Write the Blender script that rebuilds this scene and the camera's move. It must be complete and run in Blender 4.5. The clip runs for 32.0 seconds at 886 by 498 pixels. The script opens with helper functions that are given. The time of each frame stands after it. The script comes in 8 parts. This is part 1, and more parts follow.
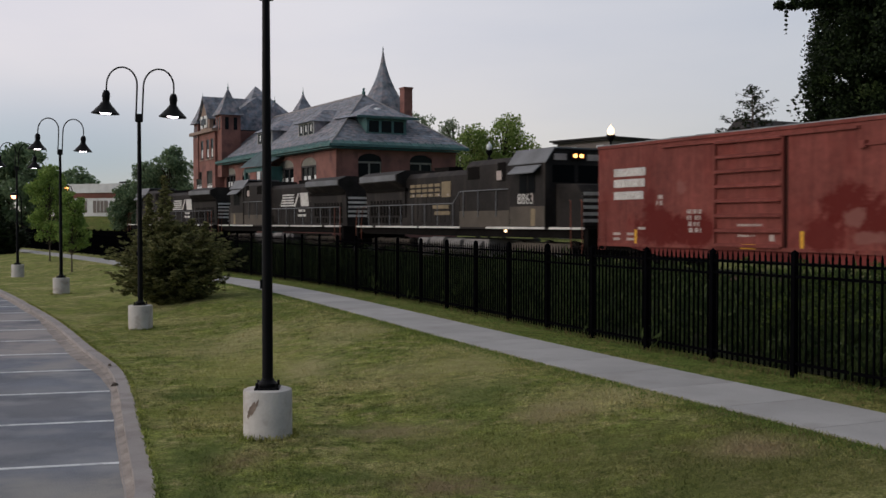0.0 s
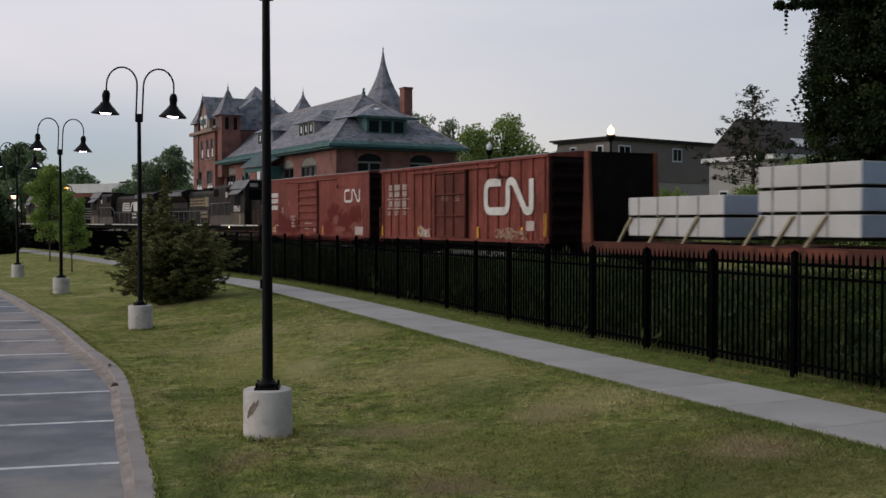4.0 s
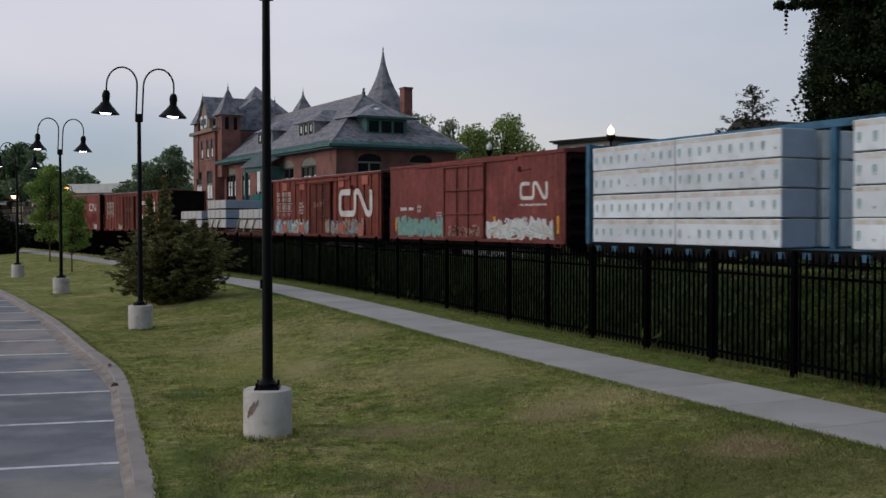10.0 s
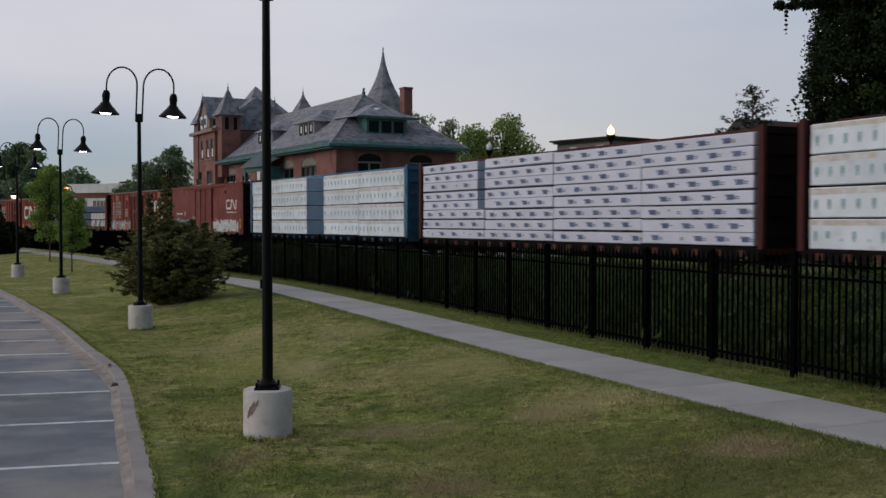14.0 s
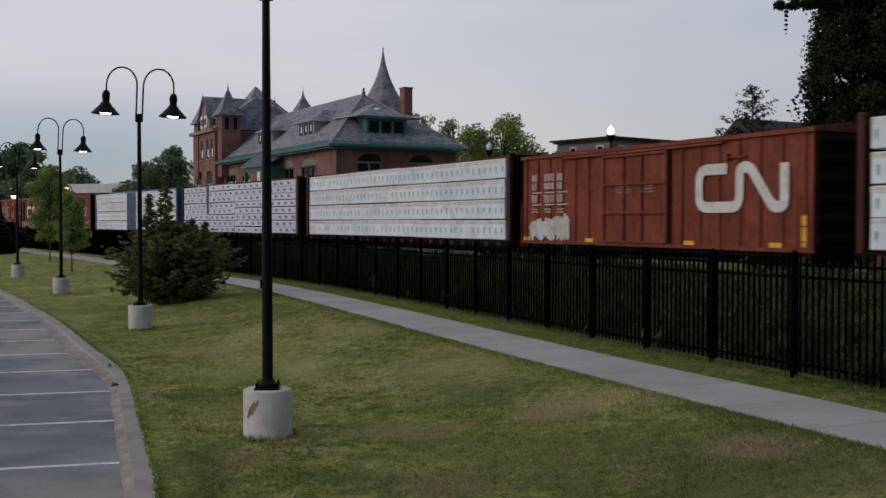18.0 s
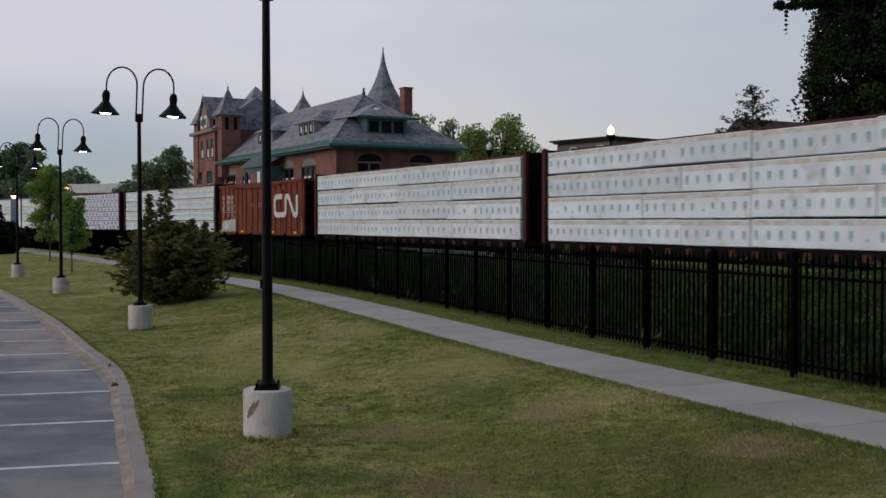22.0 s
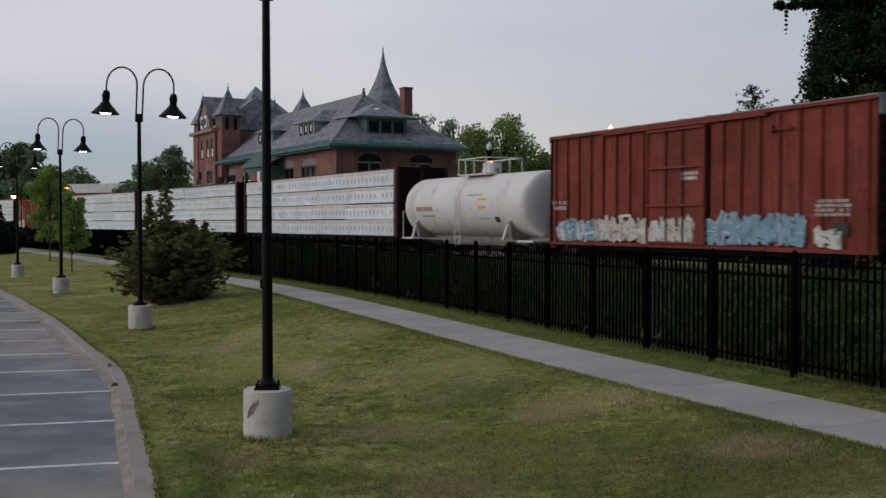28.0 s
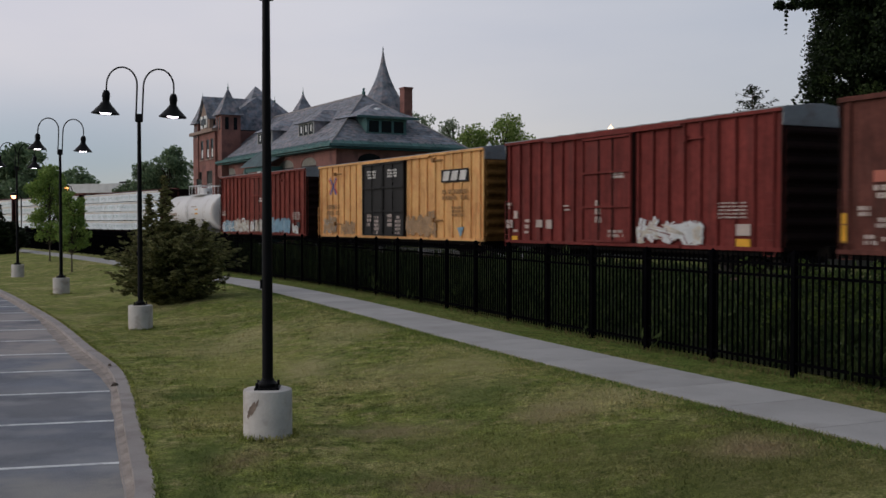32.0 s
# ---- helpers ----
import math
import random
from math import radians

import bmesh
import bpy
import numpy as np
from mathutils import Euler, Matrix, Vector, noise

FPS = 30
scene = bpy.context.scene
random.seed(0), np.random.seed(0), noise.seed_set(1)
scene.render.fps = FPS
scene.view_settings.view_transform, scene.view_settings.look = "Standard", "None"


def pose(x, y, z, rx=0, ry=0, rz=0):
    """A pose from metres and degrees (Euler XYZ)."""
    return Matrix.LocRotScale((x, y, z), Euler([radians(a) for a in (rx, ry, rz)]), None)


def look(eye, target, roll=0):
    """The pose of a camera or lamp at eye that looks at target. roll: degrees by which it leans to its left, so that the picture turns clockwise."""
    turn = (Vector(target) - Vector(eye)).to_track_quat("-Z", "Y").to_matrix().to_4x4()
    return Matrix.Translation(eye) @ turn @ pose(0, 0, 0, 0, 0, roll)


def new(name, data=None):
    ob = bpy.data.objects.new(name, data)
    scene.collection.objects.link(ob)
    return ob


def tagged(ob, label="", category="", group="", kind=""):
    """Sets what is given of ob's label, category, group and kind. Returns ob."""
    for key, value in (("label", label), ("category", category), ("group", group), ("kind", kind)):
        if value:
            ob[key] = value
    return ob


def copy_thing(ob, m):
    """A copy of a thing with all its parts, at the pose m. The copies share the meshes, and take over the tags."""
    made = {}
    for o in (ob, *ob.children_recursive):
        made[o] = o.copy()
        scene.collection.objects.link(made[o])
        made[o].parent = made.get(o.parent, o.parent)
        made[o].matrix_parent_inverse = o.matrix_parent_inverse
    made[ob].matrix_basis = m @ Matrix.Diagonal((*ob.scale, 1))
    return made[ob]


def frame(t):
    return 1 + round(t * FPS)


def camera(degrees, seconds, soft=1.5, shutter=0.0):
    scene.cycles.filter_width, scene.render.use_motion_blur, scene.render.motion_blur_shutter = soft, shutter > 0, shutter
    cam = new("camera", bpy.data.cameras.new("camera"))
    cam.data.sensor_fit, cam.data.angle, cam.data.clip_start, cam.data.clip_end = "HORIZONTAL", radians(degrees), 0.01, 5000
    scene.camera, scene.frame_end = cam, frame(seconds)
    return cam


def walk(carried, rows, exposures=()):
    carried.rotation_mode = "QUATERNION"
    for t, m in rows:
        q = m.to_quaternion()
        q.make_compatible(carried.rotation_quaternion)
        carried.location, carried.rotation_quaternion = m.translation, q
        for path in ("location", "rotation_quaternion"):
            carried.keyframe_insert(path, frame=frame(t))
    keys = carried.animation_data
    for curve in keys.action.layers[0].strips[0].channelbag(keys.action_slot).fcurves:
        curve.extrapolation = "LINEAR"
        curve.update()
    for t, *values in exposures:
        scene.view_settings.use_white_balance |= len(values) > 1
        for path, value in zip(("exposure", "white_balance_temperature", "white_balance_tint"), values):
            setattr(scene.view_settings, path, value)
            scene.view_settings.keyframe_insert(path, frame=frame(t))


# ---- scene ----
# The camera stands still on a tripod at the edge of the car park.
cam = camera(46.2, 32.0, soft=1.5, shutter=0.45)
EYE = pose(0, 0, 2.65, 88.4976, 0, 0)
walk(cam, [(0, EYE), (32, EYE)], exposures=[(0, 0.0, 6580, 10), (6, -0.02, 6450, 10), (9, -0.10, 6260, 10), (13, -0.18, 6300, 10), (20, -0.19, 6400, 10), (32, -0.19, 6400, 10)])

# ---- light: dusk under a thin overcast ----
world = bpy.data.worlds.new("dusk")
scene.world = world
world.use_nodes = True
wn, wl = world.node_tree.nodes, world.node_tree.links
wn.clear()
w_out = wn.new("ShaderNodeOutputWorld")
w_sky = wn.new("ShaderNodeTexSky")
w_sky.sky_type, w_sky.sun_disc = "NISHITA", False
w_sky.sun_elevation, w_sky.sun_rotation = radians(20), radians(-66)
w_sky.dust_density, w_sky.ozone_density = 0.2, 3.0
w_b1 = wn.new("ShaderNodeBackground")
w_b1.inputs[1].default_value = 0.05
w_co = wn.new("ShaderNodeTexCoord")
w_sep = wn.new("ShaderNodeSeparateXYZ")
w_ramp = wn.new("ShaderNodeValToRGB")
for at, col in ((0.0, (0.58, 0.485, 0.485)), (1.0, (0.745, 0.735, 0.715)), (0.07, (0.60, 0.51, 0.51)), (0.20, (0.70, 0.645, 0.645)), (0.40, (0.70, 0.66, 0.65))):
    e = w_ramp.color_ramp.elements[0] if at == 0 else w_ramp.color_ramp.elements[1] if at == 1 else w_ramp.color_ramp.elements.new(at)
    e.position, e.color = at, (*col, 1)
w_map = wn.new("ShaderNodeMapping")
w_map.inputs["Scale"].default_value = (2.0, 2.0, 9.0)
w_noise = wn.new("ShaderNodeTexNoise")
w_noise.inputs["Scale"].default_value, w_noise.inputs["Detail"].default_value = 1.6, 5
w_mix = wn.new("ShaderNodeMix")
w_mix.data_type, w_mix.blend_type = "RGBA", "MULTIPLY"
w_cl = wn.new("ShaderNodeValToRGB")
w_cl.color_ramp.elements[0].position, w_cl.color_ramp.elements[0].color = 0.3, (0.86, 0.88, 0.93, 1)
w_cl.color_ramp.elements[1].position, w_cl.color_ramp.elements[1].color = 0.65, (1, 1, 1, 1)
w_b2 = wn.new("ShaderNodeBackground")
w_b2.inputs[1].default_value = 0.93
w_add = wn.new("ShaderNodeAddShader")
w_mix.inputs[0].default_value = 0.8
wl.new(w_sky.outputs[0], w_b1.inputs[0])
wl.new(w_co.outputs["Generated"], w_sep.inputs[0])
wl.new(w_sep.outputs[2], w_ramp.inputs[0])
wl.new(w_co.outputs["Generated"], w_map.inputs[0])
wl.new(w_map.outputs[0], w_noise.inputs["Vector"])
wl.new(w_noise.outputs[0], w_cl.inputs[0])
wl.new(w_ramp.outputs[0], w_mix.inputs[6])
wl.new(w_cl.outputs[0], w_mix.inputs[7])
# the western sky, to the left and ahead, is the brighter side at dusk
w_dot = wn.new("ShaderNodeVectorMath")
w_dot.operation = "DOT_PRODUCT"
w_dot.inputs[1].default_value = (-0.78, 0.62, 0.0)
w_half = wn.new("ShaderNodeMath")
w_half.operation = "MULTIPLY_ADD"
w_half.inputs[1].default_value, w_half.inputs[2].default_value = 0.5, 0.5
w_side = wn.new("ShaderNodeValToRGB")
for at, v in ((0.0, (0.07, 0.07, 0.07)), (1.0, (0.96, 0.84, 0.74)), (0.30, (0.27, 0.27, 0.27)), (0.50, (0.525, 0.53, 0.53)), (0.65, (0.735, 0.755, 0.747)), (0.84, (0.934, 0.887, 0.837)), (0.94, (0.955, 0.839, 0.747))):
    e = w_side.color_ramp.elements[0] if at == 0 else w_side.color_ramp.elements[1] if at == 1 else w_side.color_ramp.elements.new(at)
    e.position, e.color = at, (*v, 1)
w_tint = wn.new("ShaderNodeMix")
w_tint.data_type, w_tint.blend_type = "RGBA", "MULTIPLY"
w_tint.inputs[0].default_value = 1.0
wl.new(w_co.outputs["Generated"], w_dot.inputs[0])
wl.new(w_dot.outputs["Value"], w_half.inputs[0])
wl.new(w_half.outputs[0], w_side.inputs[0])
wl.new(w_mix.outputs[2], w_tint.inputs[6])
wl.new(w_side.outputs[0], w_tint.inputs[7])
# a bank of blue-grey cloud low in the west
w_low, w_west = wn.new("ShaderNodeMapRange"), wn.new("ShaderNodeMapRange")
w_low.interpolation_type = w_west.interpolation_type = "SMOOTHSTEP"
for i, v in ((1, 0.15), (2, 0.045), (3, 0.0), (4, 1.0)):
    w_low.inputs[i].default_value = v
for i, v in ((1, 0.84), (2, 0.92), (3, 0.0), (4, 1.0)):
    w_west.inputs[i].default_value = v
w_both = wn.new("ShaderNodeMath")
w_both.operation = "MULTIPLY"
w_bank = wn.new("ShaderNodeMix")
w_bank.data_type = "RGBA"
w_bank.inputs[7].default_value = (0.14, 0.138, 0.225, 1)
wl.new(w_sep.outputs[2], w_low.inputs[0])
wl.new(w_half.outputs[0], w_west.inputs[0])
wl.new(w_low.outputs[0], w_both.inputs[0])
wl.new(w_west.outputs[0], w_both.inputs[1])
wl.new(w_both.outputs[0], w_bank.inputs[0])
wl.new(w_tint.outputs[2], w_bank.inputs[6])
wl.new(w_bank.outputs[2], w_b2.inputs[0])
wl.new(w_b1.outputs[0], w_add.inputs[0])
wl.new(w_b2.outputs[0], w_add.inputs[1])
wl.new(w_add.outputs[0], w_out.inputs[0])

sun = new("sun", bpy.data.lights.new("sun", "SUN"))
sun.data.energy, sun.data.angle, sun.data.color = 0.9, radians(40), (1.0, 0.88, 0.80)
sun.matrix_world = look((-40, 12, 18), (0, 30, 2))


# ---- materials ----
def surf(name, col, rough=0.7, metal=0.0, var=0.2, scale=1.0, fine=25.0, bump=0.15, stain=None, amount=0.4, streak=0.0, spread=0.0, glow=0.0, spec=0.25, runs=0.0):
    """A worn surface: base colour with broad and fine variation, an optional stain, rain runs and a fine relief."""
    m = bpy.data.materials.new(name)
    m.use_nodes = True
    n, l = m.node_tree.nodes, m.node_tree.links
    b = n["Principled BSDF"]
    b.inputs["Roughness"].default_value, b.inputs["Metallic"].default_value = rough, metal
    b.inputs["Specular IOR Level"].default_value = spec
    co, info = n.new("ShaderNodeTexCoord"), n.new("ShaderNodeObjectInfo")
    off = n.new("ShaderNodeVectorMath")
    off.operation = "MULTIPLY_ADD"
    off.inputs[1].default_value = (37, 53, 71)
    l.new(info.outputs["Random"], off.inputs[0])
    l.new(co.outputs["Object"], off.inputs[2])

    def tex(s, detail, stretch=None):
        t = n.new("ShaderNodeTexNoise")
        t.inputs["Scale"].default_value, t.inputs["Detail"].default_value = s, detail
        if stretch:
            mp = n.new("ShaderNodeMapping")
            mp.inputs["Scale"].default_value = stretch
            l.new(off.outputs[0], mp.inputs[0])
            l.new(mp.outputs[0], t.inputs["Vector"])
        else:
            l.new(off.outputs[0], t.inputs["Vector"])
        return t

    def mix(fac, a, bb, mode="MIX"):
        x = n.new("ShaderNodeMix")
        x.data_type, x.blend_type = "RGBA", mode
        for v, sock in ((fac, x.inputs[0]), (a, x.inputs[6]), (bb, x.inputs[7])):
            if isinstance(v, (int, float)):
                sock.default_value = v
            elif isinstance(v, tuple):
                sock.default_value = (*v, 1)
            else:
                l.new(v, sock)
        return x.outputs[2]

    def ramp(sock, lo, hi):
        r = n.new("ShaderNodeMapRange")
        r.inputs[1].default_value, r.inputs[2].default_value = lo, hi
        l.new(sock, r.inputs[0])
        return r.outputs[0]

    broad, grain = tex(scale, 4), tex(fine, 3)
    lo, hi = tuple(c * (1 - var) for c in col), tuple(min(1, c * (1 + var)) for c in col)
    c = mix(ramp(broad.outputs[0], 0.3, 0.7), lo, hi)
    c = mix(0.5 * min(1, var * 2), c, grain.outputs[0], "OVERLAY")
    if stain:
        s = tex(scale * 1.7, 6, (1, 1, streak) if streak else None) if not streak else tex(1.0, 5, (streak, streak, 0.35))
        c = mix(ramp(s.outputs[0], 0.72 - 0.4 * amount, 0.95 - 0.4 * amount), c, stain)
    if runs:
        c = mix(runs, c, tex(1.0, 4, (9.0, 9.0, 0.45)).outputs[0], "OVERLAY")
        c = mix(runs * 0.8, c, tex(3.2, 5).outputs[0], "OVERLAY")
    if spread:
        hs = n.new("ShaderNodeHueSaturation")
        r = n.new("ShaderNodeMapRange")
        r.inputs[3].default_value, r.inputs[4].default_value = 1 - spread, 1 + spread
        l.new(info.outputs["Random"], r.inputs[0])
        l.new(r.outputs[0], hs.inputs["Value"])
        l.new(c, hs.inputs["Color"])
        c = hs.outputs[0]
    l.new(c, b.inputs["Base Color"])
    rr = n.new("ShaderNodeMapRange")
    rr.inputs[3].default_value, rr.inputs[4].default_value = max(0.02, rough - 0.12), min(1, rough + 0.12)
    l.new(broad.outputs[0], rr.inputs[0])
    l.new(rr.outputs[0], b.inputs["Roughness"])
    if bump:
        bp = n.new("ShaderNodeBump")
        bp.inputs["Strength"].default_value, bp.inputs["Distance"].default_value = bump, 0.02
        l.new(grain.outputs[0], bp.inputs["Height"])
        l.new(bp.outputs[0], b.inputs["Normal"])
    if glow:
        b.inputs["Emission Color"].default_value = (*col, 1)
        b.inputs["Emission Strength"].default_value = glow
    return m


def leafy(name, a, b_, rough=0.6, sheer=0.4):
    """Leaves: every clump its own shade, with some light passing through."""
    m = bpy.data.materials.new(name)
    m.use_nodes = True
    n, l = m.node_tree.nodes, m.node_tree.links
    p, out = n["Principled BSDF"], n["Material Output"]
    p.inputs["Roughness"].default_value, p.inputs["Specular IOR Level"].default_value = rough, 0.12
    g = n.new("ShaderNodeNewGeometry")
    r = n.new("ShaderNodeValToRGB")
    r.color_ramp.elements[0].color, r.color_ramp.elements[1].color = (*a, 1), (*b_, 1)
    l.new(g.outputs["Random Per Island"], r.inputs[0])
    l.new(r.outputs[0], p.inputs["Base Color"])
    t = n.new("ShaderNodeBsdfTranslucent")
    l.new(r.outputs[0], t.inputs[0])
    mx = n.new("ShaderNodeMixShader")
    mx.inputs[0].default_value = sheer
    l.new(p.outputs[0], mx.inputs[1])
    l.new(t.outputs[0], mx.inputs[2])
    l.new(mx.outputs[0], out.inputs[0])
    return m


def patched(m, spots_, upright=False):
    """Lays soft-edged, ragged patches (x, y, half width, half depth, colour, strength) over a ground or, upright (x, z), a side."""
    n, l = m.node_tree.nodes, m.node_tree.links
    base = n["Principled BSDF"].inputs["Base Color"]
    c = base.links[0].from_socket
    co, wob = n.new("ShaderNodeTexCoord"), n.new("ShaderNodeTexNoise")
    wob.inputs["Scale"].default_value, wob.inputs["Detail"].default_value, wob.inputs["Roughness"].default_value = 2.2, 6, 0.7
    l.new(co.outputs["Object"], wob.inputs["Vector"])
    for x, y, rx, ry, col, k in spots_:
        mp, ln, ad, rg, mx = n.new("ShaderNodeMapping"), n.new("ShaderNodeVectorMath"), n.new("ShaderNodeMath"), n.new("ShaderNodeMapRange"), n.new("ShaderNodeMix")
        mp.inputs["Scale"].default_value = (1 / rx, 0, 1 / ry) if upright else (1 / rx, 1 / ry, 0)
        mp.inputs["Location"].default_value = (-x / rx, 0, -y / ry) if upright else (-x / rx, -y / ry, 0)
        ln.operation, ad.operation, mx.data_type = "LENGTH", "MULTIPLY_ADD", "RGBA"
        ad.inputs[1].default_value = 2.6
        for q, v in ((1, 2.35 if upright else 2.75), (2, 2.0 if upright else 1.55), (3, 0.0), (4, k)):
            rg.inputs[q].default_value = v
        mx.inputs[7].default_value = (*col, 1)
        l.new(co.outputs["Object"], mp.inputs[0])
        l.new(mp.outputs[0], ln.inputs[0])
        l.new(wob.outputs[0], ad.inputs[0])
        l.new(ln.outputs["Value"], ad.inputs[2])
        l.new(ad.outputs[0], rg.inputs[0])
        l.new(rg.outputs[0], mx.inputs[0])
        l.new(c, mx.inputs[6])
        c = mx.outputs[2]
    l.new(c, base)
    return m


def lawn_surface(name, green, dark, straw, dry, blades=False):
    """Mown grass: clumps of green, darker tufts and dry straw patches at three sizes."""
    m = bpy.data.materials.new(name)
    m.use_nodes = True
    n, l = m.node_tree.nodes, m.node_tree.links
    p = n["Principled BSDF"]
    p.inputs["Roughness"].default_value, p.inputs["Specular IOR Level"].default_value = 0.95, 0.02
    co = n.new("ShaderNodeTexCoord")

    def field(scale, detail, lo, hi, rough=0.6, out=(0.0, 1.0)):
        t, r = n.new("ShaderNodeTexNoise"), n.new("ShaderNodeMapRange")
        t.inputs["Scale"].default_value, t.inputs["Detail"].default_value, t.inputs["Roughness"].default_value = scale, detail, rough
        for i_, v_ in enumerate((lo, hi, *out)):
            r.inputs[i_ + 1].default_value = v_
        l.new(co.outputs["Object"], t.inputs["Vector"])
        l.new(t.outputs[0], r.inputs[0])
        return r.outputs[0]

    def mix(f, x, y, mode="MIX"):
        k = n.new("ShaderNodeMix")
        k.data_type, k.blend_type = "RGBA", mode
        for v, s in ((f, k.inputs[0]), (x, k.inputs[6]), (y, k.inputs[7])):
            if isinstance(v, tuple):
                s.default_value = (*v, 1)
            elif isinstance(v, float):
                s.default_value = v
            else:
                l.new(v, s)
        return k.outputs[2]

    c = mix(field(1.3, 6, 0.42, 0.62, 0.75), green, dark)
    c = mix(field(0.42, 7, 0.50 - dry, 0.70 - dry, 0.72), c, straw)
    c = mix(field(2.9, 6, 0.52, 0.63, 0.7), c, tuple(v * 0.85 for v in straw))
    c = mix(field(6.5, 5, 0.52, 0.66, 0.75), c, tuple(v * 0.52 for v in dark))
    c = mix(field(15.0, 4, 0.50, 0.72, 0.7), c, tuple(v * 0.6 for v in green))
    c = mix(1.0, c, field(3.6, 7, 0.36, 0.64, 0.78, (0.68, 1.3)), "MULTIPLY")
    if blades:
        g = n.new("ShaderNodeNewGeometry")
        r = n.new("ShaderNodeValToRGB")
        r.color_ramp.elements[0].color, r.color_ramp.elements[1].color = (0.55, 0.6, 0.5, 1), (1.35, 1.3, 1.25, 1)
        l.new(g.outputs["Random Per Island"], r.inputs[0])
        c = mix(1.0, c, r.outputs[0], "MULTIPLY")
        l.new(c, p.inputs["Base Color"])
        return m
    fine = field(34, 4, 0.36, 0.66, 0.75)
    c = mix(0.55, c, fine, "OVERLAY")
    l.new(c, p.inputs["Base Color"])
    bp = n.new("ShaderNodeBump")
    bp.inputs["Strength"].default_value, bp.inputs["Distance"].default_value = 0.8, 0.03
    l.new(fine, bp.inputs["Height"])
    l.new(bp.outputs[0], p.inputs["Normal"])
    return m


LAWN = ((0.335, 0.372, 0.106), (0.185, 0.236, 0.067), (0.56, 0.49, 0.235), 0.035)
DIRT, TAN, STRAW, DEEP = (0.31, 0.235, 0.14), (0.41, 0.34, 0.185), (0.50, 0.445, 0.225), (0.15, 0.195, 0.06)
# patches at (2.8, 10.3), (3.8, 12.4), (3.2, 9.6) paint shade into the lawn
WORN_SHADED = [(2.8, 10.3, 1.8, 1.4, (0.12, 0.12, 0.042), 0.6), (3.8, 12.4, 1.1, 1.3, (0.12, 0.125, 0.045), 0.55), (0.6, 11.5, 1.4, 1.2, (0.24, 0.245, 0.085), 0.6), (-3.6, 18.6, 1.0, 2.0, (0.44, 0.43, 0.15), 0.6), (-3.0, 14.5, 0.6, 0.9, (0.40, 0.37, 0.14), 0.6), (0.5, 17.0, 1.2, 1.6, (0.42, 0.385, 0.16), 0.5), (3.2, 9.6, 2.0, 1.5, (0.15, 0.17, 0.055), 0.55), (3.25, 10.7, 0.55, 0.45, TAN, 0.75), (3.3, 10.55, 0.3, 0.25, DIRT, 0.8), (1.45, 12.95, 0.45, 0.6, TAN, 0.85), (2.5, 13.7, 0.85, 0.7, STRAW, 0.8), (-2.25, 9.9, 0.4, 0.8, DEEP, 0.9), (-2.75, 11.6, 0.35, 0.9, DEEP, 0.8), (-1.6, 9.4, 0.4, 0.4, DEEP, 0.8),
        (-0.6, 12.85, 0.75, 0.45, TAN, 0.75), (0.0, 10.3, 0.6, 0.35, DIRT, 0.85), (-2.2, 11.2, 0.35, 0.4, DIRT, 0.6), (-4.4, 21.8, 0.9, 1.6, STRAW, 0.6),
        (-2.3, 18.0, 0.5, 1.0, STRAW, 0.8), (-1.9, 21.7, 0.8, 1.3, STRAW, 0.5), (-3.9, 15.8, 0.5, 0.5, DEEP, 0.9), (0.4, 14.6, 0.9, 0.9, DEEP, 0.7), (-1.1, 10.7, 0.5, 0.4, DEEP, 0.7), (-0.3, 16.8, 0.9, 0.9, STRAW, 0.4)]
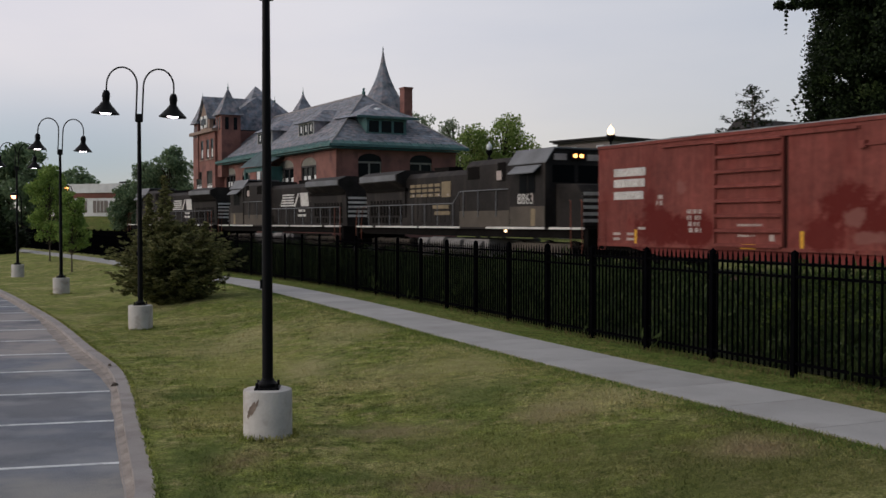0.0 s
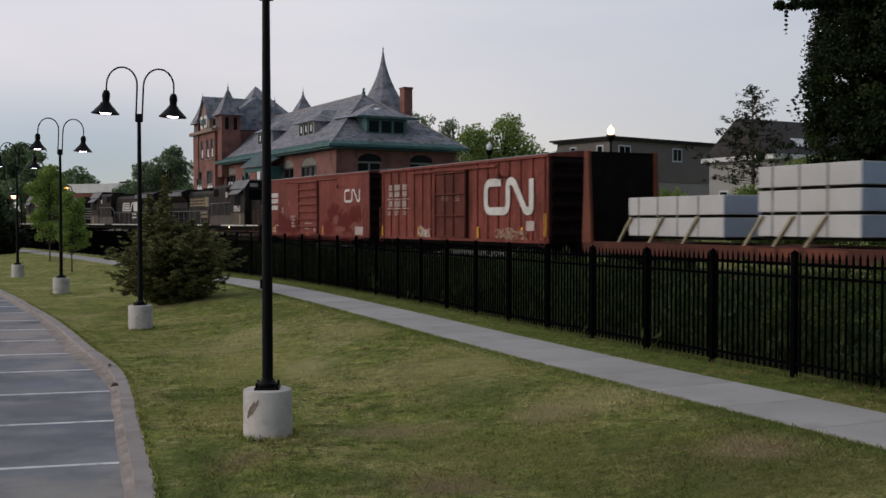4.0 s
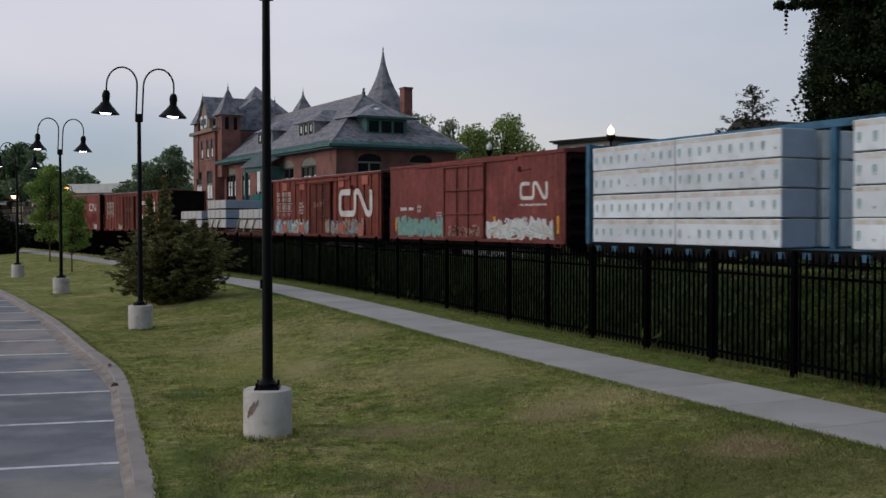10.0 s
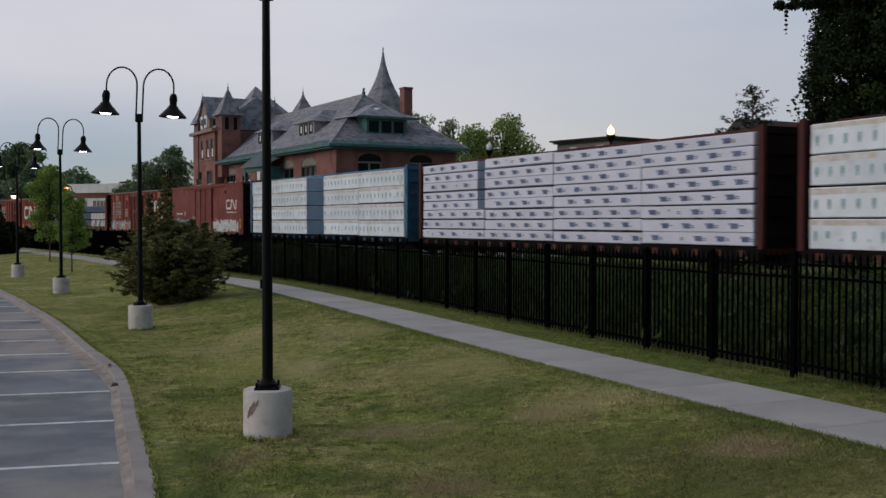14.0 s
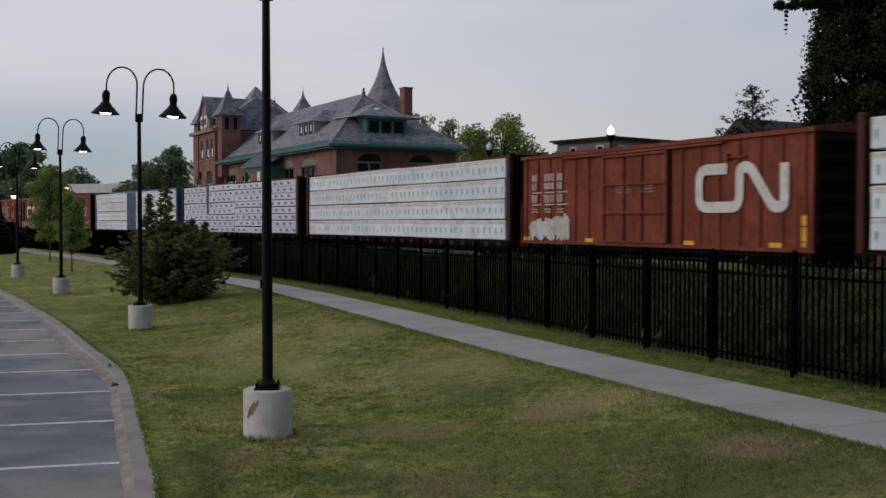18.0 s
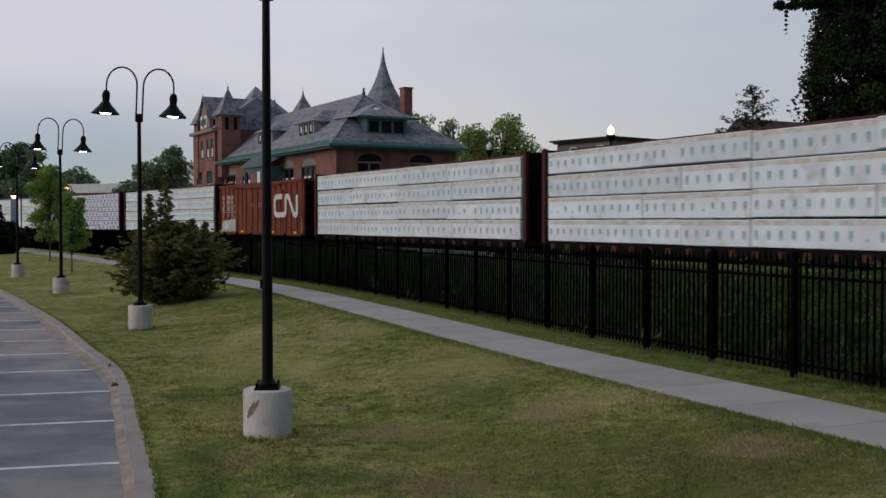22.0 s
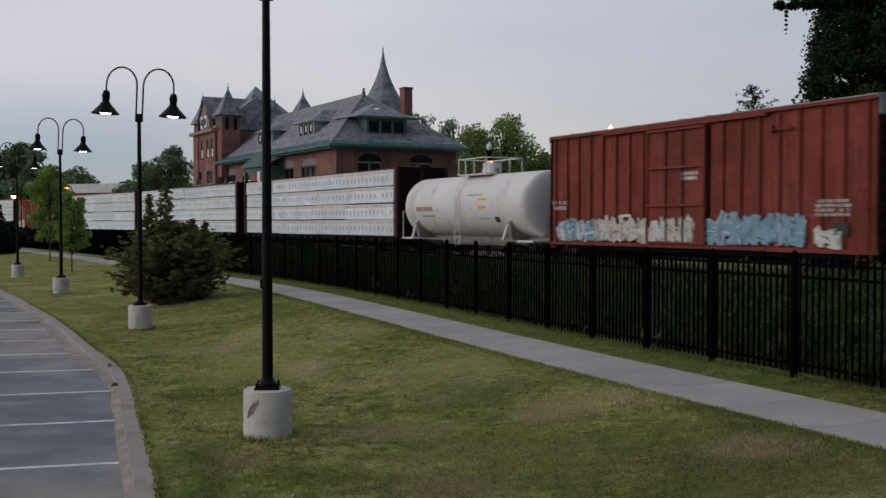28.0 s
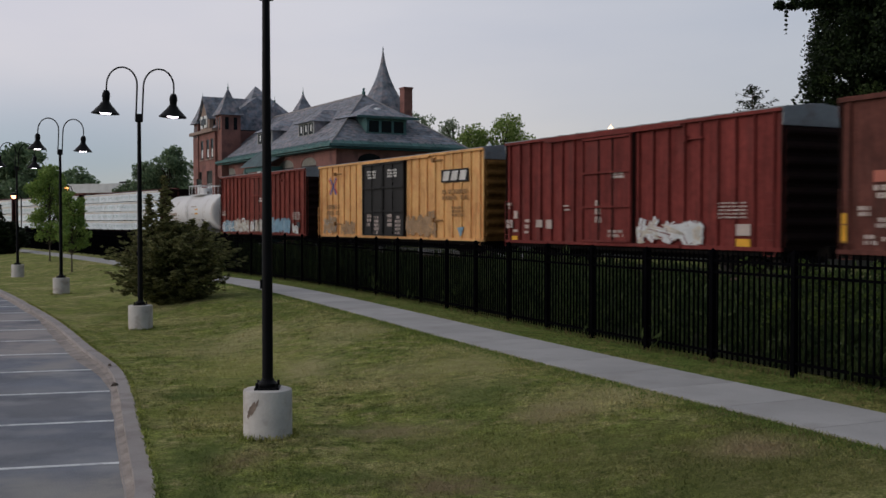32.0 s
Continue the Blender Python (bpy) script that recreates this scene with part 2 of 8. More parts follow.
M = dict(
    grass=patched(lawn_surface("grass", *LAWN), WORN_SHADED),
    blade=patched(lawn_surface("blade", *LAWN, blades=True), WORN_SHADED),
    lush=lawn_surface("lush_grass", (0.215, 0.285, 0.075), (0.17, 0.205, 0.05), (0.40, 0.34, 0.13), 0.03),
    lush_blade=leafy("lush_blade", (0.09, 0.16, 0.036), (0.225, 0.285, 0.08)),
    dry_blade=leafy("dry_blade", (0.07, 0.075, 0.03), (0.24, 0.175, 0.08)),
    asphalt=patched(surf("asphalt", (0.158, 0.171, 0.202), 0.8, var=0.3, scale=0.55, fine=45, bump=0.35, stain=(0.30, 0.305, 0.315), amount=0.62),
                    [(-8.9, 22.6, 1.0, 1.6, (0.36, 0.32, 0.30), 0.9), (-10.4, 25.6, 1.2, 2.2, (0.36, 0.32, 0.30), 0.9), (-12.6, 29.8, 1.2, 2.6, (0.34, 0.31, 0.30), 0.8), (-3.9, 10.7, 0.7, 0.6, (0.27, 0.26, 0.25), 0.6), (-6.0, 15.5, 0.9, 0.8, (0.2, 0.2, 0.21), 0.5), (-4.3, 9.9, 0.9, 0.9, (0.31, 0.30, 0.275), 0.7), (-3.4, 10.2, 0.35, 0.9, (0.33, 0.31, 0.28), 0.7), (-7.4, 20.0, 0.5, 1.2, (0.34, 0.31, 0.29), 0.7), (-5.3, 12.6, 0.8, 0.5, (0.25, 0.255, 0.27), 0.6), (-6.8, 16.9, 1.0, 0.5, (0.25, 0.255, 0.27), 0.6)]),
    paint_line=surf("road_paint", (0.72, 0.73, 0.74), 0.7, var=0.2, scale=3, fine=60, bump=0.1, stain=(0.3, 0.31, 0.33), amount=0.5),
    kerb=surf("kerb_concrete", (0.335, 0.305, 0.29), 0.9, var=0.15, scale=1.2, fine=40, bump=0.3, stain=(0.25, 0.215, 0.20), amount=0.5, spread=0.05),
    grit=surf("grit", (0.32, 0.28, 0.255), 0.95, var=0.3, scale=2, fine=50, bump=0.5, stain=(0.18, 0.155, 0.14), amount=0.5),
    slab=surf("slab_concrete", (0.405, 0.395, 0.385), 0.85, var=0.12, scale=0.8, fine=50, bump=0.15, stain=(0.34, 0.325, 0.31), amount=0.5, spread=0.05),
    plinth=surf("plinth_concrete", (0.56, 0.53, 0.50), 0.85, var=0.12, scale=2.5, fine=30, bump=0.25, stain=(0.36, 0.31, 0.27), amount=0.5, spread=0.05),
    scar=surf("scraped_concrete", (0.22, 0.17, 0.14), 0.9, var=0.3, scale=6, bump=0.2),
    iron=surf("black_iron", (0.0035, 0.0035, 0.0045), 0.5, var=0.3, scale=3, fine=40, bump=0.05, spec=0.12),
    fence=surf("fence_black", (0.003, 0.003, 0.0038), 0.8, var=0.3, scale=3, fine=40, bump=0.03, spec=0.0),
    glow_white=surf("lamp_glow", (1.0, 0.86, 0.98), 0.4, var=0, bump=0, glow=5),
    glow_warm=surf("globe_glow", (1.0, 0.68, 0.40), 0.4, var=0, bump=0, glow=2.6),
    glow_orange=surf("sodium_glow", (1.0, 0.36, 0.10), 0.4, var=0, bump=0, glow=6),
    glow_red=surf("red_glow", (1.0, 0.30, 0.16), 0.4, var=0, bump=0, glow=8),
    globe=surf("globe_glass", (0.72, 0.75, 0.78), 0.2, var=0.05, bump=0),
    ballast=surf("ballast", (0.11, 0.10, 0.095), 0.95, var=0.4, scale=3, fine=14, bump=1.0),
    scrub=surf("weedy_soil", (0.03, 0.036, 0.016), 0.95, var=0.4, scale=0.8, fine=9, bump=0.8, spec=0.05, stain=(0.05, 0.042, 0.028), amount=0.45),
    dark_sheet=surf("dark_sheet", (0.035, 0.034, 0.030), 0.95, var=0.4, scale=0.7, fine=10, bump=0.6, spec=0.05, stain=(0.05, 0.056, 0.03), amount=0.4),
    rail=surf("rail_steel", (0.16, 0.11, 0.085), 0.5, metal=0.6, var=0.3, scale=2),
    tie=surf("creosote_wood", (0.06, 0.048, 0.04), 0.9, var=0.3, scale=2, spread=0.2),
    weed=leafy("weed_leaves", (0.02, 0.036, 0.013), (0.085, 0.118, 0.04)),
    weed_light=leafy("vine_leaves", (0.035, 0.065, 0.014), (0.15, 0.20, 0.05)),
    bark=surf("bark", (0.075, 0.06, 0.048), 0.9, var=0.3, scale=3, fine=20, bump=0.6),
    needles=leafy("needles", (0.055, 0.068, 0.025), (0.27, 0.26, 0.11), 0.7),
    # distance haze is put into leaf_far and leaf_back, greyer and bluer than leaf_mid
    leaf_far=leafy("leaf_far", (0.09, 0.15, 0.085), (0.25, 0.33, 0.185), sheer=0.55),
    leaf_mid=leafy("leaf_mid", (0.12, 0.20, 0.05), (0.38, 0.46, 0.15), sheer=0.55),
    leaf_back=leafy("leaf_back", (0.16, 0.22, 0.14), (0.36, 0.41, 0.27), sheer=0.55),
    leaf_young=leafy("leaf_young", (0.11, 0.20, 0.045), (0.34, 0.44, 0.12)),
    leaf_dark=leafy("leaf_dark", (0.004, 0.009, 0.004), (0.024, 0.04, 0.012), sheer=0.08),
)


# ---- mesh building ----
class Shape:
    """Gathers the faces of one part."""

    def __init__(self):
        self.v, self.f = [], []

    def add(self, verts, faces):
        k = len(self.v)
        self.v += [tuple(p) for p in verts]
        self.f += [tuple(i + k for i in q) for q in faces]
        return self

    def box(self, x0, y0, z0, x1, y1, z1):
        c = [(x, y, z) for z in (z0, z1) for y in (y0, y1) for x in (x0, x1)]
        return self.add(c, [(0, 2, 3, 1), (4, 5, 7, 6), (0, 1, 5, 4), (2, 6, 7, 3), (0, 4, 6, 2), (1, 3, 7, 5)])

    def hexa(self, c):
        return self.add(c, [(0, 2, 3, 1), (4, 5, 7, 6), (0, 1, 5, 4), (2, 6, 7, 3), (0, 4, 6, 2), (1, 3, 7, 5)])

    def prism(self, poly, a, b, axis="y"):
        """A polygon in the plane across the axis, drawn out from a to b."""
        put3 = {"x": lambda p, t: (t, p[0], p[1]), "y": lambda p, t: (p[0], t, p[1]), "z": lambda p, t: (p[0], p[1], t)}[axis]
        k = len(poly)
        return self.add([put3(p, a) for p in poly] + [put3(p, b) for p in poly],
                        [tuple(range(k))[::-1], tuple(range(k, 2 * k))] + [(i, (i + 1) % k, k + (i + 1) % k, k + i) for i in range(k)])

    def cyl(self, p, q, r0, r1=None, seg=12):
        return self.tube([p, q], [r0, r0 if r1 is None else r1], seg)

    def tube(self, pts, rad, seg=8):
        pts = [Vector(p) for p in pts]
        rad = rad if isinstance(rad, (list, tuple)) else [rad] * len(pts)
        side, verts = None, []
        for i, p in enumerate(pts):
            d = (pts[min(i + 1, len(pts) - 1)] - pts[max(i - 1, 0)]).normalized()
            if side is None:
                side = d.orthogonal().normalized()
            side = (side - d * side.dot(d)).normalized()
            up = d.cross(side)
            verts += [p + rad[i] * (math.cos(a) * side + math.sin(a) * up) for a in (2 * math.pi * j / seg for j in range(seg))]
        faces = [(i * seg + j, i * seg + (j + 1) % seg, (i + 1) * seg + (j + 1) % seg, (i + 1) * seg + j) for i in range(len(pts) - 1) for j in range(seg)]
        e = (len(pts) - 1) * seg
        return self.add(verts, faces + [tuple(range(seg))[::-1], tuple(range(e, e + seg))])

    def lathe(self, prof, seg=16, at=(0, 0, 0)):
        """A profile of (radius, height), turned round the upright."""
        verts = [(at[0] + r * math.cos(2 * math.pi * j / seg), at[1] + r * math.sin(2 * math.pi * j / seg), at[2] + z) for r, z in prof for j in range(seg)]
        faces = [(i * seg + j, i * seg + (j + 1) % seg, (i + 1) * seg + (j + 1) % seg, (i + 1) * seg + j) for i in range(len(prof) - 1) for j in range(seg)]
        e = (len(prof) - 1) * seg
        return self.add(verts, faces + [tuple(range(seg))[::-1], tuple(range(e, e + seg))])

    def mesh(self, name, material, smooth=False, bevel=0.0):
        me = bpy.data.meshes.new(name)
        me.from_pydata(self.v, [], self.f)
        if bevel:
            bm = bmesh.new()
            bm.from_mesh(me)
            bmesh.ops.bevel(bm, geom=[e for e in bm.edges if len(e.link_faces) == 2 and e.calc_face_angle(0) > 0.6], offset=bevel, segments=1, affect="EDGES", clamp_overlap=True)
            bm.to_mesh(me)
            bm.free()
        if smooth:
            me.shade_smooth()
            me.set_sharp_from_angle(angle=radians(38))
        me.materials.append(material)
        return me


def part(name, shape, material, parent=None, label="", at=None, smooth=False, bevel=0.0):
    """One mesh object from a Shape or a ready mesh, under its thing or part."""
    me = shape if isinstance(shape, bpy.types.Mesh) else shape.mesh(name, material, smooth, bevel)
    ob = new(name, me)
    if parent is not None:
        ob.parent = parent
    if at is not None:
        ob.matrix_basis = at
    return tagged(ob, label)


def thing(name, label, category, group="", at=None, kind=""):
    ob = new(name)
    ob.empty_display_size = 0.3
    if at is not None:
        ob.matrix_basis = at
    return tagged(ob, label, category, group, kind)


# ---- the plan: everything follows the railway's curve ----
BEND, TURN0, OX, OY = 502.59, 0.453479, 9.4, 30.4674
RAIL_Z = 0.88
MID = -1.55  # the track's centre line, from the plane of the wagons' near sides


def along(s, n=0.0):
    """The place s metres along the curve and n metres to the car park's side of it, and the heading."""
    a = TURN0 + s / BEND
    x = OX + BEND * (math.cos(a) - math.cos(TURN0)) - n * math.cos(a)
    y = OY + BEND * (math.sin(a) - math.sin(TURN0)) - n * math.sin(a)
    return x, y, a


def at_curve(s, n, z):
    x, y, a = along(s, n)
    return Matrix.Translation((x, y, z)) @ Matrix.Rotation(a + math.pi / 2, 4, "Z")


def where(x, y):
    """The curve's s and n of a place."""
    cx, cy = OX - BEND * math.cos(TURN0), OY - BEND * math.sin(TURN0)
    return (math.atan2(y - cy, x - cx) - TURN0) * BEND, BEND - math.hypot(x - cx, y - cy)


def smooth(a, b, t):
    t = min(1, max(0, (t - a) / (b - a)))
    return t * t * (3 - 2 * t)


def spline(pts, step=0.5):
    """A smooth line through plan points."""
    p = [Vector(q) for q in pts]
    p = [2 * p[0] - p[1]] + p + [2 * p[-1] - p[-2]]
    out = []
    for i in range(1, len(p) - 2):
        k = max(2, int((p[i + 1] - p[i]).length / step))
        for j in range(k):
            t = j / k
            out.append(0.5 * (2 * p[i] + (p[i + 1] - p[i - 1]) * t + (2 * p[i - 1] - 5 * p[i] + 4 * p[i + 1] - p[i + 2]) * t * t + (3 * p[i] - p[i - 1] - 3 * p[i + 1] + p[i + 2]) * t ** 3))
    return out + [p[-2]]


# the kerb's grass edge
KERB = spline([(-1.7, -12), (-1.9, 2), (-2.35, 7.5), (-2.72, 9.8), (-3.36, 11.8), (-4.08, 13.9), (-5.0, 16.6), (-5.9, 18.9), (-7.4, 21.9), (-10.2, 27.6), (-13.3, 33.4), (-17.8, 41.5), (-24.5, 53), (-33, 66), (-46, 84)])

KERB_X, KERB_Y = np.array([p.x for p in KERB]), np.array([p.y for p in KERB])


def kerb_gap(x, y):
    """How far a place lies inside the grass (positive) or the car park (negative)."""
    kx = float(np.interp(y, KERB_Y, KERB_X))
    if abs(x - kx) > 4:
        return 2.0 if x > kx else -2.0
    best, side = 1e9, 1
    j = int(np.searchsorted(KERB_Y, y))
    for i in range(max(0, j - 14), min(len(KERB) - 1, j + 14)):
        a, b = KERB[i], KERB[i + 1]
        d = b - a
        t = max(0, min(1, ((x - a.x) * d.x + (y - a.y) * d.y) / d.length_squared))
        px, py = a.x + t * d.x, a.y + t * d.y
        q = (x - px) ** 2 + (y - py) ** 2
        if q < best:
            best, side = q, -1 if d.x * (y - a.y) - d.y * (x - a.x) > 0 else 1
    return side * math.sqrt(best)


def fence_n(s):
    u = min(0.66, max(-0.45, s / 30))
    return 10.02 - 1.84 * u - 0.2325 * u * u + 3.53 * u ** 3


def walk_n(s):
    return fence_n(s) + 1.14


def ground_z(x, y):
    s, n = where(x, y)
    z = 0.38 * smooth(17.2, 13.2, n)
    z += 0.08 * math.exp(-((x + 2.11) ** 2 + (y - 12.3) ** 2) / 1.3)
    if n < 10:
        z += 0.25 * smooth(9.5, 4, n)
    if n < 2 and n > -6:
        z = 0.63 - 0.12 * smooth(2, 0, n)
    if n <= -6:
        z = 0.63 + 0.3 * smooth(-5, -8, n)
    return z


def lawn_z(x, y):
    g = kerb_gap(x, y) if x < 0 and y < 100 and y > -14 else 1.0
    if x < 0 and g < 0:
        return -0.35
    if x < 0 and g < 0.6:
        return -0.35 + 0.35 * smooth(-0.1, 0.35, g) + 0.005
    return ground_z(x, y) + 0.006 * noise.noise((x * 0.8, y * 0.8, 1.0))


# ---- ground ----
def build_ground():
    def axis(lo, hi, fine_lo, fine_hi, step):
        v, t = [], fine_lo
        while t < fine_hi:
            v.append(t)
            t += step
        d, t = step, fine_lo
        left = []
        while t > lo:
            d *= 1.25
            t -= d
            left.append(t)
        d, t = step, v[-1]
        while t < hi:
            d *= 1.25
            t += d
            v.append(t)
        return left[::-1] + v

    xs, ys = axis(-2500, 2500, -26, 14, 0.45), axis(-900, 3500, 5, 60, 0.45)
    sh = Shape()
    sh.v = [(x, y, lawn_z(x, y)) for y in ys for x in xs]
    w = len(xs)
    sh.f = [(j * w + i, j * w + i + 1, (j + 1) * w + i + 1, (j + 1) * w + i) for j in range(len(ys) - 1) for i in range(w - 1)]
    tagged(part("ground", sh, M["grass"], smooth=True), "mown summer lawn with dry straw-coloured patches", "lawn", kind="structure")


build_ground()


def band(line, a, b, z0, z1):
    """A strip beside a plan line, from a to b metres to its left, as a solid."""
    sh, k = Shape(), len(line)
    rows = []
    for i, p in enumerate(line):
        d = (line[min(i + 1, k - 1)] - line[max(i - 1, 0)]).normalized()
        left = Vector((-d.y, d.x))
        rows.append((p + a * left, p + b * left))
    for p, q in rows:
        sh.v += [(p.x, p.y, z0), (q.x, q.y, z0), (p.x, p.y, z1), (q.x, q.y, z1)]
    for i in range(k - 1):
        o, u = 4 * i, 4 * i + 4
        sh.f += [(o + 2, u + 2, u + 3, o + 3), (o, o + 2, u + 2, u), (o + 1, u + 1, u + 3, o + 3)]
    sh.f += [(0, 1, 3, 2), (4 * k - 4, 4 * k - 2, 4 * k - 1, 4 * k - 3)]
    return sh


LOT_Z = -0.12
lot = Shape()
outer = [(p.x, p.y) for p in KERB]
lot.v = [(x, y, LOT_Z) for x, y in outer] + [(x - 60, y + 4, LOT_Z) for x, y in outer]
k_ = len(outer)
lot.f = [(i, i + 1, k_ + i + 1, k_ + i) for i in range(k_ - 1)]
car_park = tagged(part("car_park", lot, M["asphalt"]), "worn blue-grey asphalt car park", "car park", kind="structure")
kerb_top = thing("kerb", "cast concrete kerb round the car park", "kerb", kind="structure")
i_ = 0
while i_ < len(KERB) - 2:
    j_ = min(i_ + 6, len(KERB) - 1)
    part("kerb_stone", band(KERB[i_:j_ + 1], 0.0, 0.21, -0.4, 0.0), M["kerb"], kerb_top)
    i_ = j_
tagged(part("gutter", band(KERB, 0.21, 0.31, -0.4, LOT_Z + 0.012), M["kerb"]), "gritty concrete gutter along the kerb", "gutter", kind="structure")
# drifted grit along the gutter, widest where the kerb bends
drift, fine_line = Shape(), [a.lerp(b, k / 5) for a, b in zip(KERB, KERB[1:]) for k in range(5)]
for i, p in enumerate(fine_line):
    d_ = (fine_line[min(i + 3, len(fine_line) - 1)] - fine_line[max(i - 3, 0)]).normalized()
    left = Vector((-d_.y, d_.x))
    wide = 0.325 + 0.04 * noise.noise((p.y * 0.8, 2.0, 0.0)) + 0.16 * smooth(17, 21, p.y) * smooth(30, 25, p.y)
    for e_, z_ in ((0.2, 0.05), (0.27, 0.02), (wide, 0.004)):
        q = p + left * e_
        drift.v.append((q.x, q.y, LOT_Z + z_))
drift.f = [(3 * i + j, 3 * i + 3 + j, 3 * i + 4 + j, 3 * i + 1 + j) for i in range(len(fine_line) - 1) for j in range(2)]
tagged(part("grit_drift", drift, M["grit"]), "sand and grit drifted along the gutter", "grit", kind="structure")

# turf that reaches over the back of the kerb
turf = Shape()
for i, p in enumerate(fine_line):
    d_ = (fine_line[min(i + 3, len(fine_line) - 1)] - fine_line[max(i - 3, 0)]).normalized()
    left = Vector((-d_.y, d_.x))
    for e_, z_ in ((0.012 + 0.014 * noise.noise((p.y * 5.0, 3.0, 0.0)), 0.005), (-0.3, 0.004), (-0.75, -0.02)):
        q = p + left * e_
        turf.v.append((q.x, q.y, (max(0.0, ground_z(q.x, q.y)) if e_ < -0.1 else 0.0) + z_))
turf.f = [(3 * i + j, 3 * i + 3 + j, 3 * i + 4 + j, 3 * i + 1 + j) for i in range(len(fine_line) - 1) for j in range(2)]
tagged(part("turf_edge", turf, M["grass"], smooth=True), "mown turf along the back of the kerb", "lawn", kind="structure")

# parking bay lines, about 2.5 m apart
for i in range(12):
    ya = 9.08 + 2.48 * i
    a_ = Vector((-0.4266 * ya, ya))
    d_ = Vector((math.cos(radians(14)), math.sin(radians(14))))
    reach = 0.0
    while reach < 6 and kerb_gap(*(a_ + d_ * reach)) < -0.34:
        reach += 0.05
    p0, p1, w_ = a_ - d_ * (5.2 - reach), a_ + d_ * reach, Vector((-d_.y, d_.x)) * 0.045
    q = Shape().hexa([(*(p + w_ * k), LOT_Z + zz) for zz in (0.0, 0.006) for k in (-1, 1) for p in (p0, p1)])
    tagged(part("bay_line", q, M["paint_line"]), "faded white painted parking bay line", "road marking", "parking bay lines", "structure")

# pavement of poured slabs
pavement = thing("pavement", "pale grey concrete footpath beside the fence", "footpath", kind="structure")
s_at = -26.0
while s_at < 110:
    sh, step = Shape(), 1.52
    vs = []
    for s in (s_at + 0.006, s_at + step / 2, s_at + step - 0.006):
        for n_ in (walk_n(s), walk_n(s) + 1.45):
            x, y, _ = along(s, n_)
            vs.append((x, y, ground_z(x, y)))
    top = [(x, y, z + 0.03) for x, y, z in vs]
    sh.v = [(x, y, z - 0.1) for x, y, z in vs] + top
    sh.f = [(6, 7, 9, 8), (8, 9, 11, 10), (0, 6, 8, 2), (2, 8, 10, 4), (1, 3, 9, 7), (3, 5, 11, 9), (0, 1, 7, 6), (4, 10, 11, 5)]
    part("slab", sh, M["slab"], pavement)
    s_at += step

# lush strip between the path and the fence
strip = Shape()
st_s = [-26 + 0.5 * i for i in range(120)]
for s in st_s:
    for n_ in (fence_n(s) - 0.5, walk_n(s) + 0.02):
        x, y, _ = along(s, n_)
        strip.v.append((x, y, ground_z(x, y) + 0.008))
strip.f = [(2 * i, 2 * i + 2, 2 * i + 3, 2 * i + 1) for i in range(len(st_s) - 1)]
tagged(part("verge", strip, M["lush"]), "dark green grass verge along the fence", "verge", kind="structure")

# rank weedy soil between the fence and the ballast
# its dark colour also stands in for the black under the wagons
scrub = Shape()
for s in st_s + [34 + 2 * i for i in range(40)]:
    for n_ in (fence_n(s) - 0.45, 5.0, 1.7):
        x, y, _ = along(s, n_)
        scrub.v.append((x, y, ground_z(x, y) + 0.03))
scrub.f = [(3 * i + j, 3 * i + 3 + j, 3 * i + 4 + j, 3 * i + 1 + j) for i in range(len(scrub.v) // 3 - 1) for j in range(2)]
tagged(part("scrub", scrub, M["scrub"]), "dark weedy soil behind the fence", "verge", kind="structure")

# added dark sheet beyond the track; stands in for the black under the wagons
yard = Shape()
for s in [-60 + 3 * i for i in range(90)]:
    for n_ in (-5.0, -9.0, -24.0):
        x, y, _ = along(s, n_)
        yard.v.append((x, y, max(ground_z(x, y), 0.66) + (0.03 if n_ < -6 else 0.0)))
yard.f = [(3 * i + j, 3 * i + 3 + j, 3 * i + 4 + j, 3 * i + 1 + j) for i in range(89) for j in range(2)]
tagged(part("yard", yard, M["dark_sheet"]), "added dark ground sheet beyond the track", "yard", kind="structure")

# ballast bed, sleepers and rails
arc = lambda s0, s1, st, n_: [Vector(along(s0 + i * st, n_)[:2]) for i in range(int((s1 - s0) / st) + 1)]
bed = Shape()
prof = [(2.0, 0.2), (0.6, RAIL_Z - 0.2), (-3.7, RAIL_Z - 0.2), (-5.4, 0.2)]
ss = [-90 + 3 * i for i in range(190)]
for s in ss:
    for n_, z in prof:
        x, y, _ = along(s, n_)
        bed.v.append((x, y, z))
bed.f = [(4 * i + j, 4 * i + j + 1, 4 * i + j + 5, 4 * i + j + 4) for i in range(len(ss) - 1) for j in range(3)]
tagged(part("ballast_bed", bed, M["ballast"]), "dark crushed stone ballast under the railway track", "ballast", kind="structure")
track = thing("railway_track", "rusty steel rails on dark timber sleepers", "track", kind="structure")
for n_ in (MID + 0.75, MID - 0.75):
    rl = Shape()
    for s in ss:
        for dn, z in ((0.035, RAIL_Z - 0.17), (0.035, RAIL_Z), (-0.035, RAIL_Z), (-0.035, RAIL_Z - 0.17)):
            x, y, _ = along(s, n_ + dn)
            rl.v.append((x, y, z))
    rl.f = [(4 * i + j, 4 * i + (j + 1) % 4, 4 * i + 4 + (j + 1) % 4, 4 * i + 4 + j) for i in range(len(ss) - 1) for j in range(4)]
    part("rail", rl, M["rail"], track)
tie = Shape().box(-0.11, -1.3, -0.2, 0.11, 1.3, 0.0).mesh("sleeper", M["tie"])
for i in range(150):
    part("sleeper", tie, None, track, at=at_curve(-25 + 0.6 * i, MID, RAIL_Z - 0.165))


# ---- iron fence: posts, three rails and pointed pickets ----
PANEL = 1.83


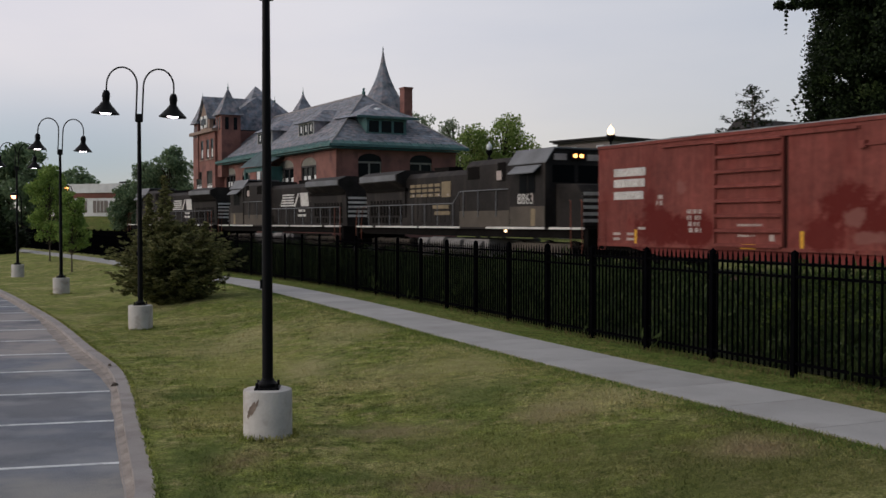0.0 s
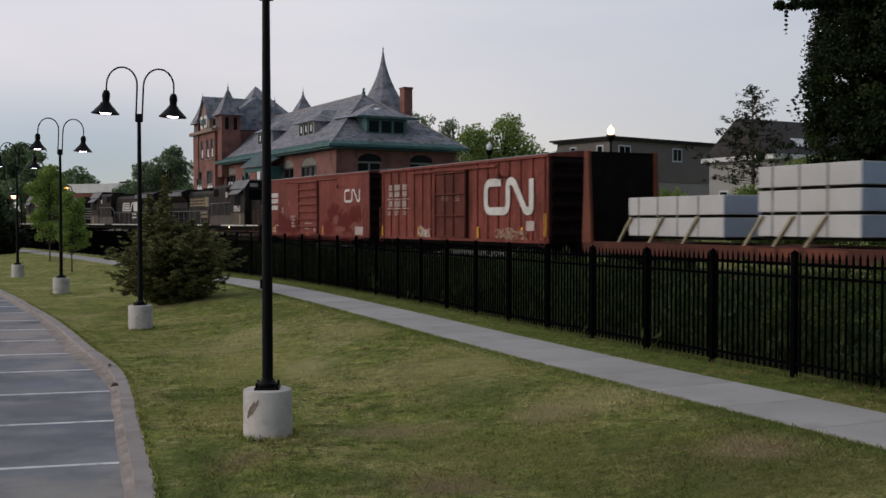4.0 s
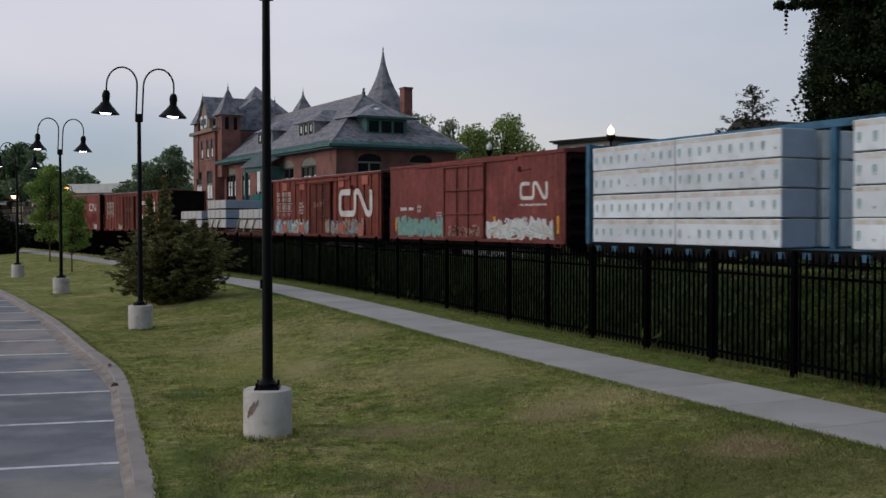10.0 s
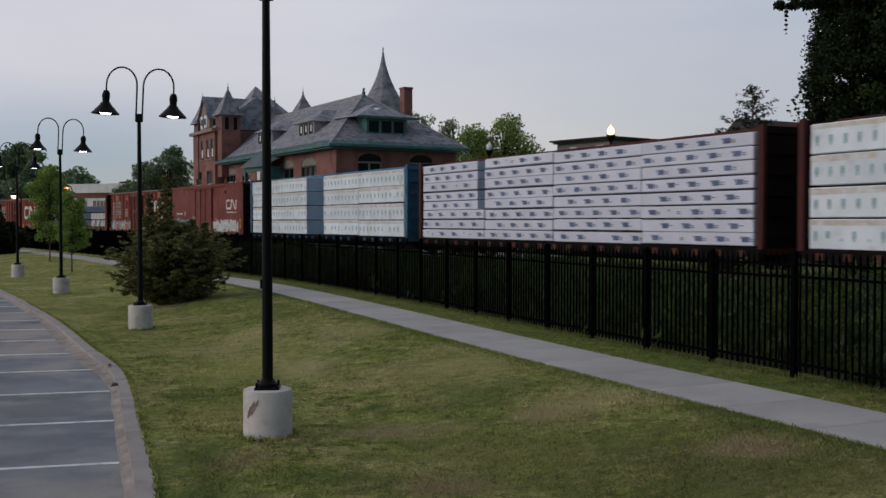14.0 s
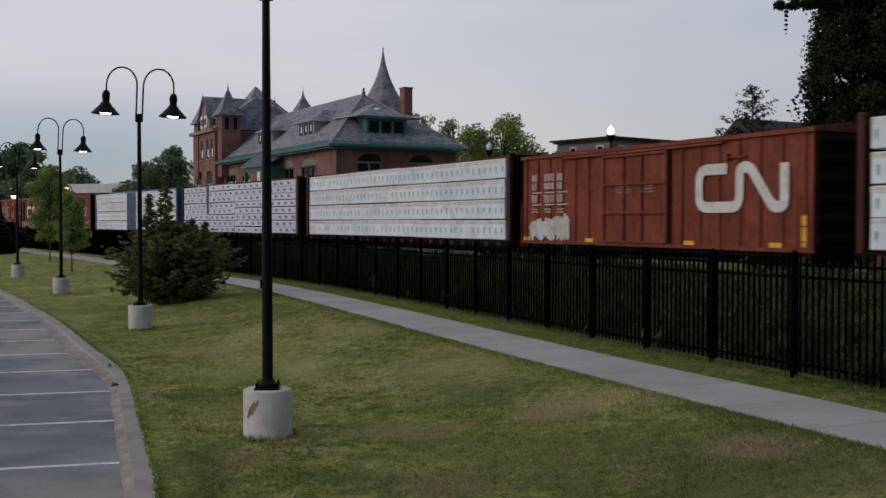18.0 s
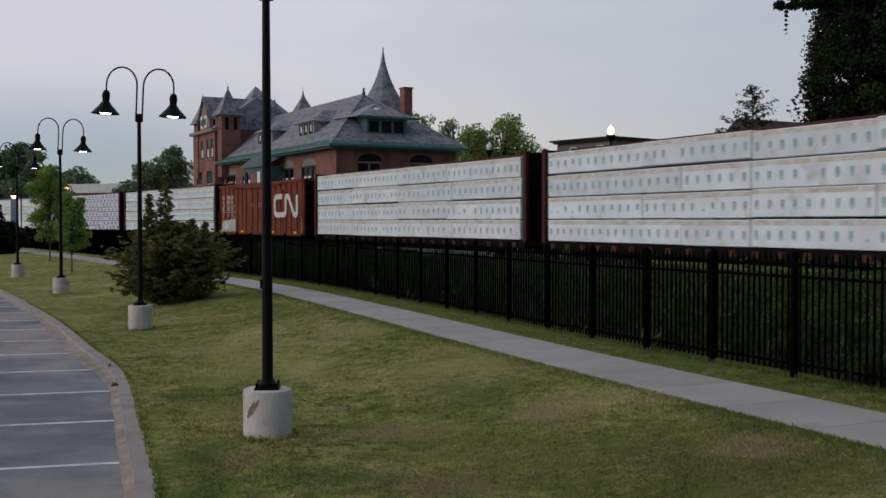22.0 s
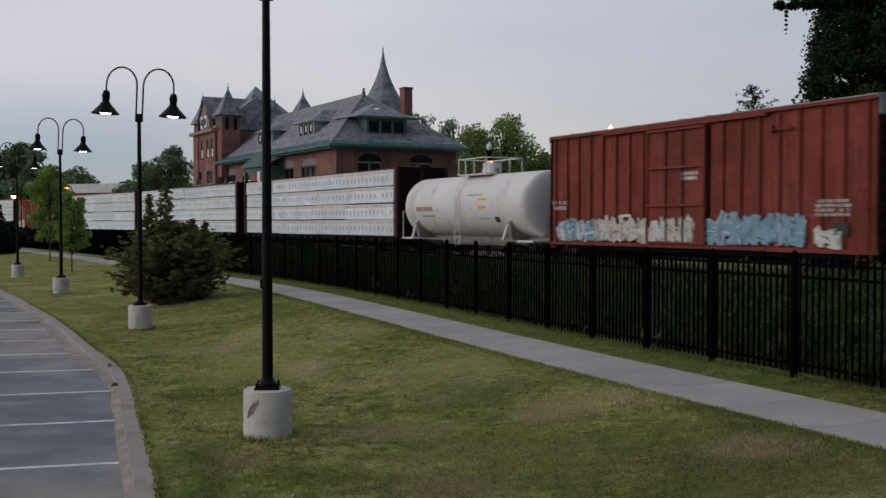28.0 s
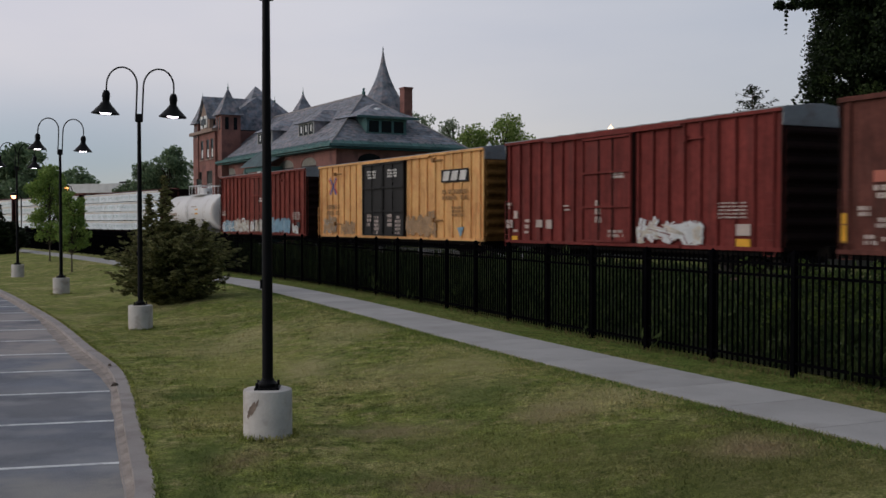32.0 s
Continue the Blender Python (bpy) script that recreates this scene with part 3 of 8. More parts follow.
def build_fence():
    post = Shape().box(-0.04, -0.04, -0.1, 0.04, 0.04, 1.77)
    post.add([(-0.05, -0.05, 1.77), (0.05, -0.05, 1.77), (0.05, 0.05, 1.77), (-0.05, 0.05, 1.77), (0, 0, 1.83)], [(0, 1, 4), (1, 2, 4), (2, 3, 4), (3, 0, 4), (3, 2, 1, 0)])
    post = post.mesh("post", M["fence"])
    rail_ = Shape().box(-PANEL / 2 + 0.04, -0.02, -0.02, PANEL / 2 - 0.04, 0.02, 0.02).mesh("fence_rail", M["fence"])
    pk = Shape().box(-0.0125, -0.0125, 0.06, 0.0125, 0.0125, 1.69)
    pk.add([(-0.0125, -0.0125, 1.69), (0.0125, -0.0125, 1.69), (0.0125, 0.0125, 1.69), (-0.0125, 0.0125, 1.69), (-0.026, 0, 1.715), (0.026, 0, 1.715), (0, 0, 1.80)],
           [(0, 1, 5, 4), (3, 4, 5, 2), (4, 5, 6), (5, 4, 6)])
    picket = pk.mesh("picket", M["fence"])
    for i in range(58):
        s = -12.2 - 6 * 1.87 + 1.862 * i
        x0, y0, _ = along(s, fence_n(s))
        x1, y1, _ = along(s + 1.862, fence_n(s + 1.862))
        z0, z1 = ground_z(x0, y0) + 0.045 * smooth(-7, -14, s), ground_z(x1, y1) + 0.045 * smooth(-7, -14, s)
        f_ = thing("fence_panel", "black iron fence panel with spear-topped pickets", "fence", "fence along the railway",
                   Matrix.Translation(((x0 + x1) / 2, (y0 + y1) / 2, (z0 + z1) / 2)) @ Matrix.Rotation(math.atan2(y1 - y0, x1 - x0), 4, "Z"))
        part("post", post, None, f_, at=pose(-PANEL / 2, 0, 0))
        for z in (0.17, 1.43, 1.61):
            part("fence_rail", rail_, None, f_, at=pose(0, 0, z))
        for k in range(14):
            part("picket", picket, None, f_, at=pose(-PANEL / 2 + PANEL * (k + 1) / 15, 0, 0))


build_fence()


# ---- street lamps with two swan necks ----
def build_lamp(up=0.0):
    """up: extra height of the pole."""
    lamp = thing("street_lamp", "black street lamp with two bell shades on a concrete plinth", "street lamp", "lamps along the car park")
    part("plinth", Shape().lathe([(0.0, -0.3), (0.292, -0.3), (0.292, 0.57), (0.285, 0.588), (0.27, 0.595), (0.0, 0.595)], 32), M["plinth"], lamp, "round cast concrete plinth", smooth=True)
    base = Shape().box(-0.15, -0.15, 0.595, 0.15, 0.15, 0.62)
    base.lathe([(0.12, 0.62), (0.12, 0.66), (0.075, 0.70), (0.075, 0.72)], 16)
    part("base_plate", base, M["iron"], lamp, bevel=0.006)
    for a in (45, 135, 225, 315):
        part("bolt", Shape().cyl((0.17 * math.cos(radians(a)), 0.17 * math.sin(radians(a)), 0.6), (0.17 * math.cos(radians(a)), 0.17 * math.sin(radians(a)), 0.68), 0.018, seg=6), M["iron"], lamp)
    pole = Shape().tube([(0, 0, 0.66), (0, 0, 2.0), (0, 0, 5.25 + up)], [0.066, 0.062, 0.045], 16)
    pole.box(-0.084, -0.025, 1.80, -0.055, 0.025, 1.91)
    part("pole", pole, M["iron"], lamp, smooth=True)
    part("collar", Shape().box(-0.085, -0.06, 5.10 + up, 0.085, 0.06, 5.30 + up), M["iron"], lamp, bevel=0.01)
    lean = Matrix.Translation((0, 0, 5.2 + up)) @ Matrix.Rotation(radians(2.6), 4, "Y") @ Matrix.Translation((0, 0, -5.2))
    for sx in (-1, 1):
        pts = [(sx * 0.075, 0, 5.12), (sx * 0.075, 0, 5.95)]
        pts += [(sx * (0.075 + 0.3675 - 0.3675 * math.cos(a)), 0, 5.98 + 0.44 * math.sin(a)) for a in (math.pi * i / 14 for i in range(1, 14))]
        pts += [(sx * 0.81, 0, 5.95), (sx * 0.81, 0, 5.78)]
        part("swan_neck", Shape().tube(pts, 0.021, 8), M["iron"], lamp, at=lean, smooth=True)
        sh = Shape().lathe([(0.0, 5.84), (0.06, 5.83), (0.09, 5.76), (0.10, 5.68), (0.085, 5.65), (0.09, 5.62), (0.08, 5.58), (0.10, 5.54), (0.16, 5.46), (0.26, 5.35), (0.335, 5.27), (0.335, 5.255), (0.25, 5.34), (0.09, 5.46), (0.0, 5.46)], 24, (sx * 0.81, 0, 0))
        shade = part("shade", sh, M["iron"], lamp, at=lean, smooth=True)
        part("bulb", Shape().lathe([(0.0, 5.44), (0.08, 5.42), (0.13, 5.34), (0.14, 5.28), (0.11, 5.25), (0.0, 5.245)], 16, (sx * 0.81, 0, 0)), M["glow_white"], shade, "glowing white lamp", smooth=True)
    return lamp


lamp0, lamp1 = build_lamp(0.14), build_lamp()
spots = [(-2.11, 12.45, 5, 0.05), (-7.47, 25.6, 5, 0.0), (-14.02, 38.1, 6, 0.0), (-20.45, 49.9, 8, 0.0), (-29.5, 63, 10, 0.0)]
for i, (x, y, rz, z) in enumerate(spots):
    m = pose(x, y, z, 0, 0, rz)
    if i < 2:
        (lamp0, lamp1)[i].matrix_basis = m
    else:
        copy_thing(lamp1, m)

# a dark scrape on the plinth of the first lamp
scar = Shape()
for u_, v_, lean_, hw in ((-0.03, 0.0, 0.12, 0.035), (0.03, 0.03, 0.10, 0.022), (-0.005, -0.02, 0.16, 0.012)):
    o_ = len(scar.v)
    for q in range(9):
        z_, w_ = 0.48 - 0.20 * q / 8 + v_, hw * math.sin(math.pi * (q + 0.4) / 8.8) * (0.7 + 0.5 * (q % 2))
        for e_ in (-1, 1):
            an = radians(-122) + (u_ + lean_ * (0.5 - q / 8) + e_ * w_) / 0.294
            scar.v.append((0.2945 * math.cos(an), 0.2945 * math.sin(an), z_))
    scar.f += [(o_ + 2 * q, o_ + 2 * q + 1, o_ + 2 * q + 3, o_ + 2 * q + 2) for q in range(8)]
part("scrape", scar, M["scar"], lamp0, "dark rusty scrape on the plinth")

# ---- the brick station beyond the track ----
M.update(
    brick=surf("station_brick", (0.25, 0.118, 0.098), 0.85, var=0.25, scale=0.7, fine=14, bump=0.35, stain=(0.16, 0.08, 0.072), amount=0.55),
    slate=surf("slate", (0.19, 0.21, 0.245), 0.75, var=0.5, scale=1.3, fine=4.5, bump=0.5, stain=(0.36, 0.315, 0.33), amount=0.66, spread=0.10),
    dormer_frame=surf("dormer_frame", (0.36, 0.36, 0.35), 0.8, var=0.15, scale=2, bump=0.1),
    teal_slate=surf("teal_slate", (0.085, 0.125, 0.135), 0.75, var=0.3, scale=1.3, fine=6, bump=0.4),
    teal_board=surf("teal_board", (0.018, 0.15, 0.148), 0.6, var=0.15, scale=1, bump=0.08),
    ridge=surf("ridge_tile", (0.33, 0.31, 0.31), 0.8, var=0.2, scale=2, bump=0.2),
    copper=surf("verdigris", (0.08, 0.165, 0.16), 0.7, var=0.3, scale=1.2, fine=12, bump=0.2, stain=(0.16, 0.22, 0.215), amount=0.45),
    teal=surf("teal_paint", (0.05, 0.13, 0.125), 0.6, var=0.2, scale=2, bump=0.1),
    sandstone=surf("sandstone", (0.30, 0.22, 0.18), 0.85, var=0.2, scale=1.5, bump=0.3),
    pane=surf("dark_glass", (0.010, 0.012, 0.014), 0.15, var=0.1, scale=1, bump=0.0, spec=0.06),
    blind=surf("pale_blind", (0.74, 0.74, 0.73), 0.8, var=0.15, scale=2, bump=0.05),
    arch_board=surf("arch_board", (0.23, 0.22, 0.19), 0.8, var=0.2, scale=2, bump=0.1),
    clap=surf("grey_siding", (0.235, 0.205, 0.19), 0.8, var=0.08, scale=0.5, fine=10, bump=0.1),
    clap_light=surf("pale_siding", (0.40, 0.385, 0.37), 0.8, var=0.06, scale=0.5, fine=10, bump=0.1),
    white=surf("white_paint", (0.72, 0.73, 0.74), 0.7, var=0.1, scale=1, bump=0.1),
    roof_dark=surf("dark_roofing", (0.06, 0.055, 0.055), 0.85, var=0.3, scale=1, bump=0.3),
    far_brick=surf("far_brick", (0.20, 0.085, 0.07), 0.85, var=0.2, scale=0.5, fine=8, bump=0.2),
)
CX, CY, CANG = -7.9816, 77.75, radians(29.3)
S_Z = 0.93


def station_frame():
    # x along the track side away from the corner, y away from the track, z up
    u, w = Vector((-math.sin(CANG), math.cos(CANG), 0)), Vector((math.cos(CANG), math.sin(CANG), 0))
    m = Matrix.Identity(4)
    m.col[0][:3], m.col[1][:3], m.col[2][:3] = u, w, (0, 0, 1)
    m.col[3][:3] = (CX, CY, 0)
    return m


def facade(length, z0, z1, holes, thick, turn):
    """One wall with openings cut through; turn(a, z, t) gives the place of a point a along, z up, t deep."""
    xs = sorted({0.0, length, *[h[0] for h in holes], *[h[1] for h in holes]})
    zs = sorted({z0, z1, *[h[2] for h in holes], *[h[3] for h in holes]})
    nx, nz = len(xs), len(zs)
    full = {(i, j): not any(h[0] - 1e-6 <= xs[i] and xs[i + 1] <= h[1] + 1e-6 and h[2] - 1e-6 <= zs[j] and zs[j + 1] <= h[3] + 1e-6 for h in holes)
            for i in range(nx - 1) for j in range(nz - 1)}
    sh = Shape()
    sh.v = [turn(x, z, t) for t in (0, thick) for z in zs for x in xs]
    at = lambda i, j, t: (t * nz + j) * nx + i
    for (i, j), solid in full.items():
        if not solid:
            continue
        sh.f += [(at(i, j, 0), at(i + 1, j, 0), at(i + 1, j + 1, 0), at(i, j + 1, 0)), (at(i, j, 1), at(i, j + 1, 1), at(i + 1, j + 1, 1), at(i + 1, j, 1))]
        for di, dj, p, q in ((-1, 0, (i, j), (i, j + 1)), (1, 0, (i + 1, j), (i + 1, j + 1)), (0, -1, (i, j), (i + 1, j)), (0, 1, (i, j + 1), (i + 1, j + 1))):
            if not full.get((i + di, j + dj), False):
                sh.f.append((at(*p, 0), at(*q, 0), at(*q, 1), at(*p, 1)))
    return sh


def build_station():
    st = thing("station_building", "red brick railway station with steep slate roofs and pointed turrets", "railway station")
    st.matrix_world = station_frame()
    L, D, E0 = 28.6, 10.3, 8.15
    side_holes = [(3.9, 7.05, 4.4, 7.75), (8.75, 12.2, 4.4, 7.78), (16.6, 18.0, 4.6, 7.6), (19.7, 21.9, 4.6, 7.6), (23.85, 26.7, 4.6, 7.8)]
    end_holes = [(1.8, 3.8, 4.2, 7.84), (6.2, 8.2, 4.2, 7.86)]
    w1 = facade(L, S_Z - 0.5, E0, side_holes, 0.45, lambda a, z, t: (a, t, z))
    w2 = facade(D - 0.46, S_Z - 0.5, E0, [(h[0] - 0.46, h[1] - 0.46, h[2], h[3]) for h in end_holes], 0.45, lambda a, z, t: (t - 0.004, a + 0.46, z))
    part("wall", w1, M["brick"], st, "brick wall facing the track")
    part("wall", w2, M["brick"], st)
    part("wall", Shape().box(0, D - 0.45, S_Z - 0.5, L, D, E0), M["brick"], st)
    part("wall", Shape().box(L - 0.45, 0.45, S_Z - 0.5, L, D - 0.45, E0), M["brick"], st)
    part("string_course", Shape().box(-0.06, -0.06, 4.05, L, 0.02, 4.25), M["sandstone"], st)
    part("string_course", Shape().box(-0.06, 0.02, 3.9, 0.0, D, 4.1), M["sandstone"], st)

    def window(a0, a1, z0, z1, end, lights, dark):
        name_p = lambda sh, x0, y0, zz0, x1, y1, zz1: sh.box(y0, x0, zz0, y1, x1, zz1) if end else sh.box(x0, y0, zz0, x1, y1, zz1)
        up_ = 0.08 if end else 0.17
        win = part("window", name_p(Shape(), a0, 0.30 - up_, z0, a1, 0.33 - up_, z1), M["pane"], st)
        # brick arch filling the corners and a board in the tympanum
        spring, mid, half = z1 - (0.55 if not end else 0.5), (a0 + a1) / 2, (a1 - a0) / 2
        arch, k = Shape(), 10
        rim = [(mid - half * math.cos(math.pi * i / k), spring + (z1 - spring) * math.sin(math.pi * i / k)) for i in range(k + 1)]
        arch.v = [(x, t, z) for t in (0.0, 0.3) for x, z in rim] + [(x, t, z1 + 0.02) for t in (0.0, 0.3) for x, z in rim]
        n1 = k + 1
        for i in range(k):
            arch.f += [(i, i + 1, 2 * n1 + i + 1, 2 * n1 + i), (n1 + i, 3 * n1 + i, 3 * n1 + i + 1, n1 + i + 1), (i, n1 + i, n1 + i + 1, i + 1)]
        if end:
            arch.v = [(y, x, z) for x, y, z in arch.v]
        part("arch", arch, M["brick"], win)
        tym = Shape()
        name_p(tym, a0, 0.22 - up_, spring - 0.12, a1, 0.28 - up_, z1)
        part("tympanum", tym, M["pane"] if end else M["arch_board"], win)
        fr = Shape()
        name_p(fr, a0, 0.18 - up_, spring - 0.24, a1, 0.29 - up_, spring - 0.10)
        for k in range(lights + 1):
            x = a0 + (a1 - a0) * k / lights
            name_p(fr, max(a0, x - 0.07), 0.24 - up_, z0, min(a1, x + 0.07), 0.295 - up_, spring - 0.1)
        name_p(fr, a0, 0.25 - up_, (z0 + spring) / 2, a1, 0.29 - up_, (z0 + spring) / 2 + 0.08)
        part("window_frame", fr, M["arch_board"] if end else M["roof_dark"], win, "weathered grey frame" if end else "")
        if not end:
            for k in range(lights):
                x0, x1 = a0 + (a1 - a0) * k / lights + 0.12, a0 + (a1 - a0) * (k + 1) / lights - 0.12
                part("blind", name_p(Shape(), x0 + (0.25 if k % 2 else 0.0), 0.285 - up_, z0 + 0.5, x1 - (0.0 if k % 2 else 0.25), 0.298 - up_, z0 + 1.9), M["blind"], win)
        part("sill", name_p(Shape(), a0 - 0.1, -0.08, z0 - 0.16, a1 + 0.1, 0.3, z0), M["sandstone"], win)

    for h in side_holes:
        window(*h, False, 3 if h[1] - h[0] > 2.6 else 2, False)
    for h in end_holes:
        window(*h, True, 2, True)

    # main hipped roof with a slight flare at the eaves
    zr, yr, ux = 13.1, D / 2 + 0.1, 6.4
    eave, o = E0 + 0.25, 0.75

    def roof_strips(name, corners, n_strips):
        """A roof slope laid as courses that overlap a little. corners: two at the eaves, two at the top."""
        a, b, c, d = [Vector(q) for q in corners]
        nrm = (b - a).cross(d - a).normalized()
        if nrm.z < 0:
            nrm = -nrm
        for i in range(n_strips):
            t0, t1 = i / n_strips, min(1, (i + 1.08) / n_strips)
            p = [a.lerp(d, t0), b.lerp(c, t0), b.lerp(c, t1), a.lerp(d, t1)]
            lo, hi = nrm * 0.028, nrm * 0.01
            q = [p[0] + lo, p[1] + lo, p[2] + hi, p[3] + hi]
            under = [v - nrm * 0.04 for v in p]
            sh = Shape().add(q + under, [(0, 1, 2, 3), (0, 4, 5, 1), (1, 5, 6, 2), (3, 2, 6, 7), (0, 3, 7, 4)])
            part("slate_course", sh, M["slate"], roof)

    roof = part("roof", Shape().add([(-o + 0.05, -o + 0.05, eave), (L, -o + 0.05, eave), (L, D + o, eave), (-o + 0.05, D + o, eave), (ux, yr, zr - 0.06), (L, yr, zr - 0.06)],
                                    [(0, 1, 5, 4), (3, 4, 5, 2), (0, 4, 3), (0, 3, 2, 1), (1, 2, 5)]), M["slate"], st, "grey slate hipped roof")
    roof_strips("side", [(-o, -o, eave), (L, -o, eave), (L, yr, zr), (ux, yr, zr)], 26)
    roof_strips("end", [(-o, D + o, eave), (-o, -o, eave), (ux, yr, zr), (ux, yr, zr)], 26)
    part("ridge_cap", Shape().tube([(ux, yr, zr + 0.02), (L, yr, zr + 0.02)], 0.1, 6).tube([(ux, yr, zr + 0.02), (-o, -o, eave + 0.05)], 0.07, 6).tube([(ux, yr, zr + 0.02), (-o, D + o, eave + 0.05)], 0.07, 6), M["ridge"], roof, "pale stone ridge tiles")
    part("finial", Shape().lathe([(0.12, 0), (0.16, 0.2), (0.08, 0.35), (0.12, 0.5), (0, 0.6)], 8, (ux, yr, zr)), M["copper"], roof)
    part("gutter", Shape().box(-o - 0.08, -o - 0.14, eave - 0.14, L, -o + 0.06, eave + 0.06).box(-o - 0.14, -o + 0.06, eave - 0.14, -o + 0.06, D + o, eave + 0.06), M["copper"], roof, "verdigris copper gutter")
    part("soffit", Shape().box(-o, -o, eave - 0.28, L, 0.0, eave - 0.2).box(-o, 0.0, eave - 0.28, 0, D, eave - 0.2), M["teal"], roof)
    part("flashing", Shape().add([(-o - 0.05, -o - 0.05, eave + 0.07), (L, -o - 0.05, eave + 0.07), (L, -o + 0.32, eave + 0.32), (-o + 0.38, -o + 0.32, eave + 0.32), (-o + 0.38, D, eave + 0.32), (-o - 0.05, D + o, eave + 0.07)],
                                 [(0, 1, 2, 3), (0, 3, 4, 5)]), M["copper"], roof)

    seam = Shape().box(-0.03, -0.26, -0.02, 0.03, 0.26, 0.03).mesh("seam", M["copper"])
    for i in range(40):
        part("seam", seam, None, roof, at=pose(0.5 + 0.7 * i, -o + 0.19, eave + 0.24, 36, 0, 0))
    for i in range(14):
        part("seam", seam, None, roof, at=pose(-o + 0.22, 0.4 + 0.7 * i, eave + 0.24, 31, 0, -90))

    def dormer(u0, u1, z0, z1, back, lights):
        """A hip-roofed dormer on the track side."""
        y0 = -o + (z0 - eave) / (zr - eave) * (yr + o)
        d = part("dormer", Shape().box(u0, y0, z0 - 0.3, u1, y0 + back, z1 + 0.1), M["slate"], st, "slate-hung roof dormer")
        w = part("window", Shape().box(u0 + 0.15, y0 - 0.03, z0, u1 - 0.15, y0 - 0.01, z1), M["pane"], d)
        fr = Shape().box(u0, y0 - 0.1, z0 - 0.12, u1, y0, z0).box(u0, y0 - 0.1, z1, u1, y0, z1 + 0.12)
        for k in range(lights + 1):
            x = u0 + 0.15 + (u1 - u0 - 0.3) * k / lights
            fr.box(x - 0.07, y0 - 0.09, z0, x + 0.07, y0, z1)
        part("window_frame", fr, M["dormer_frame"], w)
        for k in range(lights):
            x = u0 + 0.15 + (u1 - u0 - 0.3) * (k + 0.5) / lights
            part("blind", Shape().box(x - 0.05, y0 - 0.05, z0 + 0.25, x + 0.2, y0 - 0.035, z1 - 0.12), M["blind"], w)
        m = (u0 + u1) / 2
        zt = z1 + 1.25
        yt = y0 + back * 0.62
        part("dormer_roof", Shape().add([(u0 - 0.35, y0 - 0.4, z1 + 0.1), (u1 + 0.35, y0 - 0.4, z1 + 0.1), (u1 + 0.35, y0 + back + 1.0, z1 + 0.1), (u0 - 0.35, y0 + back + 1.0, z1 + 0.1), (m, yt, zt), (m, yt + 2.4, zt)],
                                         [(0, 1, 4), (1, 2, 5, 4), (0, 4, 5, 3), (2, 3, 5), (0, 3, 2, 1)]), M["slate"], d)

    dormer(6.5, 10.0, 9.75, 10.65, 2.4, 3)
    dormer(16.2, 20.2, 9.75, 10.65, 2.4, 3)
    # end dormer, green painted, three lights
    x0 = -o + (9.5 - eave) / (zr - eave) * (ux + o)
    d = part("dormer", Shape().box(x0, 2.9, 9.2, x0 + 3, 6.3, 10.75), M["copper"], st, "green-painted dormer with three windows")
    w = part("window", Shape().box(x0 - 0.03, 3.0, 9.55, x0 - 0.01, 6.2, 10.5), M["pane"], d)
    fr = Shape().box(x0 - 0.12, 2.85, 9.35, x0, 6.35, 9.55).box(x0 - 0.12, 2.85, 10.45, x0, 6.35, 10.75)
    for k in range(4):
        y = 3.0 + 3.2 * k / 3
        fr.box(x0 - 0.1, y - 0.1, 9.5, x0, y + 0.1, 10.5)
    part("window_frame", fr, M["copper"], w)
    part("dormer_roof", Shape().add([(x0 - 0.45, 2.0, 10.72), (x0 - 0.45, 7.2, 10.72), (x0 + 4.5, 7.2, 10.85), (x0 + 4.5, 2.0, 10.85), (x0 + 1.9, 4.6, 12.0), (x0 + 4.5, 4.6, 12.0)],
                                     [(1, 0, 4), (2, 1, 4, 5), (0, 3, 5, 4), (3, 2, 5), (0, 1, 2, 3)]), M["slate"], d)
    part("roof_vent", Shape().lathe([(0.34, 0.0), (0.32, 0.1), (0.2, 0.2), (0, 0.24)], 14, (x0 + 1.0, 4.3, 11.35)), M["white"], d, "white domed roof vent", smooth=True)
    part("dormer_gutter", Shape().box(x0 - 0.52, 1.95, 10.60, x0 - 0.38, 7.25, 10.78), M["copper"], d)
    # porch gable on the track side
    pr = part("porch", Shape().box(11.3, -1.75, S_Z, 11.55, -1.5, 7.3).box(15.8, -1.75, S_Z, 16.05, -1.5, 7.3).box(11.55, -1.72, 6.9, 15.8, -1.55, 7.3).box(11.3, -1.5, S_Z, 11.5, 0, 7.3), M["teal"], st, "green-painted porch with a slate gable")
    part("porch_roof", Shape().add([(10.8, -2.0, 7.25), (16.7, -2.0, 7.35), (16.7, 0.2, 8.3), (10.8, 0.2, 8.3), (15.0, -0.7, 8.75), (13.6, -0.7, 8.75)], [(0, 1, 4, 5), (1, 2, 4), (0, 5, 3), (2, 3, 5, 4), (0, 3, 2, 1)]), M["teal_slate"], pr)
    cl = part("cladding", Shape().box(-0.13, -0.14, 2.6, 19.0, -0.065, 5.1), M["teal_board"], st, "teal-painted boarding below the windows")
    part("cladding_return", Shape().box(-0.14, -0.06, 2.6, -0.066, 3.3, 5.08), M["teal_board"], cl)
    for k in range(13):
        part("batten", Shape().box(0.2 + 1.5 * k, -0.17, 2.62, 0.28 + 1.5 * k, -0.14, 5.08), M["teal_board"], cl)
    part("porch_panel", Shape().box(12.2, -1.66, 5.2, 13.0, -1.58, 6.9), M["blind"], pr)

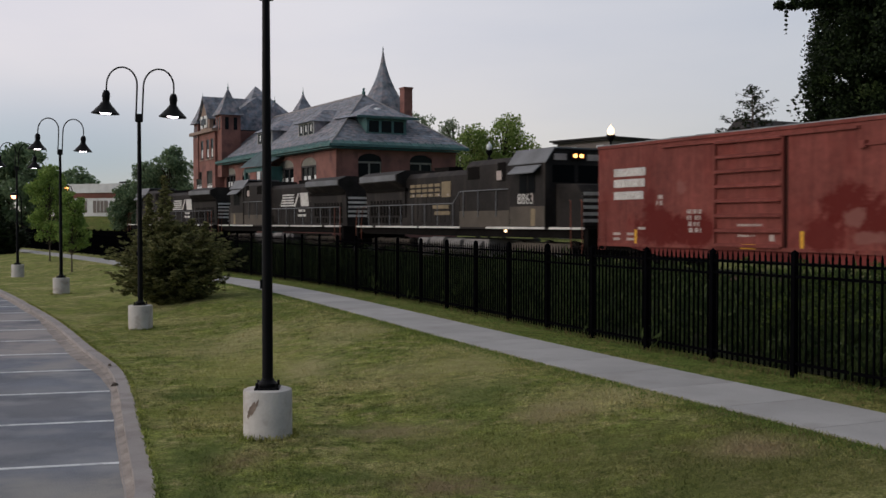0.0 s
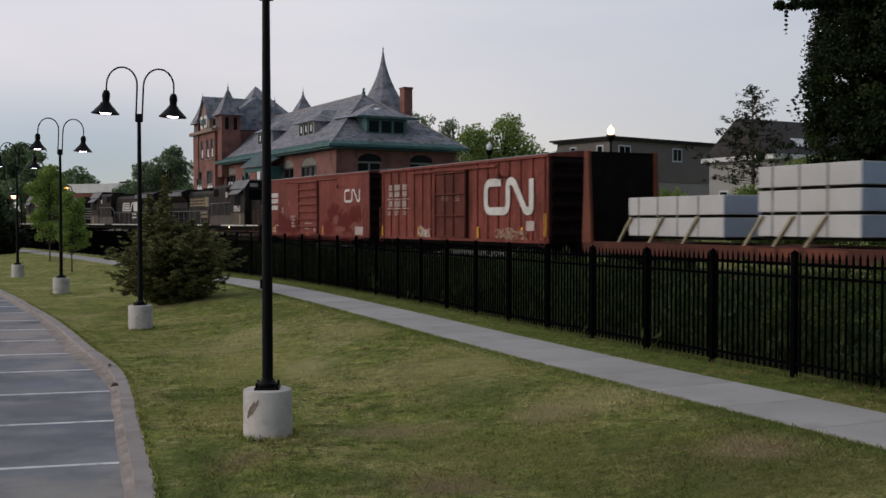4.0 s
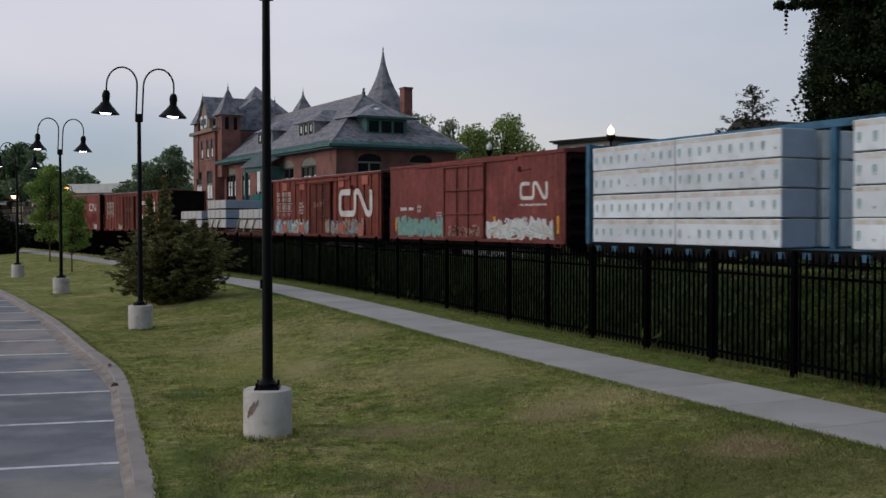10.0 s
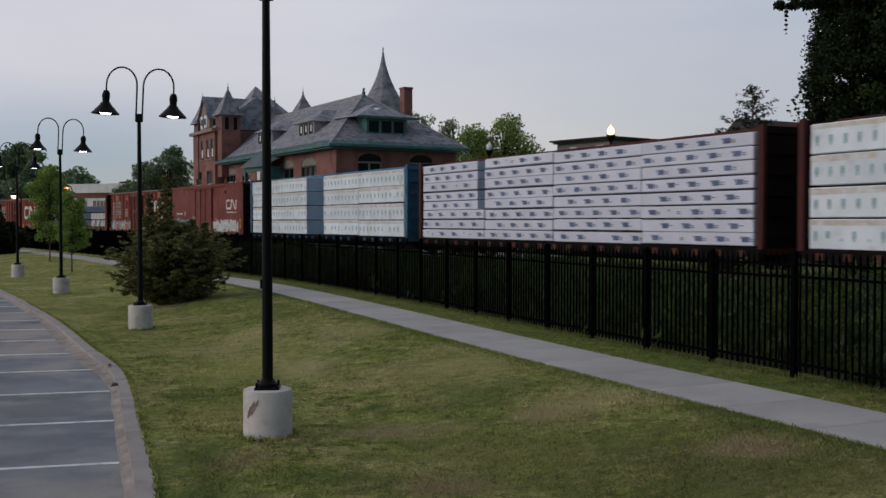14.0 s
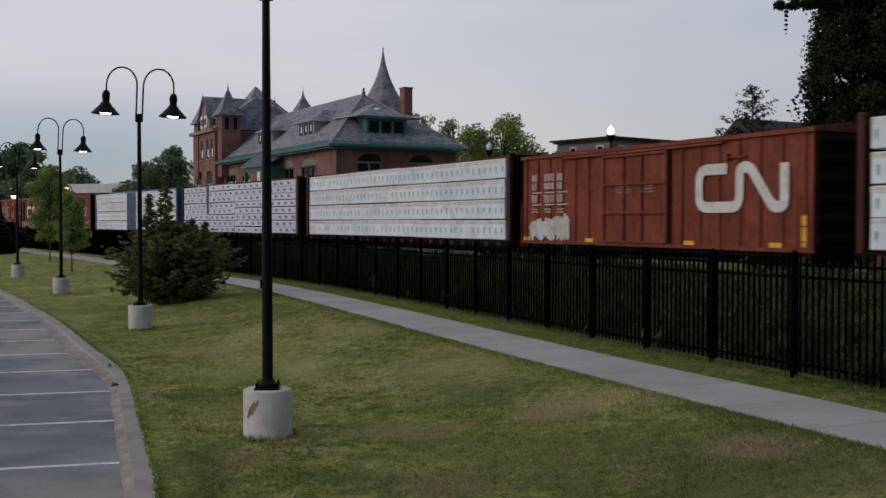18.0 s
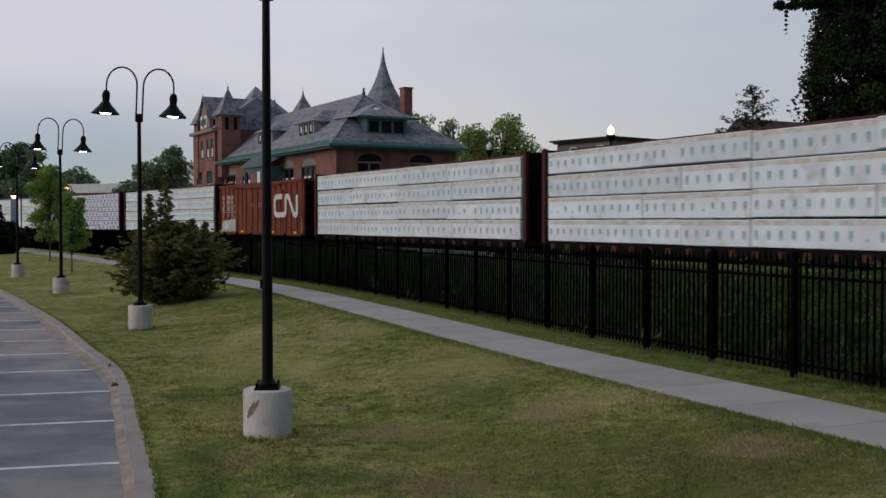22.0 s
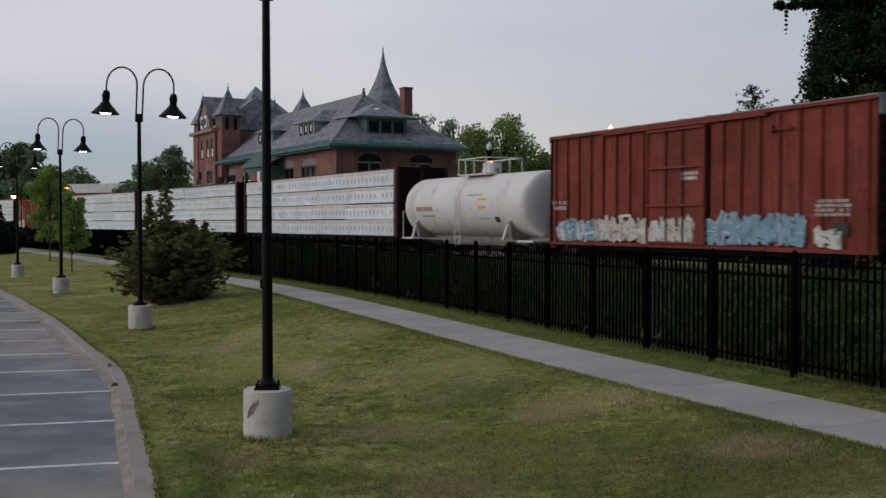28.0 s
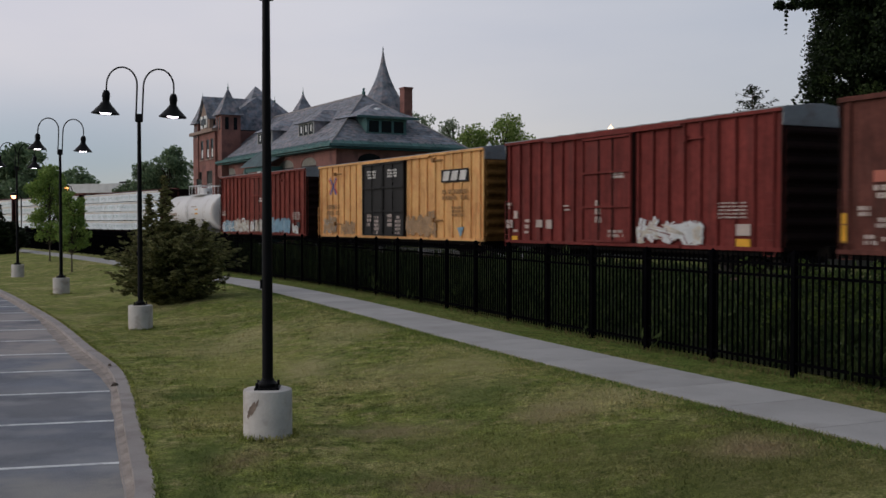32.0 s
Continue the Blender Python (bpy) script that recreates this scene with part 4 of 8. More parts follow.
    # concave spire behind the ridge
    sp = [(2.1, 11.6), (1.95, 12.1), (1.7, 12.7), (1.36, 13.4), (1.02, 14.0), (0.74, 14.6), (0.47, 15.3), (0.26, 16.0), (0.14, 16.6), (0.07, 17.05), (0.04, 17.3)]
    spire = part("spire", Shape().lathe(sp, 12, (8.4, 8.0, 0)), M["slate"], st, "tall concave slate spire")
    part("turret", Shape().lathe([(1.6, 1.2), (1.6, 11.6)], 12, (8.4, 8.0, 0)), M["brick"], st)
    part("finial", Shape().lathe([(0.05, 0), (0.07, 0.1), (0.03, 0.2), (0, 0.4)], 8, (8.4, 8.0, 17.28)), M["copper"], spire)
    chim = part("chimney", Shape().box(3.95, 7.75, 7, 4.75, 8.5, 13.5).box(3.9, 7.7, 13.5, 4.8, 8.55, 13.65), M["brick"], st, "brick chimney stack")
    # tall block at the far end with turrets
    b0, b1 = 27.4, 34.9
    hb = [(27.9 + i, 28.85 + i, 8.9, 10.8) for i in (0, 1.4, 3.4, 5.4)] + [(28.3, 30.2, 4.8, 7.7), (31.9, 33.8, 4.8, 7.7)]
    w3 = facade(b1 - b0, S_Z - 0.5, 11.6, [(h[0] - b0, h[1] - b0, h[2], h[3]) for h in hb], 0.45, lambda a, z, t: (a + b0, t - 0.9, z))
    part("wall", w3, M["brick"], st, "tall brick wing")
    part("wall", Shape().box(b0, -0.45, S_Z - 0.5, b0 + 0.4, 9.5, 11.6).box(b1 - 0.4, -0.45, S_Z - 0.5, b1, 9.5, 11.6).box(b0, 9.5, S_Z - 0.5, b1, 9.9, 11.6), M["brick"], st)
    for a0, a1, c0, c1 in hb:
        win = part("window", Shape().box(a0, -0.84, c0, a1, -0.82, c1), M["pane"], st)
        fr = Shape().box(a0, -0.875, c0, a0 + 0.12, -0.84, c1).box(a1 - 0.12, -0.875, c0, a1, -0.84, c1).box(a0, -0.875, (c0 + c1) / 2, a1, -0.84, (c0 + c1) / 2 + 0.1)
        part("window_frame", fr, M["roof_dark"], win)
        for k in ((0.0, 0.45), (0.55, 1.0)) if a1 - a0 > 1.2 else ((0.25, 0.85),):
            part("blind", Shape().box(a0 + 0.14 + (a1 - a0 - 0.28) * k[0], -0.865, c0 + 0.15, a0 + 0.14 + (a1 - a0 - 0.28) * k[1], -0.845, c0 + 0.55 * (c1 - c0)), M["blind"], win)
        part("sill", Shape().box(a0 - 0.1, -1.0, c0 - 0.15, a1 + 0.1, -0.6, c0), M["sandstone"], win)
    part("cornice", Shape().box(b0 - 0.2, -1.25, 11.45, b1 + 0.3, -0.6, 11.75), M["sandstone"], st)
    # gabled wall dormer
    g = part("gable", Shape().prism([(29.2, 11.7), (32.3, 11.7), (32.3, 12.9), (30.8, 14.9), (29.2, 12.9)], -0.9, -0.5, "y"), M["sandstone"], st, "stone-faced gable with a window")
    for e_ in (-1, 1):
        part("gable_roof", Shape().hexa([(30.8 + e_ * a_, y_, (12.75 if a_ else 15.05) + z_) for z_ in (0.0, 0.12) for y_ in (-1.15, 4.2) for a_ in (0.0, 1.85)]), M["slate"], g)
    part("window", Shape().box(29.8, -1.0, 12.0, 31.9, -0.92, 13.2), M["blind"], g)
    part("window_frame", Shape().box(30.75, -1.06, 12.0, 30.95, -0.99, 13.2).box(30.1, -1.06, 12.3, 31.6, -0.995, 12.9), M["pane"], g)
    part("roof", Shape().add([(b0, -1, 11.7), (b1, -1, 11.7), (b1, 10, 11.7), (b0, 10, 11.7), (b0 + 1.0, 3.6, 15.1), (b1 - 1, 3.6, 15.1)], [(0, 1, 5, 4), (1, 2, 5), (2, 3, 4, 5), (3, 0, 4), (0, 3, 2, 1)]), M["slate"], st)

    def turret(u, w_, half, z_base, z_roof, z_tip, over=0.4, square=True):
        t = part("turret", Shape().box(u - half, w_ - half, z_base, u + half, w_ + half, z_roof), M["brick"], st)
        if half > 0.7:
            for e_ in (-1, 1):
                part("louvre", Shape().box(u + e_ * half * 0.45 - 0.18, w_ - half - 0.02, z_roof - 1.5, u + e_ * half * 0.45 + 0.18, w_ - half - 0.004, z_roof - 0.3).box(u - half - 0.02, w_ + e_ * half * 0.45 - 0.18, z_roof - 1.5, u - half - 0.004, w_ + e_ * half * 0.45 + 0.18, z_roof - 0.3), M["pane"], t)
        r, k = half + over, 0.55
        hgt = z_tip - z_roof
        roof_t = Shape()
        ring = lambda q, z: [(u - q, w_ - q, z), (u + q, w_ - q, z), (u + q, w_ + q, z), (u - q, w_ + q, z)]
        roof_t.v = ring(r, z_roof - 0.1) + ring(r * 0.62, z_roof + hgt * 0.30) + ring(r * 0.28, z_roof + hgt * 0.66) + ring(0.04, z_tip)
        roof_t.f = [(4 * i + j, 4 * i + (j + 1) % 4, 4 * i + 4 + (j + 1) % 4, 4 * i + 4 + j) for i in range(3) for j in range(4)] + [(3, 2, 1, 0), (12, 13, 14, 15)]
        rt = part("turret_roof", roof_t, M["slate"], t, "pointed slate turret roof")
        part("finial", Shape().lathe([(0.05, 0), (0.1, 0.15), (0.03, 0.3), (0, 0.8)], 6, (u, w_, z_tip - 0.05)), M["copper"], rt)

    turret(27.0, 0.3, 0.95, 7, 13.05, 15.6, 0.3)
    turret(33.5, -0.3, 0.72, 7, 12.7, 15.2, 0.32)
    turret(34.7, 7.9, 0.35, 12, 14.6, 15.5, 0.15)
    turret(26.5, 7.9, 0.62, 11, 13.9, 15.5, 0.2)
    # great pyramid roof over the far block
    big = Shape().add([(34.0, 4.0, 12.4), (46, 4.5, 12.4), (46, 12, 12.4), (34.0, 12, 12.4), (40.9, 7.9, 17.9)], [(0, 1, 4), (1, 2, 4), (2, 3, 4), (3, 0, 4), (0, 3, 2, 1)])
    part("roof", big, M["slate"], st)
    part("wall", Shape().box(34.9, 4.6, S_Z - 0.5, 45.5, 11.6, 12.4), M["brick"], st)
    part("roof", Shape().add([(20, 6.2, 12.6), (30, 6.2, 12.6), (30, 12, 12.6), (20, 12, 12.6), (19, 8.2, 14.0), (30, 8.2, 14.0)], [(0, 1, 5, 4), (2, 3, 4, 5), (0, 4, 3), (1, 2, 5), (0, 3, 2, 1)]), M["slate"], st)
    return st


build_station()
pl = Shape()
for s in [20 + 3 * i for i in range(40)]:
    for n_, z in ((-4.2, 0.4), (-4.2, S_Z), (-7.6, S_Z), (-7.6, 0.4)):
        x, y, _ = along(s, n_)
        pl.v.append((x, y, z))
pl.f = [(4 * i + j, 4 * i + j + 1, 4 * i + j + 5, 4 * i + j + 4) for i in range(39) for j in range(3)]
tagged(part("platform", pl, M["slab"]), "low concrete station platform", "platform", kind="structure")


# ---- trees ----
def cloud(seed, blobs, count, size, squash=0.7, shell=0.55, flat=0.0, long=1.0, upright=0.0):
    """Many small leaf faces, scattered through the outer part of the blobs (x, y, z, r)."""
    rng = np.random.default_rng(seed)
    bl = np.array(blobs, float)
    pick = rng.choice(len(bl), count, p=bl[:, 3] ** 2 / (bl[:, 3] ** 2).sum())
    d = rng.normal(size=(count, 3))
    d /= np.linalg.norm(d, axis=1)[:, None]
    rad = (shell + (1 - shell) * rng.random(count) ** 0.6) * bl[pick, 3] * rng.uniform(0.8, 1.12, count)
    c = bl[pick, :3] + d * rad[:, None] * np.array([1, 1, squash])
    a = rng.normal(size=(count, 3))
    a[:, 2] = a[:, 2] * (1 - flat) + upright
    a /= np.linalg.norm(a, axis=1)[:, None]
    b = np.cross(a, rng.normal(size=(count, 3)))
    b /= np.linalg.norm(b, axis=1)[:, None]
    sz = size * rng.uniform(0.55, 1.25, count)[:, None]
    v = np.stack([c - a * sz * long, c - b * sz * 0.6, c + a * sz * long, c + b * sz * 0.6], 1).reshape(-1, 3)
    return v


def leaf_mesh(name, v, material):
    me = bpy.data.meshes.new(name)
    k = len(v)
    me.vertices.add(k)
    me.vertices.foreach_set("co", v.astype(np.float32).ravel())
    me.loops.add(k)
    me.loops.foreach_set("vertex_index", np.arange(k, dtype=np.int32))
    me.polygons.add(k // 4)
    me.polygons.foreach_set("loop_start", np.arange(0, k, 4, dtype=np.int32))
    me.update()
    me.materials.append(material)
    return me


def build_tree(name, x, y, z, height, width, material, seed, label, leaf=0.3, count=4000, trunk=0.2, low=0.3, blobs=16, stems=1, squash=0.75, clump=1.0):
    rng = random.Random(seed)
    t = thing(name, label, "tree", at=pose(x, y, z))
    tr = Shape()
    for i in range(stems):
        tr.tube([(0, 0, -0.2), (rng.uniform(-0.1, 0.1) * width * 0.2, 0, height * low), (rng.uniform(-1, 1) * width * 0.06, rng.uniform(-1, 1) * width * 0.06, height * 0.7)], [trunk, trunk * 0.75, trunk * 0.25], 8)
    bl = []
    for i in range(blobs):
        h = low + (1 - low) * (i + 0.5) / blobs * 0.93
        prof = math.sin(math.pi * min(1, 0.12 + 0.88 * (h - low) / (1 - low))) ** 0.6
        a, r = rng.uniform(0, 6.283), rng.uniform(0.15, 0.42) * width * prof
        q = (r * math.cos(a), r * math.sin(a), h * height, clump * rng.uniform(0.15, 0.26) * width * (0.55 + 0.45 * prof))
        bl.append(q)
        tr.tube([(0, 0, max(height * low * 0.8, q[2] - 0.22 * height)), (q[0] * 0.6, q[1] * 0.6, q[2] - 0.06 * height), q[:3]], [trunk * 0.4, trunk * 0.25, trunk * 0.08], 5)
    part("trunk", tr, M["bark"], t, smooth=True)
    part("crown", leaf_mesh("crown", cloud(seed, bl, count, leaf, squash, 0.35), material), None, t)
    return t


def build_bush(x, y, z, height, width, seed, label, count, needle, material):
    """A broad juniper: a mound of rising boughs with feathery tips and a few leaders."""
    rng = random.Random(seed)
    t = thing("evergreen_bush", label, "bush", at=pose(x, y, z))
    tr, pts = Shape(), []
    ks, vs = (0.0, 0.08, 0.2, 0.34, 0.48, 0.6, 0.72, 0.85, 1.0), (0.35, 0.75, 1.0, 0.95, 0.8, 0.55, 0.28, 0.13, 0.03)
    leaders = [(-0.05 * width, 0.0, 1.0), (-0.17 * width, 0.1, 0.86), (0.24 * width, -0.1, 0.64), (0.12 * width, 0.5, 0.66)]
    for lx, ly, lh in leaders:
        tr.tube([(lx * 0.3, ly * 0.3, 0), (lx * 0.8, ly * 0.8, height * lh * 0.5), (lx, ly, height * lh * 0.98)], [0.07, 0.04, 0.008], 6)
        for i in range(130):
            f = 0.38 + 0.62 * i / 130
            q = 0.85 * (1.02 - f)
            pts.append((lx + rng.uniform(-q, q), ly + rng.uniform(-q, q), height * lh * f, 0.2 * (1.08 - f) + 0.055))
    for i in range(300):
        h = 0.02 + 0.75 * rng.random() ** 1.25
        reach = width / 2 * float(np.interp(h, ks, vs)) * rng.uniform(0.55, 1.12)
        a = i * 2.39996 + rng.uniform(-0.3, 0.3)
        c, s = math.cos(a), math.sin(a)
        z0, rise = h * height * 0.8, reach * rng.uniform(0.08, 0.42)
        tr.tube([(0, 0, z0), (c * reach * 0.55, s * reach * 0.55, z0 + rise * 0.35), (c * reach, s * reach, z0 + rise)], [0.02, 0.012, 0.004], 4)
        k = max(4, int(reach * 8))
        for j in range(k):
            f = 0.3 + 0.72 * (j + rng.random()) / k
            pts.append((c * reach * f + rng.uniform(-0.1, 0.1), s * reach * f + rng.uniform(-0.1, 0.1), z0 + rise * f * f + rng.uniform(-0.08, 0.08), max(0.05, 0.27 - 0.2 * f)))
    part("trunk", tr, M["bark"], t)
    part("foliage", leaf_mesh("foliage", cloud(seed, pts, count, needle, 0.45, 0.1, 0.75, 2.0), material), None, t)
    return t


build_bush(-8.35, 32.0, 0.08, 4.0, 4.3, 3, "broad olive-green juniper with loose branch tips on the lawn", 80000, 0.042, M["needles"])
build_bush(-32.2, 76.0, 0.3, 3.6, 4.2, 5, "dark rounded evergreen at the lawn's far end", 14000, 0.1, M["leaf_dark"])
build_tree("young_tree", -17.95, 50.2, 0.05, 4.2, 1.75, M["leaf_young"], 11, "slender young tree with light green leaves", 0.07, 4200, 0.04, 0.30, 45, clump=0.85)
build_tree("young_tree", -23.1, 61.0, 0.1, 6.1, 2.75, M["leaf_young"], 12, "slender young tree with light green leaves", 0.08, 9000, 0.05, 0.25, 65, clump=0.85)
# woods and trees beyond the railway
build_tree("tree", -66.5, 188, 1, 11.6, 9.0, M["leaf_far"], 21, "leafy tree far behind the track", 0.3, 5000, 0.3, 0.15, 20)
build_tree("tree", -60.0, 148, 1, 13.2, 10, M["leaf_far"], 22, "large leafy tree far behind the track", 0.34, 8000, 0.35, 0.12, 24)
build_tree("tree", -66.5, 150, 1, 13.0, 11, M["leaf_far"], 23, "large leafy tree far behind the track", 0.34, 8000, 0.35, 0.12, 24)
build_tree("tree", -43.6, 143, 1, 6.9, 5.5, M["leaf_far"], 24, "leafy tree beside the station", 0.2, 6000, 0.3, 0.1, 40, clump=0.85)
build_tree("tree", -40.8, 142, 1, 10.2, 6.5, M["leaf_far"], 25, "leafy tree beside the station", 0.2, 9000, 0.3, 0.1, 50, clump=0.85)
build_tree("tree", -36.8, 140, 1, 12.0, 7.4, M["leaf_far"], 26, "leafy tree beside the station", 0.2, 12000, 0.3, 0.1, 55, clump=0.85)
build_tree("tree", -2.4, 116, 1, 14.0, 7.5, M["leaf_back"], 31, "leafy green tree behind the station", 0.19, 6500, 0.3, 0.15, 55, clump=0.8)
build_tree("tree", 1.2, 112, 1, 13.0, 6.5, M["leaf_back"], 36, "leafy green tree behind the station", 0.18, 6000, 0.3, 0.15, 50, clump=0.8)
build_tree("tree", 3.4, 99, 1, 11.0, 6.8, M["leaf_mid"], 32, "leafy green tree behind the station", 0.15, 11000, 0.25, 0.1, 55, clump=1.0)
build_tree("tree", 5.9, 101, 1, 12.3, 8.0, M["leaf_mid"], 33, "leafy green tree behind the station", 0.15, 14000, 0.25, 0.1, 60, clump=0.85)
build_tree("tree", 9.3, 104, 1, 8.6, 5.5, M["leaf_far"], 34, "dark green tree between the houses", 0.18, 6000, 0.25, 0.08, 40, clump=0.85)
build_tree("tree", 12.9, 118, 1, 10.0, 4.5, M["leaf_far"], 35, "dark green tree between the houses", 0.18, 4000, 0.25, 0.1, 30, clump=0.85)


def build_dark_tree(x, y, z):
    """The big tree by the track: a dense crown whose boughs hang low, and one long arm."""
    rng = random.Random(41)
    t = thing("dark_tree", "large dark broad-leaved tree with hanging boughs", "tree", at=pose(x, y, z))
    arm = []
    tr = Shape().tube([(0, 0, -0.2), (0.1, 0, 4), (-0.2, 0.1, 9), (0, 0, 16)], [0.45, 0.36, 0.25, 0.06], 10)
    bl = []
    for i in range(240):
        h = rng.uniform(0.0, 1)
        reach = 7.6 * math.sin(math.pi * (0.28 + 0.66 * h)) ** 0.5
        a, r = rng.uniform(0, 6.283), reach * math.sqrt(rng.uniform(0.2, 1)) - 0.9
        bl.append((r * math.cos(a), r * math.sin(a), 1.6 + 17.5 * h, rng.uniform(1.0, 1.9)))
        if i % 3 == 0:
            tr.tube([(0, 0, max(1.5, bl[-1][2] - 3)), (bl[-1][0] * 0.5, bl[-1][1] * 0.5, bl[-1][2] - 0.8), bl[-1][:3]], [0.12, 0.07, 0.02], 5)
    for k in range(7):
        arm.append((-5.75 - 0.62 * k, -0.6, 11.75 - 0.07 * k, 0.72 - 0.07 * k))
    tr.tube([(0, 0, 9.5), (-4, -0.4, 11.2), (-9.65, -0.6, 11.3)], [0.14, 0.08, 0.02], 6)
    for k in range(6):
        arm.append((-9.2, -0.6, 11.1 - 0.2 * k, 0.055))
    part("trunk", tr, M["bark"], t, smooth=True)
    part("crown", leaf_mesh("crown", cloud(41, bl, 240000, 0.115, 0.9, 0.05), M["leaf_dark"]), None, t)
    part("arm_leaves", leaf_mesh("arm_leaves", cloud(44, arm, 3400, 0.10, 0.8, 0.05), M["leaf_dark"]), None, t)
    # some near-black outer clumps get a lighter leaf colour to stand for light
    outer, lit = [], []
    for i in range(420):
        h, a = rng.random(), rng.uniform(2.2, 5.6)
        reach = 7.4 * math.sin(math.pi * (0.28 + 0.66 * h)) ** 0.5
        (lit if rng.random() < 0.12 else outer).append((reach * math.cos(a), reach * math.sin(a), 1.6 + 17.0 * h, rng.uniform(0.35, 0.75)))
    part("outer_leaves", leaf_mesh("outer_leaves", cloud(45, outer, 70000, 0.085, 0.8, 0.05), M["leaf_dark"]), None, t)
    part("outer_leaves", leaf_mesh("outer_leaves", cloud(46, lit, 10000, 0.085, 0.8, 0.05), M["weed"]), None, t, "outer leaves coloured lighter, as if lit")
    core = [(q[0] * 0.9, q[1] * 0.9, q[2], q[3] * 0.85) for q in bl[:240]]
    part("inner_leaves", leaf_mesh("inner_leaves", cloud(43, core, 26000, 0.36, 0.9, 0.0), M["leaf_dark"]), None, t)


def build_ragged_tree(x, y, z, height, width, seed, label):
    """A thin tree: a bare leader with boughs that rise outwards, each with loose tufts."""
    rng = random.Random(seed)
    t = thing("ragged_tree", label, "tree", at=pose(x, y, z))
    tr, pts = Shape().tube([(0, 0, -0.1), (0.1, 0, height * 0.5), (0, 0, height)], [0.14, 0.09, 0.015], 7), []
    for i in range(110):
        h = 0.40 + 0.58 * i / 110
        reach = width / 2 * (1.02 - h) ** 0.85 * rng.uniform(0.3, 1.2) * 1.75
        a, rise = i * 2.39996 + rng.uniform(-0.4, 0.4), rng.uniform(-0.1, 0.4)
        c, s = math.cos(a), math.sin(a)
        tip = (c * reach, s * reach, h * height + rise * reach)
        tr.tube([(0, 0, h * height), (c * reach * 0.5, s * reach * 0.5, h * height + rise * reach * 0.35), tip], [0.03, 0.018, 0.006], 4)
        for k in range(max(3, int(reach * 4))):
            f = 0.3 + 0.7 * rng.random()
            pts.append((tip[0] * f + rng.uniform(-0.12, 0.12), tip[1] * f + rng.uniform(-0.12, 0.12), h * height + rise * reach * f * f + rng.uniform(-0.1, 0.1), rng.uniform(0.1, 0.26)))
    part("trunk", tr, M["bark"], t)
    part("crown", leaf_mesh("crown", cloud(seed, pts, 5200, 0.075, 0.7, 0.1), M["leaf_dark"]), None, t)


build_dark_tree(24.45, 47.0, 0.9)
build_ragged_tree(17.8, 60.0, 0.9, 9.7, 7.4, 42, "thin dark tree with ragged open boughs")
for i, (x, y, h, w, sd_) in enumerate([(17.5, 52, 4.6, 5, 51), (20.5, 55, 5.4, 5.5, 52), (14.5, 49, 3.4, 4, 53), (24.5, 54, 5.2, 6, 54), (11.0, 52, 3.2, 4.5, 55)]):
    build_tree("shrub", x, y, 0.9, h, w, M["leaf_mid"], sd_, "green shrub behind the track", 0.11, 8000, 0.06, 0.04, 18)


# ---- houses beyond the railway ----
def house_frame(x, y, left):
    """A corner at (x, y); local x runs right and away, local y runs left and away at the given angle."""
    a = radians(left)
    return Matrix.Translation((x, y, 0.9)) @ Matrix(((math.cos(a), -math.sin(a), 0, 0), (math.sin(a), math.cos(a), 0, 0), (0, 0, 1, 0), (0, 0, 0, 1)))


gb = thing("grey_building", "grey clapboard building with a flat roof and white windows", "building", at=house_frame(16.1, 100, 38))
part("wall", Shape().box(0, 0, 0, 30, 7.2, 5.7), M["clap_light"], gb, "pale lower wall")
part("wall", Shape().box(-0.05, -0.05, 5.7, 30.05, 7.25, 9.6), M["clap"], gb)
part("roof", Shape().box(-0.4, -0.45, 9.6, 30.4, 7.6, 9.78).box(-0.6, -0.65, 9.78, 30.6, 7.85, 9.95), M["roof_dark"], gb, bevel=0.03)
part("vent_pipe", Shape().cyl((2.2, 2, 9.95), (2.2, 2, 10.75), 0.13, seg=8), M["roof_dark"], gb)
for a, b in ((0.85, 1.75), (4.5, 5.4)):
    w = part("window", Shape().box(-0.12, a, 7.7, -0.05, b, 9.2), M["white"], gb)
    part("pane", Shape().box(-0.14, a + 0.15, 7.85, -0.12, b - 0.15, 8.4).box(-0.14, a + 0.15, 8.52, -0.12, b - 0.15, 9.05), M["pane"], w)
for a, b in ((1.0, 2.75), (9, 10.5), (17, 18.5)):
    w = part("window", Shape().box(a, -0.12, 7.8, b, -0.05, 9.2), M["white"], gb)
    part("pane", Shape().box(a + 0.15, -0.14, 7.95, (a + b) / 2 - 0.06, -0.12, 9.05).box((a + b) / 2 + 0.06, -0.14, 7.95, b - 0.15, -0.12, 9.05), M["pane"], w)

bh = thing("brick_house", "dark red brick row building with a chimney", "building", at=pose(9.3, 140, 0.9))
part("wall", Shape().box(-8, 0, 0, 8, 9, 9.6), M["far_brick"], bh)
part("roof", Shape().box(-8.3, -0.3, 9.6, 8.3, 9.3, 10.0), M["roof_dark"], bh)
part("chimney", Shape().box(4.0, 1, 9.9, 5.0, 2, 11.2), M["far_brick"], bh)
for i in range(4):
    for z in (2.4, 5.8):
        w = part("window", Shape().box(-6.6 + i * 3.8, -0.06, z, -5.5 + i * 3.8, 0.0, z + 2.0), M["white"], bh)
        part("pane", Shape().box(-6.45 + i * 3.8, -0.08, z + 0.15, -5.65 + i * 3.8, -0.06, z + 1.85), M["pane"], w)

